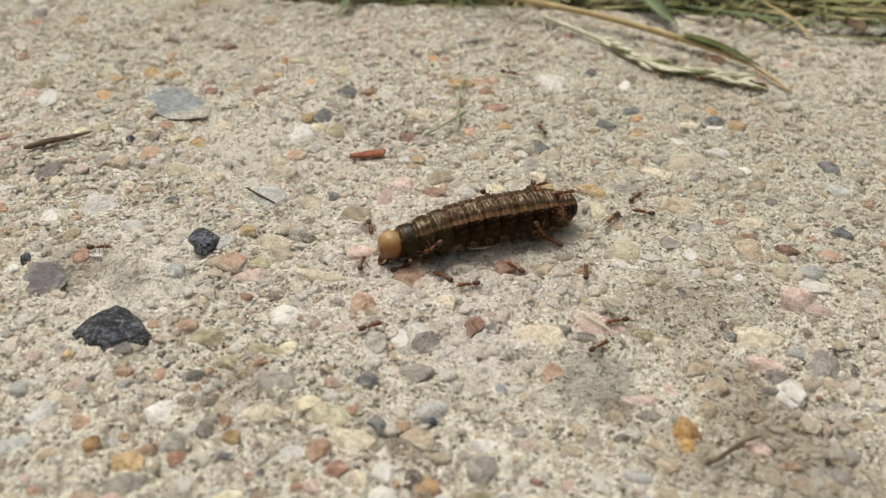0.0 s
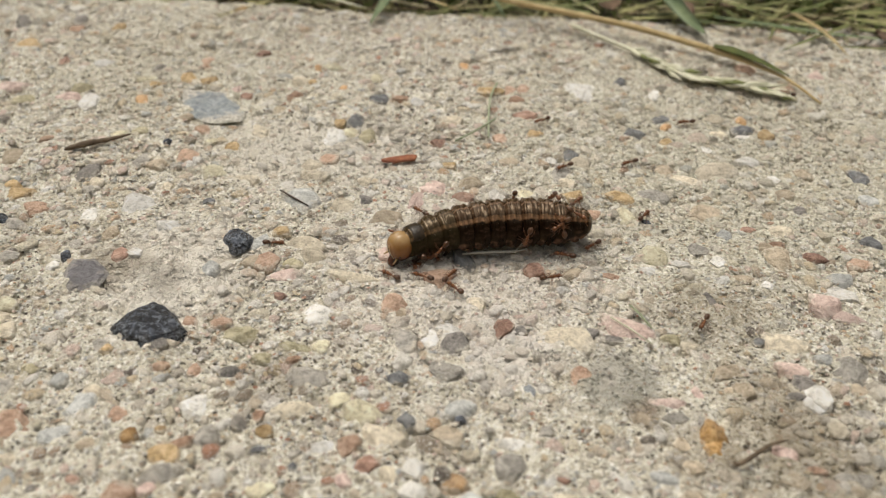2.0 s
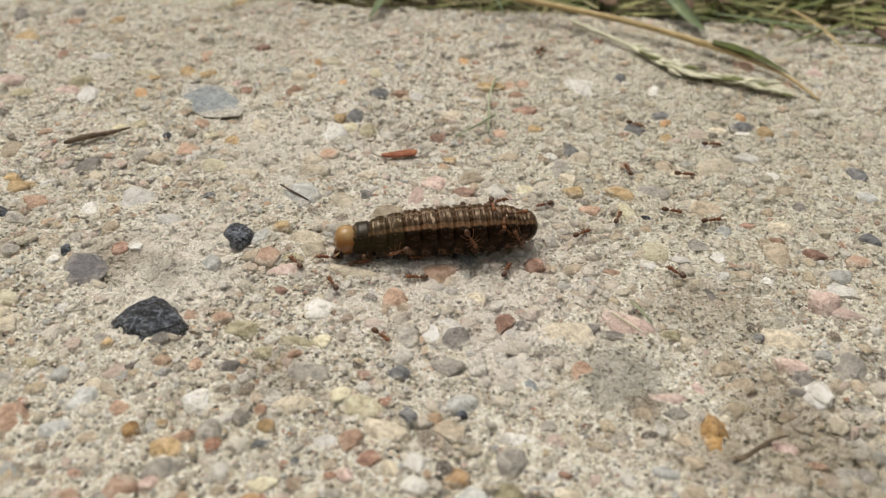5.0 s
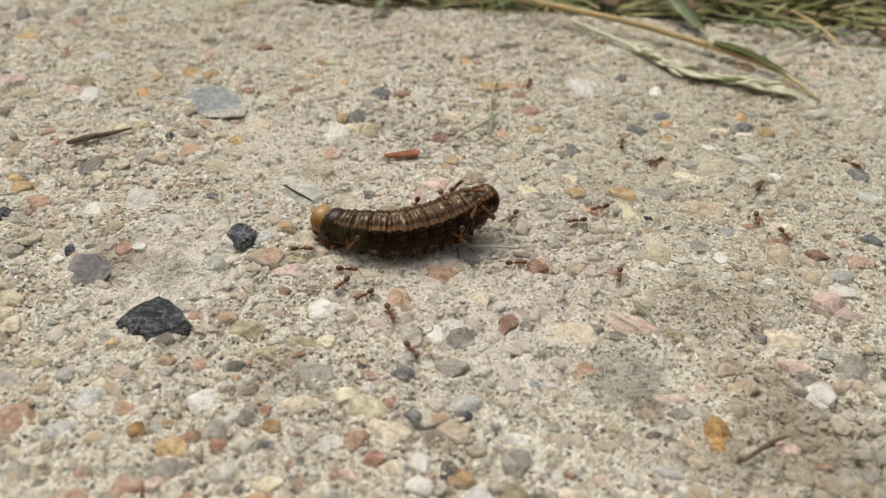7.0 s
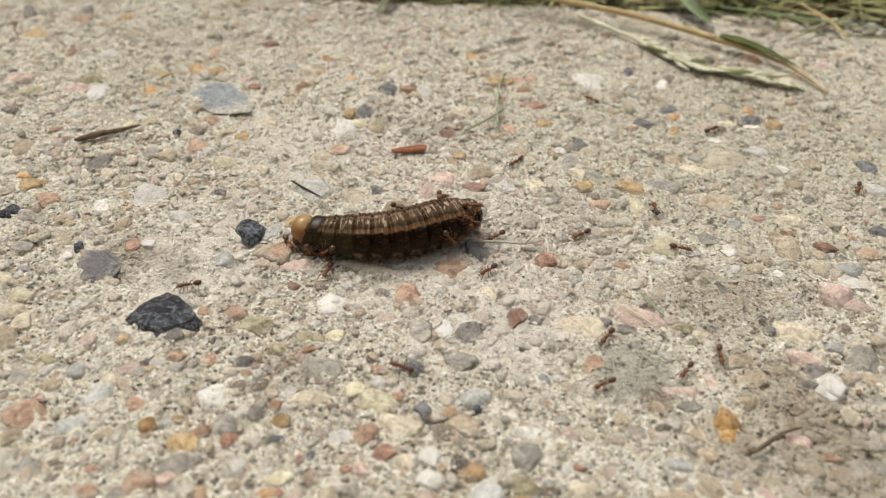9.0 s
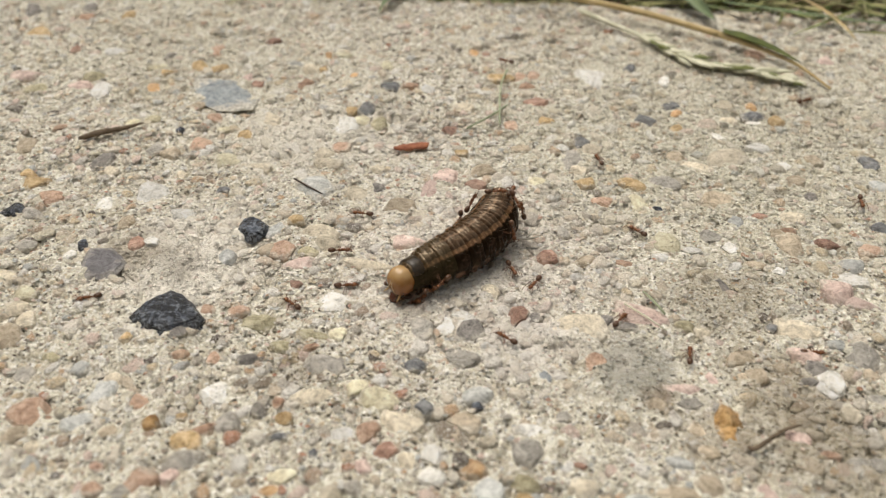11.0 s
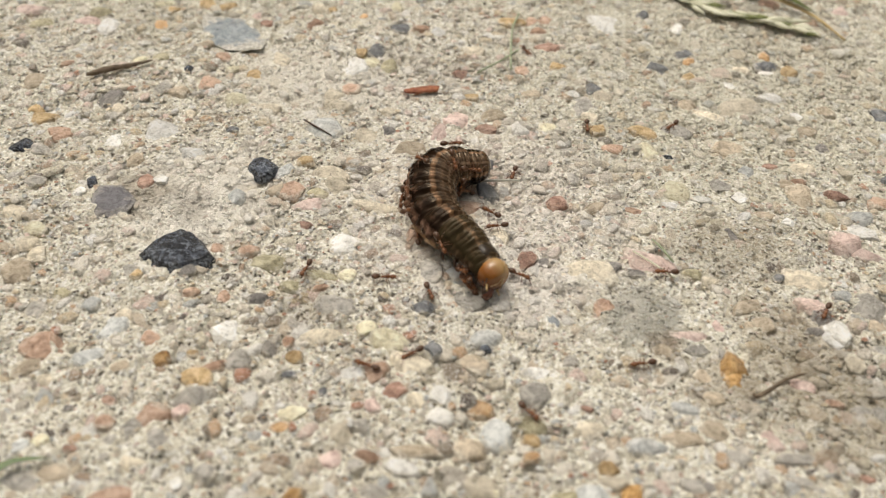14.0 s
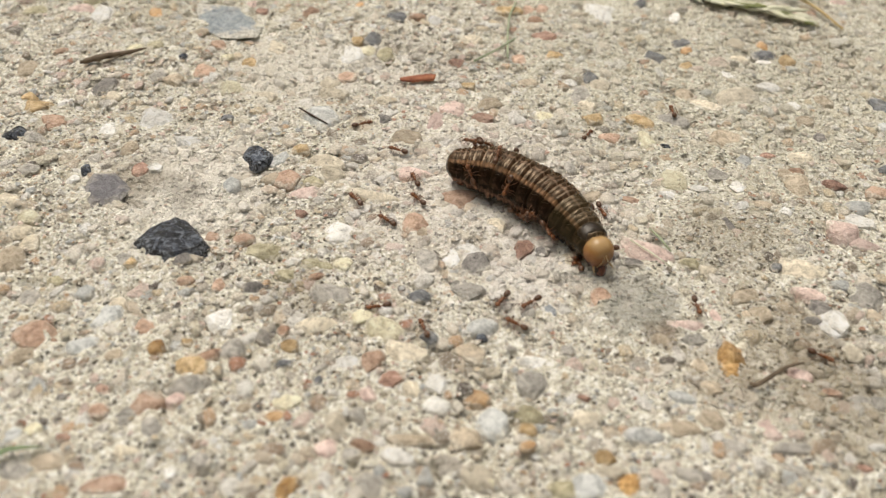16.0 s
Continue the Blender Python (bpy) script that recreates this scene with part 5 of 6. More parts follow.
thing("wilted_grass", blade([(42, 150, 22), (49, 134.1, 9), (53, 119, 6), (57.2, 109.7, 3.4), (60.2, 104.5, 2.4), (61.6, 99.5, 2.9)], 6.4), BLADE_GREEN, "broad grey-green grass blade bent onto the slab", "grass blade")
thing("wilted_grass", blade([(-24, 135, 9), (-27.1, 123, 4), (-29.4, 112.8, 2), (-31.5, 101, 0.7)], 2.6), BLADE_GREEN, "pale green grass blade hanging over the slab edge", "grass blade", "blades at the slab edge")
thing("wilted_grass", blade([(-20, 136, 9), (-24.6, 122, 4.4), (-28.0, 112.8, 2.4), (-30.5, 105, 1.2)], 2.0), BLADE_GREEN, "pale green grass blade hanging over the slab edge", "grass blade", "blades at the slab edge")
thing("wilted_grass", blade([(-75, 123, 3.5), (-64.3, 121.8, 3), (-48.7, 118.3, 2), (-32.8, 112.7, 1)], 2.8), PALE_STRAW, "dry straw-coloured blade along the slab edge", "grass blade", "blades at the slab edge")
thing("wilted_grass", blade([(-92, 133, 5), (-70, 129, 4.5), (-44, 124.5, 3.6), (-18, 118, 2.6), (-6, 113, 1.2)], 2.4), STRAW, "dry straw-coloured blade along the slab edge", "grass blade", "blades at the slab edge")
thing("wilted_grass", blade([(-64, 128, 7), (-40, 126, 6), (-12, 123, 5), (10, 118, 3.6)], 2.6), BLADE_OLIVE, "yellow-green blade lying in the litter by the slab", "grass blade", "blades at the slab edge")
thing("wilted_grass", blade([(1, 126, 6), (3, 119.8, 3), (5.1, 114.1, 2), (6.8, 109.5, 0.6)], 1.5), BLADE_GREEN, "short green blade over the slab edge", "grass blade", "blades at the slab edge")
thing("wilted_grass", blade([(88, 113, 4.5), (94.1, 106.5, 3), (97.2, 99.7, 2), (99.5, 94.3, 0.6)], 1.8), STRAW, "short dry blade at the slab edge", "grass blade", "blades at the slab edge")
thing("wilted_grass", blade([(66, 111, 3.2), (85, 106, 3), (105, 103, 2.2), (128, 103, 2.0)], 1.7), BLADE_GREEN, "green blade lying along the slab edge", "grass blade", "blades at the slab edge")
thing("wilted_grass", blade([(-74, -75.2, 1.2), (-68.1, -73.3, 1.4), (-65.7, -71.6, 1.4), (-61.6, -70.3, 0.8)], 1.3), BLADE_GREEN, "short grey-green blade scrap on the concrete", "grass blade")


def litter(name, count, xr, yr, zr, length, width, material, seed, label, lying=True, upright=0.0):
    """Many blades in one mesh."""
    r = random.Random(seed)
    pieces = []
    for _ in range(count):
        x, y, z = r.uniform(*xr), r.uniform(*yr), r.uniform(*zr)
        y += 1000 * float(edge_lean(x * MM)) if lying else 0
        L, w = r.uniform(*length), r.uniform(*width)
        if lying:
            a = radians(r.gauss(0, 40) + (180 if r.random() < 0.5 else 0))
            if r.random() < 0.18:
                a = r.uniform(0, 6.28)
            d = Vector((math.cos(a), math.sin(a) * 0.7, r.uniform(-0.10, 0.12)))
            bend = Vector((r.uniform(-0.2, 0.2), r.uniform(-0.2, 0.2), r.uniform(-0.05, 0.2)))
        else:
            a = r.uniform(0, 6.28)
            d = Vector((math.cos(a) * 0.4, math.sin(a) * 0.4, 1.0))
            bend = Vector((math.cos(a), math.sin(a), -0.4)) * r.uniform(0.1, 0.8)
        p0 = Vector((x, y, z))
        verts, n = [], 4
        for k in range(n + 1):
            s = k / n
            q = p0 + d * (L * s) + bend * (L * s * s * 0.5)
            side = d.cross(Vector((0, 0, 1)))
            side = side.normalized() if side.length > 0.05 else Vector((1, 0, 0))
            ww = w * 0.5 * (1 - s ** 2) + 0.04
            verts += [q - side * ww + Vector((0, 0, ww * 0.5)), q, q + side * ww + Vector((0, 0, ww * 0.5))]
        faces = []
        for k in range(n):
            for j in range(2):
                faces.append((k * 3 + j, k * 3 + j + 1, k * 3 + 4 + j, k * 3 + 3 + j))
        pieces.append((verts, faces))
    return tagged(new(name, mesh_from(name, *mm(joined(pieces)), material)), label, "grass", kind="stuff")


litter("dry_grass_litter", 430, (-150, 175), (121, 150), (-14, 3.0), (9, 44), (0.5, 1.9), THATCH, 21, "tangled dry and green grass litter beyond the slab edge")
litter("green_grass_litter", 120, (-20, 175), (117, 146), (-9, 4.0), (10, 40), (0.7, 1.9), LAWN, 22, "fallen green grass blades beyond the slab edge")
litter("lawn", 5200, (-420, 420), (136, 420), (-22, -18), (28, 75), (1.2, 2.6), LAWN, 23, "short lawn of green and yellowing blades", lying=False)


def dead_leaf(x, y, z, size, turn, seed):
    r = random.Random(seed)
    verts, faces, n = [], [], 9
    for i in range(n):
        s = i / (n - 1)
        w = math.sin(math.pi * s ** 0.8) * 0.36 * size * (1 + 0.12 * r.uniform(-1, 1)) + 0.1
        for t in (-1, -0.5, 0, 0.5, 1):
            verts.append((t * w, (s - 0.5) * size, abs(t) * size * 0.10 + 0.05 * size * math.sin(s * 5 + t)))
    top = len(verts)
    verts += [(a, b, c - 0.12) for a, b, c in verts]
    for i in range(n - 1):
        for j in range(4):
            q = (i * 5 + j, i * 5 + j + 1, i * 5 + 6 + j, i * 5 + 5 + j)
            faces.append(q)
            faces.append(tuple(top + k for k in reversed(q)))
    ob = thing("dead_leaf", mm((verts, faces)), LEAF_DEAD, "curled dead brown leaf in the grass litter", "leaf", "dead leaves in the litter")
    ob.matrix_basis = pose(x * MM, y * MM, z * MM, 8, -6, turn)


dead_leaf(58, 123, 0.5, 10, 60, 1)
dead_leaf(72, 129, -0.5, 11, 110, 2)
dead_leaf(112, 104, 2.2, 7, 30, 3)
dead_leaf(-84, 126, 1.0, 11, 80, 4)
dead_leaf(38, 128, -1.0, 9, 20, 5)

thing("twig", mm(tube(smooth_path([(-91.2, 29.6, 0.8), (-86.9, 32.4, 1.0), (-82.6, 34.7, 0.9), (-78.9, 37.8, 0.6)], 12), [0.3, 0.65, 0.62, 0.8, 0.66, 0.7, 0.5, 0.56, 0.42, 0.45, 0.34, 0.3, 0.15], 7)), TWIG, "short grey-brown twig on the concrete", "twig")
# a dark strip laid where the pale flake's edge is only in shadow
thing("shadow_edge", mm(tube([(-40.8, 17.2, 0.9), (-37.5, 14.5, 1.0), (-34.1, 12.2, 0.8)], [0.16, 0.24, 0.12], 6)), DARK_CHITIN, "thin dark strip standing in for the shadow along a pale pebble's edge", "needle")
thing("dry_stick", mm(tube(smooth_path([(40.4, -49.8, 0.7), (41.2, -50.4, 0.9), (44.2, -48.3, 1.2), (46.8, -46.5, 1.3), (49.7, -45.1, 0.9)], 12), [0.2, 0.32, 0.4, 0.42, 0.42, 0.38, 0.34, 0.34, 0.32, 0.3, 0.28, 0.22, 0.12], 6)), TWIG, "thin crooked brown stick beside an amber pebble", "stick")
thing("straw_scrap", mm(tube([(24.9, -18.1, 0.8), (28.2, -21.4, 1.0), (31.5, -24.7, 0.8)], [0.16, 0.2, 0.12], 5)), PALE_STRAW, "thin pale straw scrap on the concrete", "straw", "straw scraps")
thing("straw_scrap", mm(tube([(28.6, -14.5, 0.9), (30.2, -17.4, 1.1), (31.8, -20.6, 0.9)], [0.14, 0.26, 0.2], 5)), PALE_GREEN, "thin green straw scrap on the concrete", "straw", "straw scraps")
DRAGGED_STRAW = thing("straw_scrap", mm(joined([tube([(-5.5, 0.1, 0), (0, 0, 0.15), (5.0, -0.1, 0)], [0.2, 0.27, 0.22], 6), tube([(4.6, -0.1, 0), (6.6, 0.3, 0.1), (8.2, 1.0, 0.3)], [0.2, 0.15, 0.05], 6),
                      tube([(4.8, -0.1, 0), (5.9, 0.6, 1.0), (6.8, 1.1, 2.2)], [0.17, 0.12, 0.05], 6)])), GREY_STRAW, "forked pale grey straw scrap dragged by the ants", "straw", "straw scraps")
thing("root_thread", mm(tube(smooth_path([(2.6, 43, 0.7), (2.5, 52, 1.4), (2.9, 61, 1.6), (4.5, 70, 0.8)], 12), 0.26, 5)), PALE_GREEN, "fine greenish thread of dry grass", "straw", "straw scraps")
thing("root_thread", mm(tube(smooth_path([(-5.0, 40.5, 0.7), (0.5, 46, 1.2), (4.3, 50.6, 1.5)], 8), 0.24, 5)), PALE_GREEN, "fine greenish thread of dry grass", "straw", "straw scraps")


def split_bar(length, width, height, seed):
    """A flat split piece with worn, uneven edges."""
    r = random.Random(seed)
    n, verts, faces = 12, [], []
    ring = ((-1, -1), (-1.05, 0.2), (-0.5, 1), (0.35, 0.75), (1, 0.1), (0.9, -1))
    for i in range(n + 1):
        s = -1 + 2 * i / n
        taper = (1 - 0.45 * abs(s) ** 5) * (0.82 + 0.18 * s)
        for a, c in ring:
            verts.append((s * length / 2 + 0.12 * r.uniform(-1, 1) + 0.2 * a * (i == n), a * width / 2 * taper * r.uniform(0.86, 1.1) + 0.12 * math.sin(3 * s), c * height / 2 * taper * r.uniform(0.85, 1.1)))
    k = len(ring)
    for i in range(n):
        for j in range(k):
            t = (j + 1) % k
            faces.append((i * k + j, i * k + t, (i + 1) * k + t, (i + 1) * k + j))
    faces += [tuple(range(k - 1, -1, -1)), tuple(n * k + j for j in range(k))]
    return mm((verts, faces))


chip = thing("red_chip", split_bar(7.8, 2.8, 0.9, 7), RED_CHIP, "flat rust-red chip of brick lying on the concrete", "stone chip")
chip.matrix_basis = pose(-17.1 * MM, 32.2 * MM, 0.6 * MM, 0, 0, 14)


# ---- what moves ----
BENDS = []


def bend(t, roll, *points):
    """The caterpillar's middle line at t seconds, from head to tail in millimetres, and its roll."""
    BENDS.append((t, roll, points))


def glide(keys, t):
    """Smooth values between keyed rows (time, array)."""
    if t <= keys[0][0]:
        return keys[0][1]
    for k in range(len(keys) - 1):
        (t0, a), (t1, b) = keys[k], keys[k + 1]
        if t <= t1:
            h = t1 - t0
            s = (t - t0) / h
            before, after = keys[max(k - 1, 0)], keys[min(k + 2, len(keys) - 1)]
            m0 = (b - before[1]) / max(t1 - before[0], 1e-6) * h
            m1 = (after[1] - a) / max(after[0] - t0, 1e-6) * h
            lim = np.abs(b - a) * 2.0
            m0, m1 = np.clip(m0, -lim, lim), np.clip(m1, -lim, lim)
            return (2 * s ** 3 - 3 * s * s + 1) * a + (s ** 3 - 2 * s * s + s) * m0 + (3 * s * s - 2 * s ** 3) * b + (s ** 3 - s * s) * m1
    return keys[-1][1]


def body_line(t):
    """Points of the middle line, their lengths from the head, and the roll."""
    keys = [(q, np.array([r, *[c for p in pts for c in p]], float)) for q, r, pts in BENDS]
    v = glide(keys, t)
    line = smooth_path(v[1:].reshape(-1, 3), 48)
    run = [0.0]
    for a, b in zip(line, line[1:]):
        run.append(run[-1] + (b - a).length)
    return line, run, v[0]


def body_frame(line, run, roll, u):
    """The pose (millimetres) at the part u of the way from head to tail: y towards the head, z the back."""
    s = u * run[-1]
    k = min(max(np.searchsorted(run, s) - 1, 0), len(run) - 2)
    f = (s - run[k]) / max(run[k + 1] - run[k], 1e-9)
    p = line[k].lerp(line[k + 1], f) + Vector((0, 0, 0.35))
    a, b = line[max(k - 2, 0)], line[min(k + 3, len(line) - 1)]
    y = (a - b).normalized()
    z = (Vector((0, 0, 1)) - y * y.z).normalized()
    z = Matrix.Rotation(radians(roll), 3, y) @ z
    x = y.cross(z)
    m = Matrix((x, y, z)).transposed().to_4x4()
    m.translation = p
    return m


def in_metres(m):
    m = m.copy()
    m.translation *= MM
    return m


TIMES = [round(k * 0.1, 2) for k in range(161)]

bend(0, 0, (-9.7, -4.1, 3.3), (-3.1, -0.9, 3.8), (5.2, 2.7, 4.1), (14.2, 5.9, 4.1), (24.2, 10.0, 3.6))
bend(0.3, 0, (-11.6, -2.8, 3.3), (-4.6, -0.0, 3.8), (4.3, 3.3, 4.1), (13.9, 6.5, 4.1), (23.4, 10.5, 3.6))
bend(0.5, 0, (-12.8, -1.6, 3.3), (-5.6, 0.8, 3.8), (3.2, 3.0, 4.1), (12.1, 6.7, 4.1), (22.5, 11.3, 3.6))
bend(0.6, 0, (-13.1, -1.9, 3.3), (-6.2, 0.3, 3.8), (3.6, 3.7, 4.1), (12.8, 7.3, 4.1), (21.7, 10.3, 3.6))
bend(0.8, 0, (-13.0, -1.1, 3.3), (-6.1, 0.6, 3.8), (2.9, 3.9, 4.1), (13.0, 7.2, 4.1), (21.5, 9.6, 3.6))
bend(1, 0, (-13.2, -0.5, 3.3), (-6.7, 3.0, 3.8), (2.3, 6.8, 4.1), (11.6, 8.8, 4.1), (20.4, 7.9, 3.6))
bend(1.3, 0, (-12.9, -3.6, 3.3), (-6.7, 0.6, 3.8), (2.2, 4.9, 4.1), (12.2, 6.6, 4.1), (21.6, 9.4, 3.6))
bend(1.5, 0, (-13.0, -3.3, 3.3), (-5.6, -0.2, 3.8), (1.9, 2.4, 4.1), (10.7, 4.6, 4.1), (21.6, 6.1, 3.6))
bend(1.6, 0, (-13.3, -4.3, 3.3), (-6.5, 0.6, 3.8), (2.4, 4.3, 4.1), (12.4, 6.0, 4.1), (21.4, 8.6, 3.6))
bend(1.9, 0, (-13.4, -3.8, 3.3), (-6.8, 0.9, 3.8), (2.1, 4.2, 4.1), (12.2, 6.2, 4.1), (21.1, 7.9, 3.6))
bend(2, 0, (-13.8, -3.8, 3.3), (-7.4, 0.2, 3.8), (1.2, 3.2, 4.1), (11.1, 4.9, 4.1), (21.2, 5.8, 3.6))
bend(2.2, 0, (-14.4, -4.4, 3.3), (-8.0, 0.5, 3.8), (0.0, 3.8, 4.1), (9.1, 5.4, 4.1), (18.4, 7.5, 3.6))
bend(2.5, 0, (-15.7, -3.5, 3.3), (-9.4, 0.3, 3.8), (-0.5, 4.3, 4.1), (8.6, 6.7, 4.1), (17.0, 7.4, 3.6))
bend(2.8, 0, (-16.5, -4.1, 3.3), (-10.1, 0.5, 3.8), (-1.2, 3.6, 4.1), (7.9, 5.0, 4.1), (17.7, 7.2, 3.6))
bend(3, 0, (-17.1, -4.8, 3.3), (-9.6, -1.3, 3.8), (-1.1, 1.8, 4.1), (7.7, 3.8, 4.1), (19.1, 6.4, 3.6))
bend(3.1, 0, (-17.6, -4.8, 3.3), (-11.1, -2.0, 3.8), (-1.5, 1.0, 4.1), (8.4, 3.4, 4.1), (17.3, 6.4, 3.6))
bend(3.4, 0, (-20.1, -4.4, 3.3), (-13.8, -2.5, 3.8), (-4.2, -0.6, 4.1), (5.6, 1.8, 4.1), (15.3, 7.1, 3.6))
bend(3.5, 0, (-20.9, -1.6, 3.3), (-13.8, -2.7, 3.8), (-5.4, -0.9, 4.1), (3.2, 2.2, 4.1), (15.6, 7.2, 3.6))
bend(3.7, 0, (-21.3, -1.9, 3.3), (-14.4, -1.5, 3.8), (-5.7, 0.4, 4.1), (4.1, 2.7, 4.1), (13.4, 8.3, 3.6))
bend(4, 0, (-21.7, -2.0, 3.3), (-14.9, -1.5, 3.8), (-5.2, 1.0, 4.1), (3.7, 3.0, 4.1), (12.6, 6.0, 3.6))
bend(4.2, 0, (-22.1, -4.4, 3.3), (-15.3, -3.3, 3.8), (-6.6, -1.8, 4.1), (3.2, 0.5, 4.1), (11.7, 2.8, 3.6))
bend(6.3, 0, (-27.4, -3.2, 3.3), (-20.5, -1.5, 3.8), (-11.7, 0.3, 4.1), (-1.9, 1.1, 4.1), (8.1, 3.9, 3.6))
bend(6.5, 0, (-29.3, -0.1, 3.3), (-21.3, -0.4, 3.8), (-11.5, 0.3, 4.1), (-1.6, 0.8, 4.1), (8.0, 3.8, 3.6))
bend(6.7, 0, (-30.1, 3.7, 3.3), (-22.8, 0.2, 3.8), (-12.8, -1.2, 4.1), (-3.1, 1.1, 5.0), (4.0, 4.5, 7.2))
bend(6.9, 0, (-30.2, 2.0, 3.3), (-23.1, -1.2, 3.8), (-13.3, -1.1, 4.1), (-5.4, 3.0, 5.0), (0.8, 5.4, 7.2))
bend(7, 0, (-30.0, 1.8, 3.3), (-22.2, -1.6, 3.8), (-14.6, -2.1, 4.1), (-6.7, 2.1, 4.1), (1.9, 6.9, 7.0))
bend(7.1, 0, (-29.4, 0.5, 3.3), (-21.6, -1.9, 3.8), (-12.8, 0.8, 4.1), (-4.9, 4.9, 5.0), (2.6, 4.6, 7.2))
bend(7.3, 0, (-30.3, -1.1, 3.3), (-23.2, -1.2, 3.8), (-14.4, 0.6, 4.1), (-5.5, 3.2, 5.0), (1.6, 4.4, 7.2))
bend(7.5, 0, (-30.4, -2.3, 3.3), (-22.7, -2.9, 3.8), (-13.9, -0.5, 4.1), (-5.2, 3.3, 5.0), (1.1, 5.7, 7.2))
bend(7.7, 0, (-30.6, -2.8, 3.3), (-23.1, -3.2, 3.8), (-14.4, -0.5, 4.1), (-5.6, 3.3, 5.0), (1.0, 5.8, 7.2))
bend(7.9, 0, (-31.0, -2.6, 3.3), (-23.8, -2.6, 3.8), (-14.5, 0.1, 4.1), (-6.6, 3.2, 5.0), (-0.7, 6.9, 7.2))
bend(8, 0, (-31.2, -3.0, 3.3), (-24.3, -3.3, 3.8), (-15.8, -1.6, 4.1), (-6.7, 1.6, 5.5), (0.2, 5.9, 8.0))
bend(8.1, 0, (-31.9, 0.7, 3.3), (-24.1, -1.8, 3.8), (-15.2, -0.9, 4.1), (-6.4, 2.6, 5.0), (-1.6, 6.8, 7.2))
bend(8.3, 0, (-33.4, 0.9, 3.3), (-25.9, -2.2, 3.8), (-16.9, -2.5, 4.1), (-8.2, 1.5, 5.0), (-3.5, 6.7, 7.2))
bend(8.5, 0, (-33.0, -0.5, 3.3), (-25.0, -3.0, 3.8), (-16.1, -2.4, 4.1), (-8.3, 2.1, 5.0), (-4.0, 5.6, 7.2))
bend(8.7, 0, (-33.5, -1.6, 3.3), (-26.0, -4.1, 3.8), (-18.0, -4.5, 4.1), (-9.4, -0.3, 5.0), (-3.3, 2.7, 7.2))
bend(8.9, 0, (-33.7, -3.3, 3.3), (-25.7, -5.4, 3.8), (-17.0, -4.6, 4.1), (-9.3, -0.2, 4.1), (-3.1, 5.0, 3.6))
bend(9, 0, (-34.5, -3.2, 3.3), (-26.4, -5.1, 3.8), (-17.6, -4.6, 4.1), (-9.0, -0.4, 4.1), (-2.8, 3.9, 3.6))
bend(9.2, 0, (-35.1, -5.5, 3.3), (-27.0, -6.1, 3.8), (-18.4, -4.5, 4.1), (-10.6, -0.3, 4.1), (-3.0, 4.9, 3.6))
bend(10.25, 0, (-26.5, -12.5, 3.3), (-20.3, -9.8, 3.8), (-12.0, -6.0, 4.1), (-4.5, -0.8, 4.1), (1.5, 6.0, 4.2))
bend(11.3, 0, (-10.7, -20.4, 3.3), (-7.3, -15.7, 3.8), (-2.2, -9.7, 4.1), (2.1, -1.4, 4.1), (2.6, 8.6, 3.6))
bend(11.5, 0, (-9.6, -24.2, 3.3), (-6.2, -16.1, 3.8), (-2.3, -7.2, 4.1), (1.0, 2.9, 4.1), (2.5, 12.1, 3.6))
bend(11.6, 0, (-9.6, -26.1, 3.3), (-7.1, -20.4, 3.8), (-3.5, -12.7, 4.1), (0.1, -1.7, 4.1), (-0.2, 10.9, 3.6))
bend(11.9, 0, (-11.5, -23.5, 3.3), (-7.7, -17.3, 3.8), (-4.1, -10.9, 4.1), (-0.4, -2.7, 4.1), (1.0, 5.8, 3.6))
bend(12, 0, (-11.3, -22.5, 3.3), (-7.2, -15.5, 3.8), (-3.3, -7.7, 4.1), (0.0, 0.0, 4.1), (2.2, 6.6, 3.6))
bend(12.2, 0, (-11.1, -25.2, 3.3), (-7.2, -18.5, 3.8), (-3.8, -11.5, 4.1), (0.4, -3.2, 4.1), (1.8, 5.6, 3.6))
bend(12.4, 0, (-11.8, -26.0, 3.3), (-8.0, -20.1, 3.8), (-3.8, -11.4, 4.1), (0.3, -1.4, 4.1), (1.2, 8.1, 3.6))
bend(12.5, 0, (-12.4, -27.3, 3.3), (-7.5, -19.4, 3.8), (-3.0, -10.1, 4.1), (-0.9, -0.3, 4.1), (-1.3, 11.4, 3.6))
bend(12.6, 0, (-12.7, -26.9, 3.3), (-9.0, -21.1, 3.8), (-3.9, -13.2, 4.1), (-0.7, -2.1, 4.1), (-1.7, 9.7, 3.6))
bend(12.8, 0, (-14.7, -24.2, 3.3), (-10.1, -19.8, 3.8), (-4.5, -15.3, 4.1), (-1.4, -5.3, 4.1), (-4.4, 8.7, 3.6))
bend(13, 0, (-18.5, -25.2, 3.3), (-12.7, -21.5, 3.8), (-6.4, -16.1, 4.1), (-3.3, -6.1, 4.1), (-8.7, 2.7, 3.6))
bend(13.2, 0, (-13.9, -23.4, 3.3), (-9.5, -20.0, 3.8), (-3.1, -14.0, 4.1), (-0.8, -5.4, 4.1), (-5.8, 2.6, 3.6))
bend(13.4, -4, (-6.7, -29.9, 3.3), (-5.8, -24.4, 3.8), (-3.3, -15.7, 4.1), (-2.7, -4.5, 4.1), (-5.2, 3.8, 3.6))
bend(13.5, -9, (-4.8, -30.1, 3.3), (-3.1, -22.7, 3.8), (-2.9, -13.7, 4.1), (-4.2, -4.5, 4.1), (-7.4, 3.2, 3.6))
bend(13.6, -14, (-3.7, -30.7, 3.3), (-4.4, -24.9, 3.8), (-4.8, -16.4, 4.1), (-6.4, -7.0, 4.1), (-8.6, 2.0, 3.6))
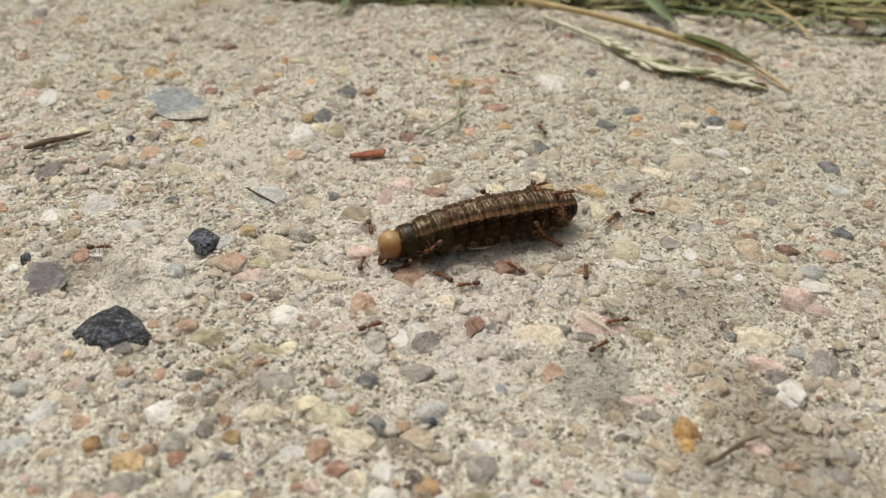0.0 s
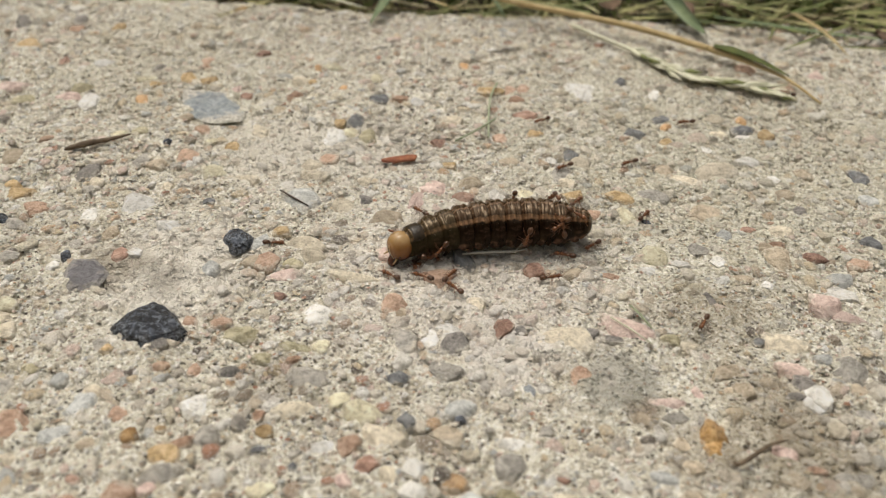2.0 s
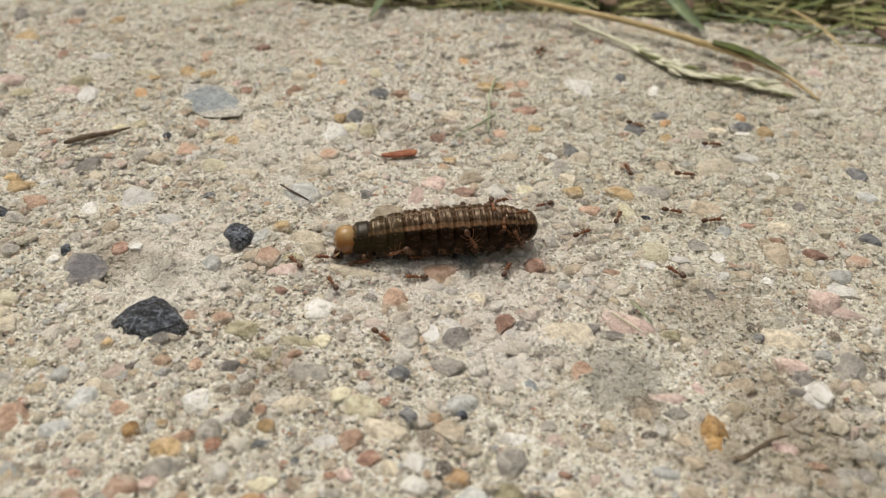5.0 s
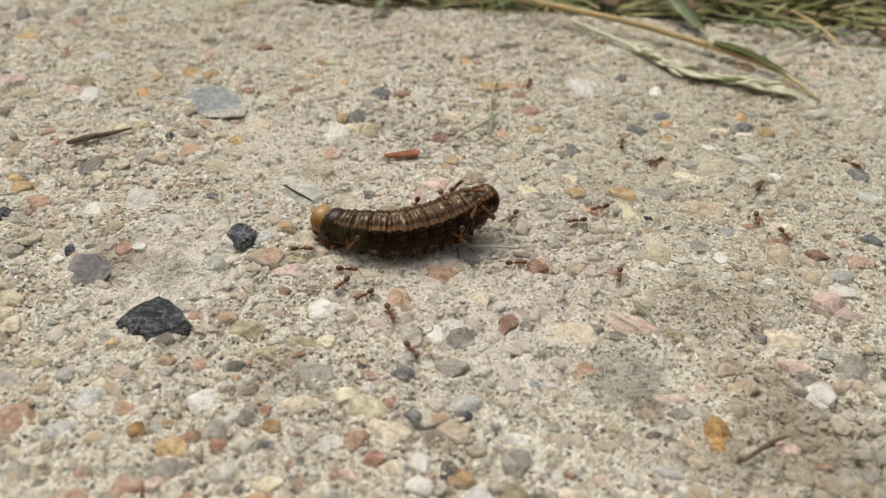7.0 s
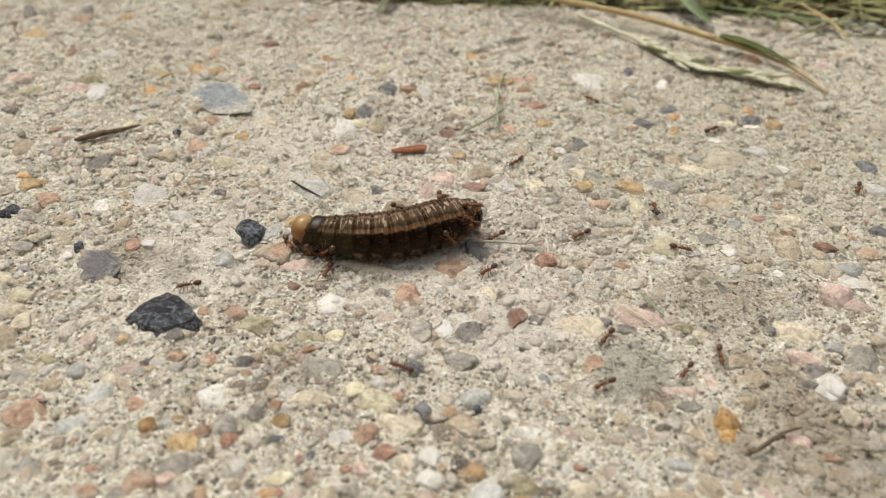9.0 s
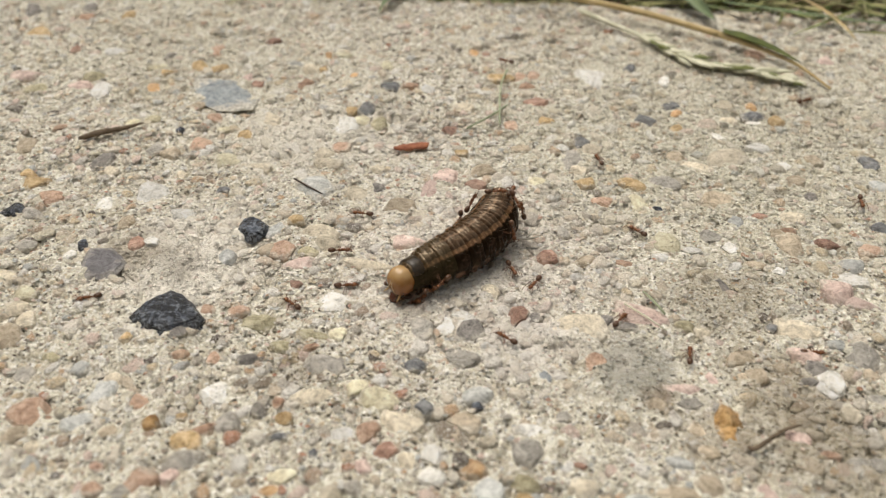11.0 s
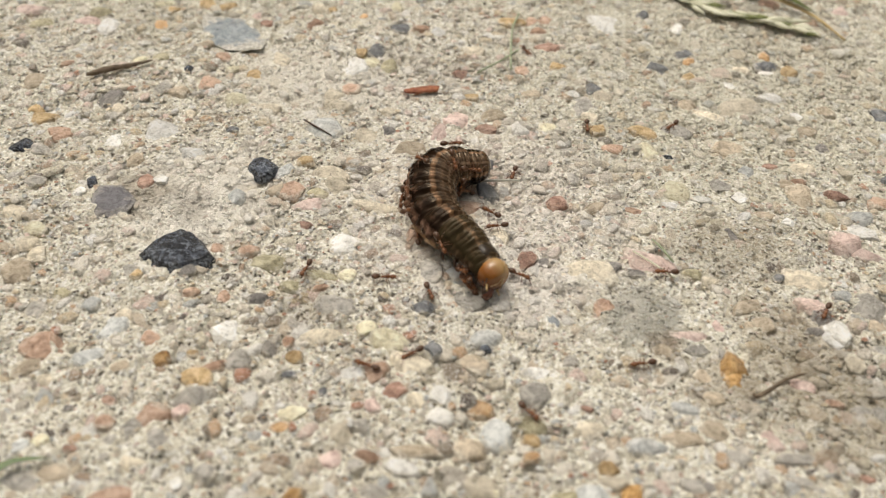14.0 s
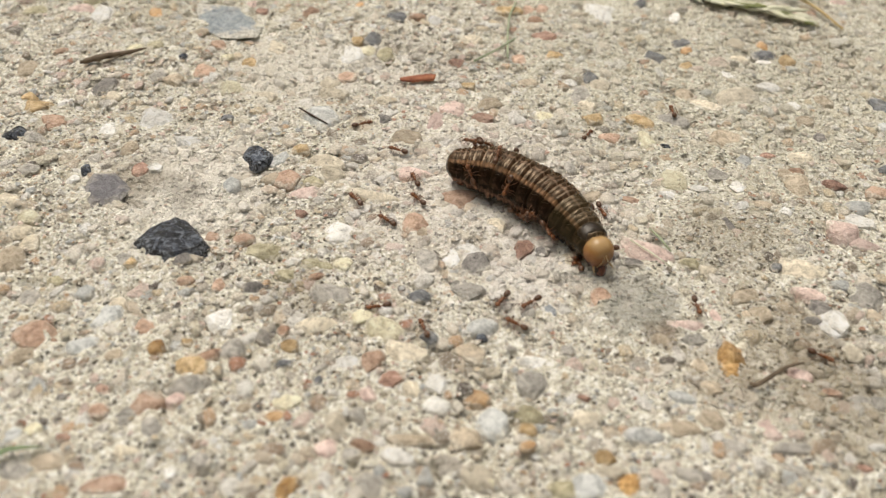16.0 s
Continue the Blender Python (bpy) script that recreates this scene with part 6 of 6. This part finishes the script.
bend(13.8, -26, (-2.7, -29.9, 3.3), (-5.3, -23.5, 3.8), (-9.9, -14.8, 4.1), (-11.5, -4.0, 4.1), (-7.0, 0.1, 3.6))
bend(13.9, -33, (-1.4, -29.8, 3.3), (-5.3, -23.3, 3.8), (-11.8, -14.5, 4.1), (-11.7, -3.2, 4.1), (-4.9, 0.9, 3.6))
bend(14, -43, (-0.4, -29.7, 3.3), (-4.6, -23.5, 3.8), (-11.1, -15.5, 4.1), (-11.4, -3.7, 4.1), (-3.3, 0.7, 3.6))
bend(14.1, -62, (0.4, -29.1, 3.3), (-4.2, -24.8, 3.8), (-11.2, -16.2, 4.1), (-11.1, -3.9, 4.1), (-1.6, -0.8, 3.6))
bend(14.2, -88, (2.0, -29.8, 3.3), (-3.4, -23.7, 3.8), (-10.3, -17.1, 4.1), (-10.7, -5.3, 4.1), (-0.3, -2.1, 3.6))
bend(14.3, -115, (7.5, -30.3, 3.3), (-0.5, -24.9, 3.8), (-9.0, -17.3, 4.1), (-9.2, -6.3, 4.1), (1.3, -4.3, 3.6))
bend(14.4, -125, (7.8, -30.5, 3.3), (-0.5, -24.0, 3.8), (-8.6, -17.5, 4.1), (-7.8, -6.2, 4.1), (2.7, -6.3, 3.6))
bend(14.5, -136, (7.8, -30.1, 3.3), (0.1, -23.5, 3.8), (-8.0, -17.7, 4.1), (-8.0, -6.8, 4.1), (1.8, -2.0, 3.6))
bend(14.6, -165, (8.1, -30.2, 3.3), (2.1, -23.0, 3.8), (-4.6, -16.3, 4.1), (-6.7, -6.9, 4.1), (-1.1, 3.6, 3.6))
bend(14.7, -190, (7.8, -32.5, 3.3), (3.1, -24.8, 3.8), (-3.6, -17.0, 4.1), (-4.6, -6.1, 4.1), (-1.2, 5.1, 3.6))
bend(14.8, -200, (7.6, -33.3, 3.3), (3.2, -25.0, 3.8), (-2.7, -15.8, 4.1), (-4.2, -4.9, 4.1), (-3.3, 6.0, 3.6))
bend(14.9, -208, (6.3, -33.1, 3.3), (2.8, -25.2, 3.8), (-1.4, -15.8, 4.1), (-6.0, -5.2, 4.1), (-11.5, 3.9, 3.6))
bend(15, -220, (4.1, -33.5, 3.3), (1.5, -25.5, 3.8), (-2.0, -14.8, 4.1), (-7.3, -7.0, 4.1), (-15.5, -5.5, 3.6))
bend(15.1, -246, (4.5, -33.0, 3.3), (2.6, -24.9, 3.8), (-1.4, -14.2, 4.1), (-6.7, -6.7, 4.1), (-14.9, -6.5, 3.6))
bend(15.2, -292, (2.5, -32.7, 3.3), (2.3, -25.1, 3.8), (1.4, -14.1, 4.1), (-3.5, -5.7, 4.1), (-12.7, -7.7, 3.6))
bend(15.3, -335, (-0.2, -28.9, 3.3), (3.7, -22.6, 3.8), (5.4, -12.5, 4.1), (-1.0, -4.4, 4.1), (-11.0, -10.2, 3.6))
bend(15.4, -346, (0.5, -26.3, 3.3), (5.3, -20.3, 3.8), (6.7, -11.3, 4.1), (0.2, -4.6, 4.1), (-9.7, -9.8, 3.6))
bend(15.5, -355, (4.8, -24.8, 3.3), (7.7, -18.1, 3.8), (7.5, -8.3, 4.1), (0.0, -4.4, 4.1), (-9.5, -9.9, 3.6))
bend(15.6, -358, (11.5, -25.9, 3.3), (12.1, -19.0, 3.8), (9.0, -10.4, 4.1), (1.3, -5.3, 4.1), (-8.3, -9.0, 3.6))
bend(15.8, -360, (17.7, -24.6, 3.3), (14.8, -18.7, 3.8), (9.5, -10.3, 4.1), (1.0, -6.2, 4.1), (-7.9, -7.3, 3.6))
bend(16, -360, (18.3, -25.1, 3.3), (15.0, -18.5, 3.8), (9.4, -11.5, 4.1), (0.8, -5.4, 4.1), (-7.1, -3.0, 3.6))


def move_caterpillar():
    lines = [(t, body_line(t)) for t in TIMES]
    rows = {ob: [] for ob in (CATERPILLAR, CAT_HEAD, *CAT_SEGMENTS)}
    for t, (line, run, roll) in lines:
        middle = body_frame(line, run, 0, 0.5).translation.copy()
        middle.z = 0
        home = Matrix.Translation(middle)
        rows[CATERPILLAR].append((t, in_metres(home)))
        inv = home.inverted()
        head = body_frame(line, run, roll, 0.0) @ pose(0, 0, 0, 2, 0, 0)
        rows[CAT_HEAD].append((t, in_metres(inv @ head)))
        for k, seg in enumerate(CAT_SEGMENTS):
            u = 0.088 + 0.885 * k / (N_SEG - 1)
            rows[seg].append((t, in_metres(inv @ body_frame(line, run, roll, u))))
    for ob, r in rows.items():
        walk(ob, r)
    return lines


def forage(*stops):
    """A free ant's way over the slab: seconds, x and y in millimetres."""
    FREE_ANTS.append((next_ant(), stops))


def cling(u, around, heading, drift=0.0, out=0.0):
    """An ant that holds on to the caterpillar: part of its length, degrees round it, heading."""
    CLING_ANTS.append((next_ant(), u, around, heading, drift, out))


forage((0, -64.5, -4.1), (3, -27.8, 0.1), (4, -24.0, -15.1), (6.5, -28.3, -8.8), (7, -24.6, -13.7), (8, -43.7, -15.3), (12.5, -71.5, -28.6), (13.5, -13.0, -47.5), (14, -19.4, -49.3), (14.5, -29.3, -37.4), (15.5, -7.1, -32.4), (16, -18.2, -38.0))
forage((1, -6.9, -21.5), (1.5, 3.3, -17.5), (2, -3.0, -12.3), (2.5, -4.6, -11.1), (3.5, -9.9, -16.0), (4, -16.4, -24.4), (7.5, -9.6, -32.0), (8.5, -9.1, -38.1), (12, -44.0, -15.0), (12.5, -41.7, -17.6), (13, -34.3, -29.4), (13.5, -21.7, -27.3), (14, -18.9, -29.2), (14.5, -17.2, -27.0), (15, -15.7, -23.7), (15.5, -20.2, -16.6), (16, -25.3, -11.3))
forage((0, -14.5, 6.3), (1.5, -13.8, -9.1), (2.5, -18.1, -8.0), (3.5, -28.9, -11.0), (6.5, -35.6, -3.3), (7, -33.4, -4.2), (7.5, -32.2, -2.5), (8, -33.8, -6.1), (8.5, -37.7, -1.1), (9, -37.8, -3.3), (11.5, -27.1, -5.8), (12, -37.3, 4.0), (12.5, -21.7, -14.7), (13, -20.3, -4.1), (13.5, -13.1, -23.5), (14, -13.9, -18.3), (14.5, -24.7, -4.8), (15.5, -12.8, -11.8), (16, -14.8, -4.6))
forage((0.5, 32.2, -22.6), (1.5, 43.1, -14.7), (3, 35.6, -26.3), (4, 42.6, -13.8), (6.5, 28.8, -2.5), (9, 19.8, -37.8), (11.5, -0.9, -23.3), (12, -8.6, -6.7), (12.5, -12.3, -7.8), (13, -1.7, -10.9), (13.5, -8.7, -30.4), (14, -10.9, -32.0), (14.5, 7.7, -34.1), (15, 17.1, -29.3), (16, 6.9, -35.7))
forage((0, 0.2, -8.2), (0.5, -5.2, -5.6), (1, -7.7, -7.2), (2, -9.0, -8.9), (2.5, -10.7, -6.5), (3, -6.0, -6.7), (3.5, -7.7, -6.8), (4, -5.8, -9.6), (6.5, -18.4, -12.2), (7, -20.1, -16.8), (7.5, -17.4, -9.2), (8, -5.6, -8.2), (8.5, -2.5, -0.3), (11.5, -28.7, 7.0), (12, -25.2, 6.8), (12.5, -23.3, 14.9), (13.5, -31.1, -17.5), (14.5, -34.4, -32.2), (15, -44.5, -14.8), (15.5, -48.0, 3.4), (16, -27.2, 13.5))
forage((0.5, 5.5, 0.5), (2, -10.9, 11.5), (3, -10.5, 12.8), (3.5, -2.0, -0.1), (4, -7.2, -3.7), (6.5, -13.5, -7.6), (7, -15.1, -20.8), (7.5, -10.8, -12.8), (8, -2.4, -10.5), (8.5, 6.2, -0.5), (9, 0.8, -9.6), (11.5, -21.0, -21.6), (12, -38.3, -30.5), (12.5, -16.4, -26.2), (13, -33.0, -33.5), (13.5, -11.7, -41.3), (14.5, 19.2, -68.8))
forage((0, 76.9, 69.3), (1.5, 91.2, 63.5), (3.5, 21.4, 91.8), (7.5, 10.9, 62.1), (9, 6.8, 29.6), (11.5, -21.9, 32.3), (12, -13.9, 8.6), (12.5, 16.8, 12.6), (13.5, 8.4, -18.4), (14, 0.3, -13.7), (14.5, 6.4, -25.9), (15, 9.1, -22.1), (15.5, -0.6, -20.2), (16, -13.8, -10.1))
forage((0, 4.9, -10.9), (1, -6.4, -12.1), (1.5, -5.1, -10.9), (2, -4.2, -8.6), (2.5, -2.3, -5.0), (3.5, 1.3, -8.6), (4, 5.2, -8.7), (7, 7.7, -4.3), (8, 9.9, -5.3), (8.5, 19.7, 3.3), (9, 19.2, 3.9), (11.5, 8.3, -15.8), (12, 20.5, -3.7), (12.5, 37.2, 8.1), (13, 43.6, 18.6), (14, 37.1, 23.7), (15, 39.7, 15.7), (16, 37.7, 24.2))
forage((1, 23.0, -20.8), (1.5, 7.3, -22.5), (2, 14.7, -7.7), (2.5, 19.6, -14.8), (3, 15.9, -2.7), (3.5, 22.4, 0.6), (6.5, 31.8, 18.8), (7.5, 19.8, 10.3), (9, 38.0, -0.0), (11.5, 28.1, 7.2), (12, 31.8, 19.2), (12.5, 29.7, 23.4), (14, 3.4, 4.1), (14.5, 9.1, 0.4), (15, 3.7, -10.0), (15.5, 14.1, 7.0))
forage((0, 21.8, 44.0), (1, 19.0, 53.2), (2, 15.3, 51.4), (2.5, 11.0, 47.6), (7, 83.7, 37.7), (9, 79.4, 24.0), (12.5, 74.9, 8.4), (14.5, 51.5, -41.1), (16, 53.0, -42.9))
forage((0, 40.4, 13.1), (0.5, 34.6, 14.1), (1, 34.8, 11.6), (2, 34.7, 14.0), (2.5, 35.1, 12.0), (3.5, 37.8, 9.4), (7, 57.3, 13.7), (9, 33.6, -34.0), (12, 36.5, -24.8), (12.5, 52.0, -14.1), (14, 30.3, -23.2), (14.5, 24.1, -22.0), (15, 20.8, -18.8), (16, -18.9, 4.5))
forage((1, 26.5, -3.8), (1.5, 26.3, 2.3), (2, 23.5, 3.5), (2.5, 25.1, 1.7), (3, 26.6, 7.4), (3.5, 18.9, 4.8), (4, 18.5, 3.0), (6.5, 24.5, 10.1), (7.5, 16.3, 9.0), (8.5, 27.3, -12.6), (9, 21.4, -25.9), (12, 26.3, -20.4), (12.5, 30.6, -29.0), (13, 15.8, -42.2), (13.5, -8.6, -47.2), (14, -12.6, -45.7), (14.5, -3.6, -59.9), (15.5, -8.1, -48.4))
forage((0, 39.5, 19.0), (1.5, 55.5, 44.9), (2.5, 15.3, 21.7), (7, 61.7, 8.3), (9, 40.1, -29.3), (12.5, 63.6, -26.8), (14, 24.1, -44.9), (14.5, 28.0, -40.7), (15, 18.7, -45.9), (16, 4.5, -40.5))
forage((1.5, 58.8, 66.6), (2, 49.6, 53.8), (3, 22.5, 61.0), (6.5, 50.0, 39.7), (7, 39.6, 34.9), (7.5, 38.7, 26.5), (8, 33.9, 14.3), (9, 34.7, 12.4), (12, 22.0, 40.1), (12.5, 37.1, 50.9), (13, 37.7, 42.9), (14, 18.9, 21.7), (15, 29.2, -15.6))
forage((0, 15.0, 71.1), (0.5, 31.1, 61.9), (1.5, 28.4, 39.0), (2, 19.5, 31.2), (3, 26.4, 32.7), (7, 60.5, 25.9), (7.5, 47.0, 32.9), (8.5, 47.1, 42.1), (12.5, 93.4, 68.9))
forage((0, 33.8, 10.8), (0.5, 29.2, 6.9), (2, 21.1, 18.1), (3, 31.3, 14.6), (3.5, 33.5, 20.7), (7, 32.4, 40.3), (8, 34.3, 50.3), (12.5, -6.2, 78.4), (14.5, 11.7, 40.8), (15.5, 17.5, 7.3))
forage((0, 21.3, 2.7), (1, 20.0, 3.8), (1.5, 22.5, 3.3), (2, 17.8, -0.5), (2.5, 21.1, 7.9), (3, 19.6, 12.6), (4, 17.7, 17.6), (7, 7.2, 10.1), (7.5, 4.3, 3.2), (8, 1.8, -1.6), (8.5, 7.4, 4.2), (9, 2.4, 2.3), (11.5, 5.2, -12.0), (12, 3.2, -11.7), (12.5, 0.2, -23.5), (13, 10.4, -26.8), (13.5, 1.8, -25.1), (14.5, 8.8, -27.8), (15, 10.9, -27.8), (15.5, 9.2, -26.7), (16, 2.2, -34.8))
forage((0.5, -15.2, -2.0), (2, -15.6, 6.2), (3, -21.9, 1.1), (4, -23.2, -5.0), (6.5, -32.8, -7.4), (7, -24.2, -8.6), (7.5, -24.9, -8.9), (8.5, -27.2, -5.7), (9, -29.1, -11.3), (11.5, -23.8, -14.8), (12, -9.8, -3.3), (12.5, 3.7, -0.3), (13, 1.3, -0.2), (13.5, 1.7, -17.5), (14, -0.8, -9.7), (15, -5.2, -25.7), (15.5, -4.3, -29.4), (16, -18.9, -16.9))
cling(0.80, 8, 80, 0.05)
cling(0.93, -25, 160, 0.02)
cling(0.70, -82, 100, 0.07)
cling(0.90, -75, 300, 0.03)
cling(0.22, -95, 40, 0.05)
cling(0.64, 72, 250, 0.06)
cling(0.10, 150, 60, 0.03)
cling(0.30, 105, 330, 0.05)
cling(0.86, -50, 60, 0.04)
cling(0.85, 62, 140, 0.03)
cling(0.05, 185, 20, 0.02, 0.4)
cling(0.03, 215, 200, 0.02, 0.6)
cling(0.08, 235, 110, 0.03, 0.2)
cling(0.15, 200, 280, 0.04, 0.2)
cling(0.04, 165, 100, 0.02, 0.5)
cling(0.06, 205, 320, 0.02, 0.7)
cling(0.03, 140, 220, 0.01, 0.3)
cling(0.42, 112, 60, 0.04)
cling(0.50, 108, 210, 0.04)
cling(0.57, 118, 320, 0.04)


def gait(ant, phase, pace):
    """Swing the six legs by turns."""
    legs = [c for c in ant.children if c.name.split(".")[0] == "leg"]
    for k, leg in enumerate(legs):
        home = leg.location.copy()
        swing = 1 if k in (0, 3, 4) else -1
        rows = []
        for i in range(0, 161, 2):
            t = i * 0.1
            a = math.sin(phase + t * pace) * 17 * swing
            rows.append((t, Matrix.Translation(home) @ pose(0, 0, 0, 0, 0, a)))
        walk(leg, rows)


def move_free_ant(ant, stops, n):
    keys = [(t, np.array((x, y), float)) for t, x, y in stops]
    if keys[0][0] > 0:
        keys.insert(0, (0.0, keys[0][1] + (keys[0][1] - keys[1][1]) * 0.5))
    if keys[-1][0] < 16:
        keys.append((16.0, keys[-1][1] + (keys[-1][1] - keys[-2][1]) * 0.5))
    at = [glide(keys, t) for t in TIMES]
    rows, head = [], None
    for k, t in enumerate(TIMES):
        d = at[min(k + 2, 160)] - at[max(k - 2, 0)]
        want = math.degrees(math.atan2(-d[0], d[1])) if np.hypot(*d) > 0.25 else (head if head is not None else 47.0 * n)
        if head is None:
            head = want
        turn = (want - head + 180) % 360 - 180
        head += max(-38, min(38, turn))
        wob = 9 * math.sin(t * 5 + n)
        x, y = at[k]
        z = float(surface(np.array([x * MM]), np.array([y * MM]))[0]) + 0.00025 if y < 112 else 0.0002
        rows.append((t, pose(x * MM, y * MM, z, 0, 0, head + wob)))
    walk(ant, rows)


def move_cling_ant(ant, u, around, heading, drift, out_, lines, n):
    rows = []
    for t, (line, run, roll) in lines:
        uu = min(max(u + drift * math.sin(t * 0.7 + n), 0.02), 0.99)
        r = float(np.interp(uu, np.linspace(0.088, 0.988, N_SEG), RADII))
        a = around + 10 * math.sin(t * 0.9 + 2 * n)
        m = body_frame(line, run, roll, uu) @ pose(0, 0, 0, 0, a, 0) @ pose(0, 0, r + 0.05 + out_, 0, 0, heading + 25 * math.sin(t * 1.3 + n))
        rows.append((t, in_metres(m)))
    walk(ant, rows)


def move_straw():
    """Seconds, place in millimetres, heading and rise in degrees."""
    stops = ((0, 3.4, -0.9, 0.8, 9, 0), (2.3, 3.4, -0.9, 0.8, 9, 0), (2.5, 6.8, -0.6, 3.9, 18, 21), (2.6, 4.9, -0.4, 5.3, 11, 7), (2.7, 4.6, -1.0, 4.7, 9, 4),
             (2.9, 6.9, -1.1, 2.4, 15, 10), (3.2, 7.4, -0.8, 1.3, 15, 3), (3.6, 5.0, 0.5, 0.8, 6, 0), (9.2, 3.0, -0.9, 0.8, 0, 0), (12.0, 2.6, 0.2, 0.8, 4, 0), (13.6, 0.4, 0.6, 0.8, 8, 0), (15.0, -1.0, -1.7, 0.8, 9, 0), (16, -1.0, -1.7, 0.8, 9, 0))
    walk(DRAGGED_STRAW, [(t, pose(x * MM, y * MM, z * MM, 0, -rise, heading)) for t, x, y, z, heading, rise in stops])


def motions():
    lines = move_caterpillar()
    move_straw()
    for n, (ant, stops) in enumerate(FREE_ANTS):
        move_free_ant(ant, stops, n)
        gait(ant, n * 1.7, 21 + n % 5)
    for n, (ant, u, around, heading, drift, out_) in enumerate(CLING_ANTS):
        move_cling_ant(ant, u, around, heading, drift, out_, lines, n)
        gait(ant, n * 2.3, 6 + n % 3)


motions()
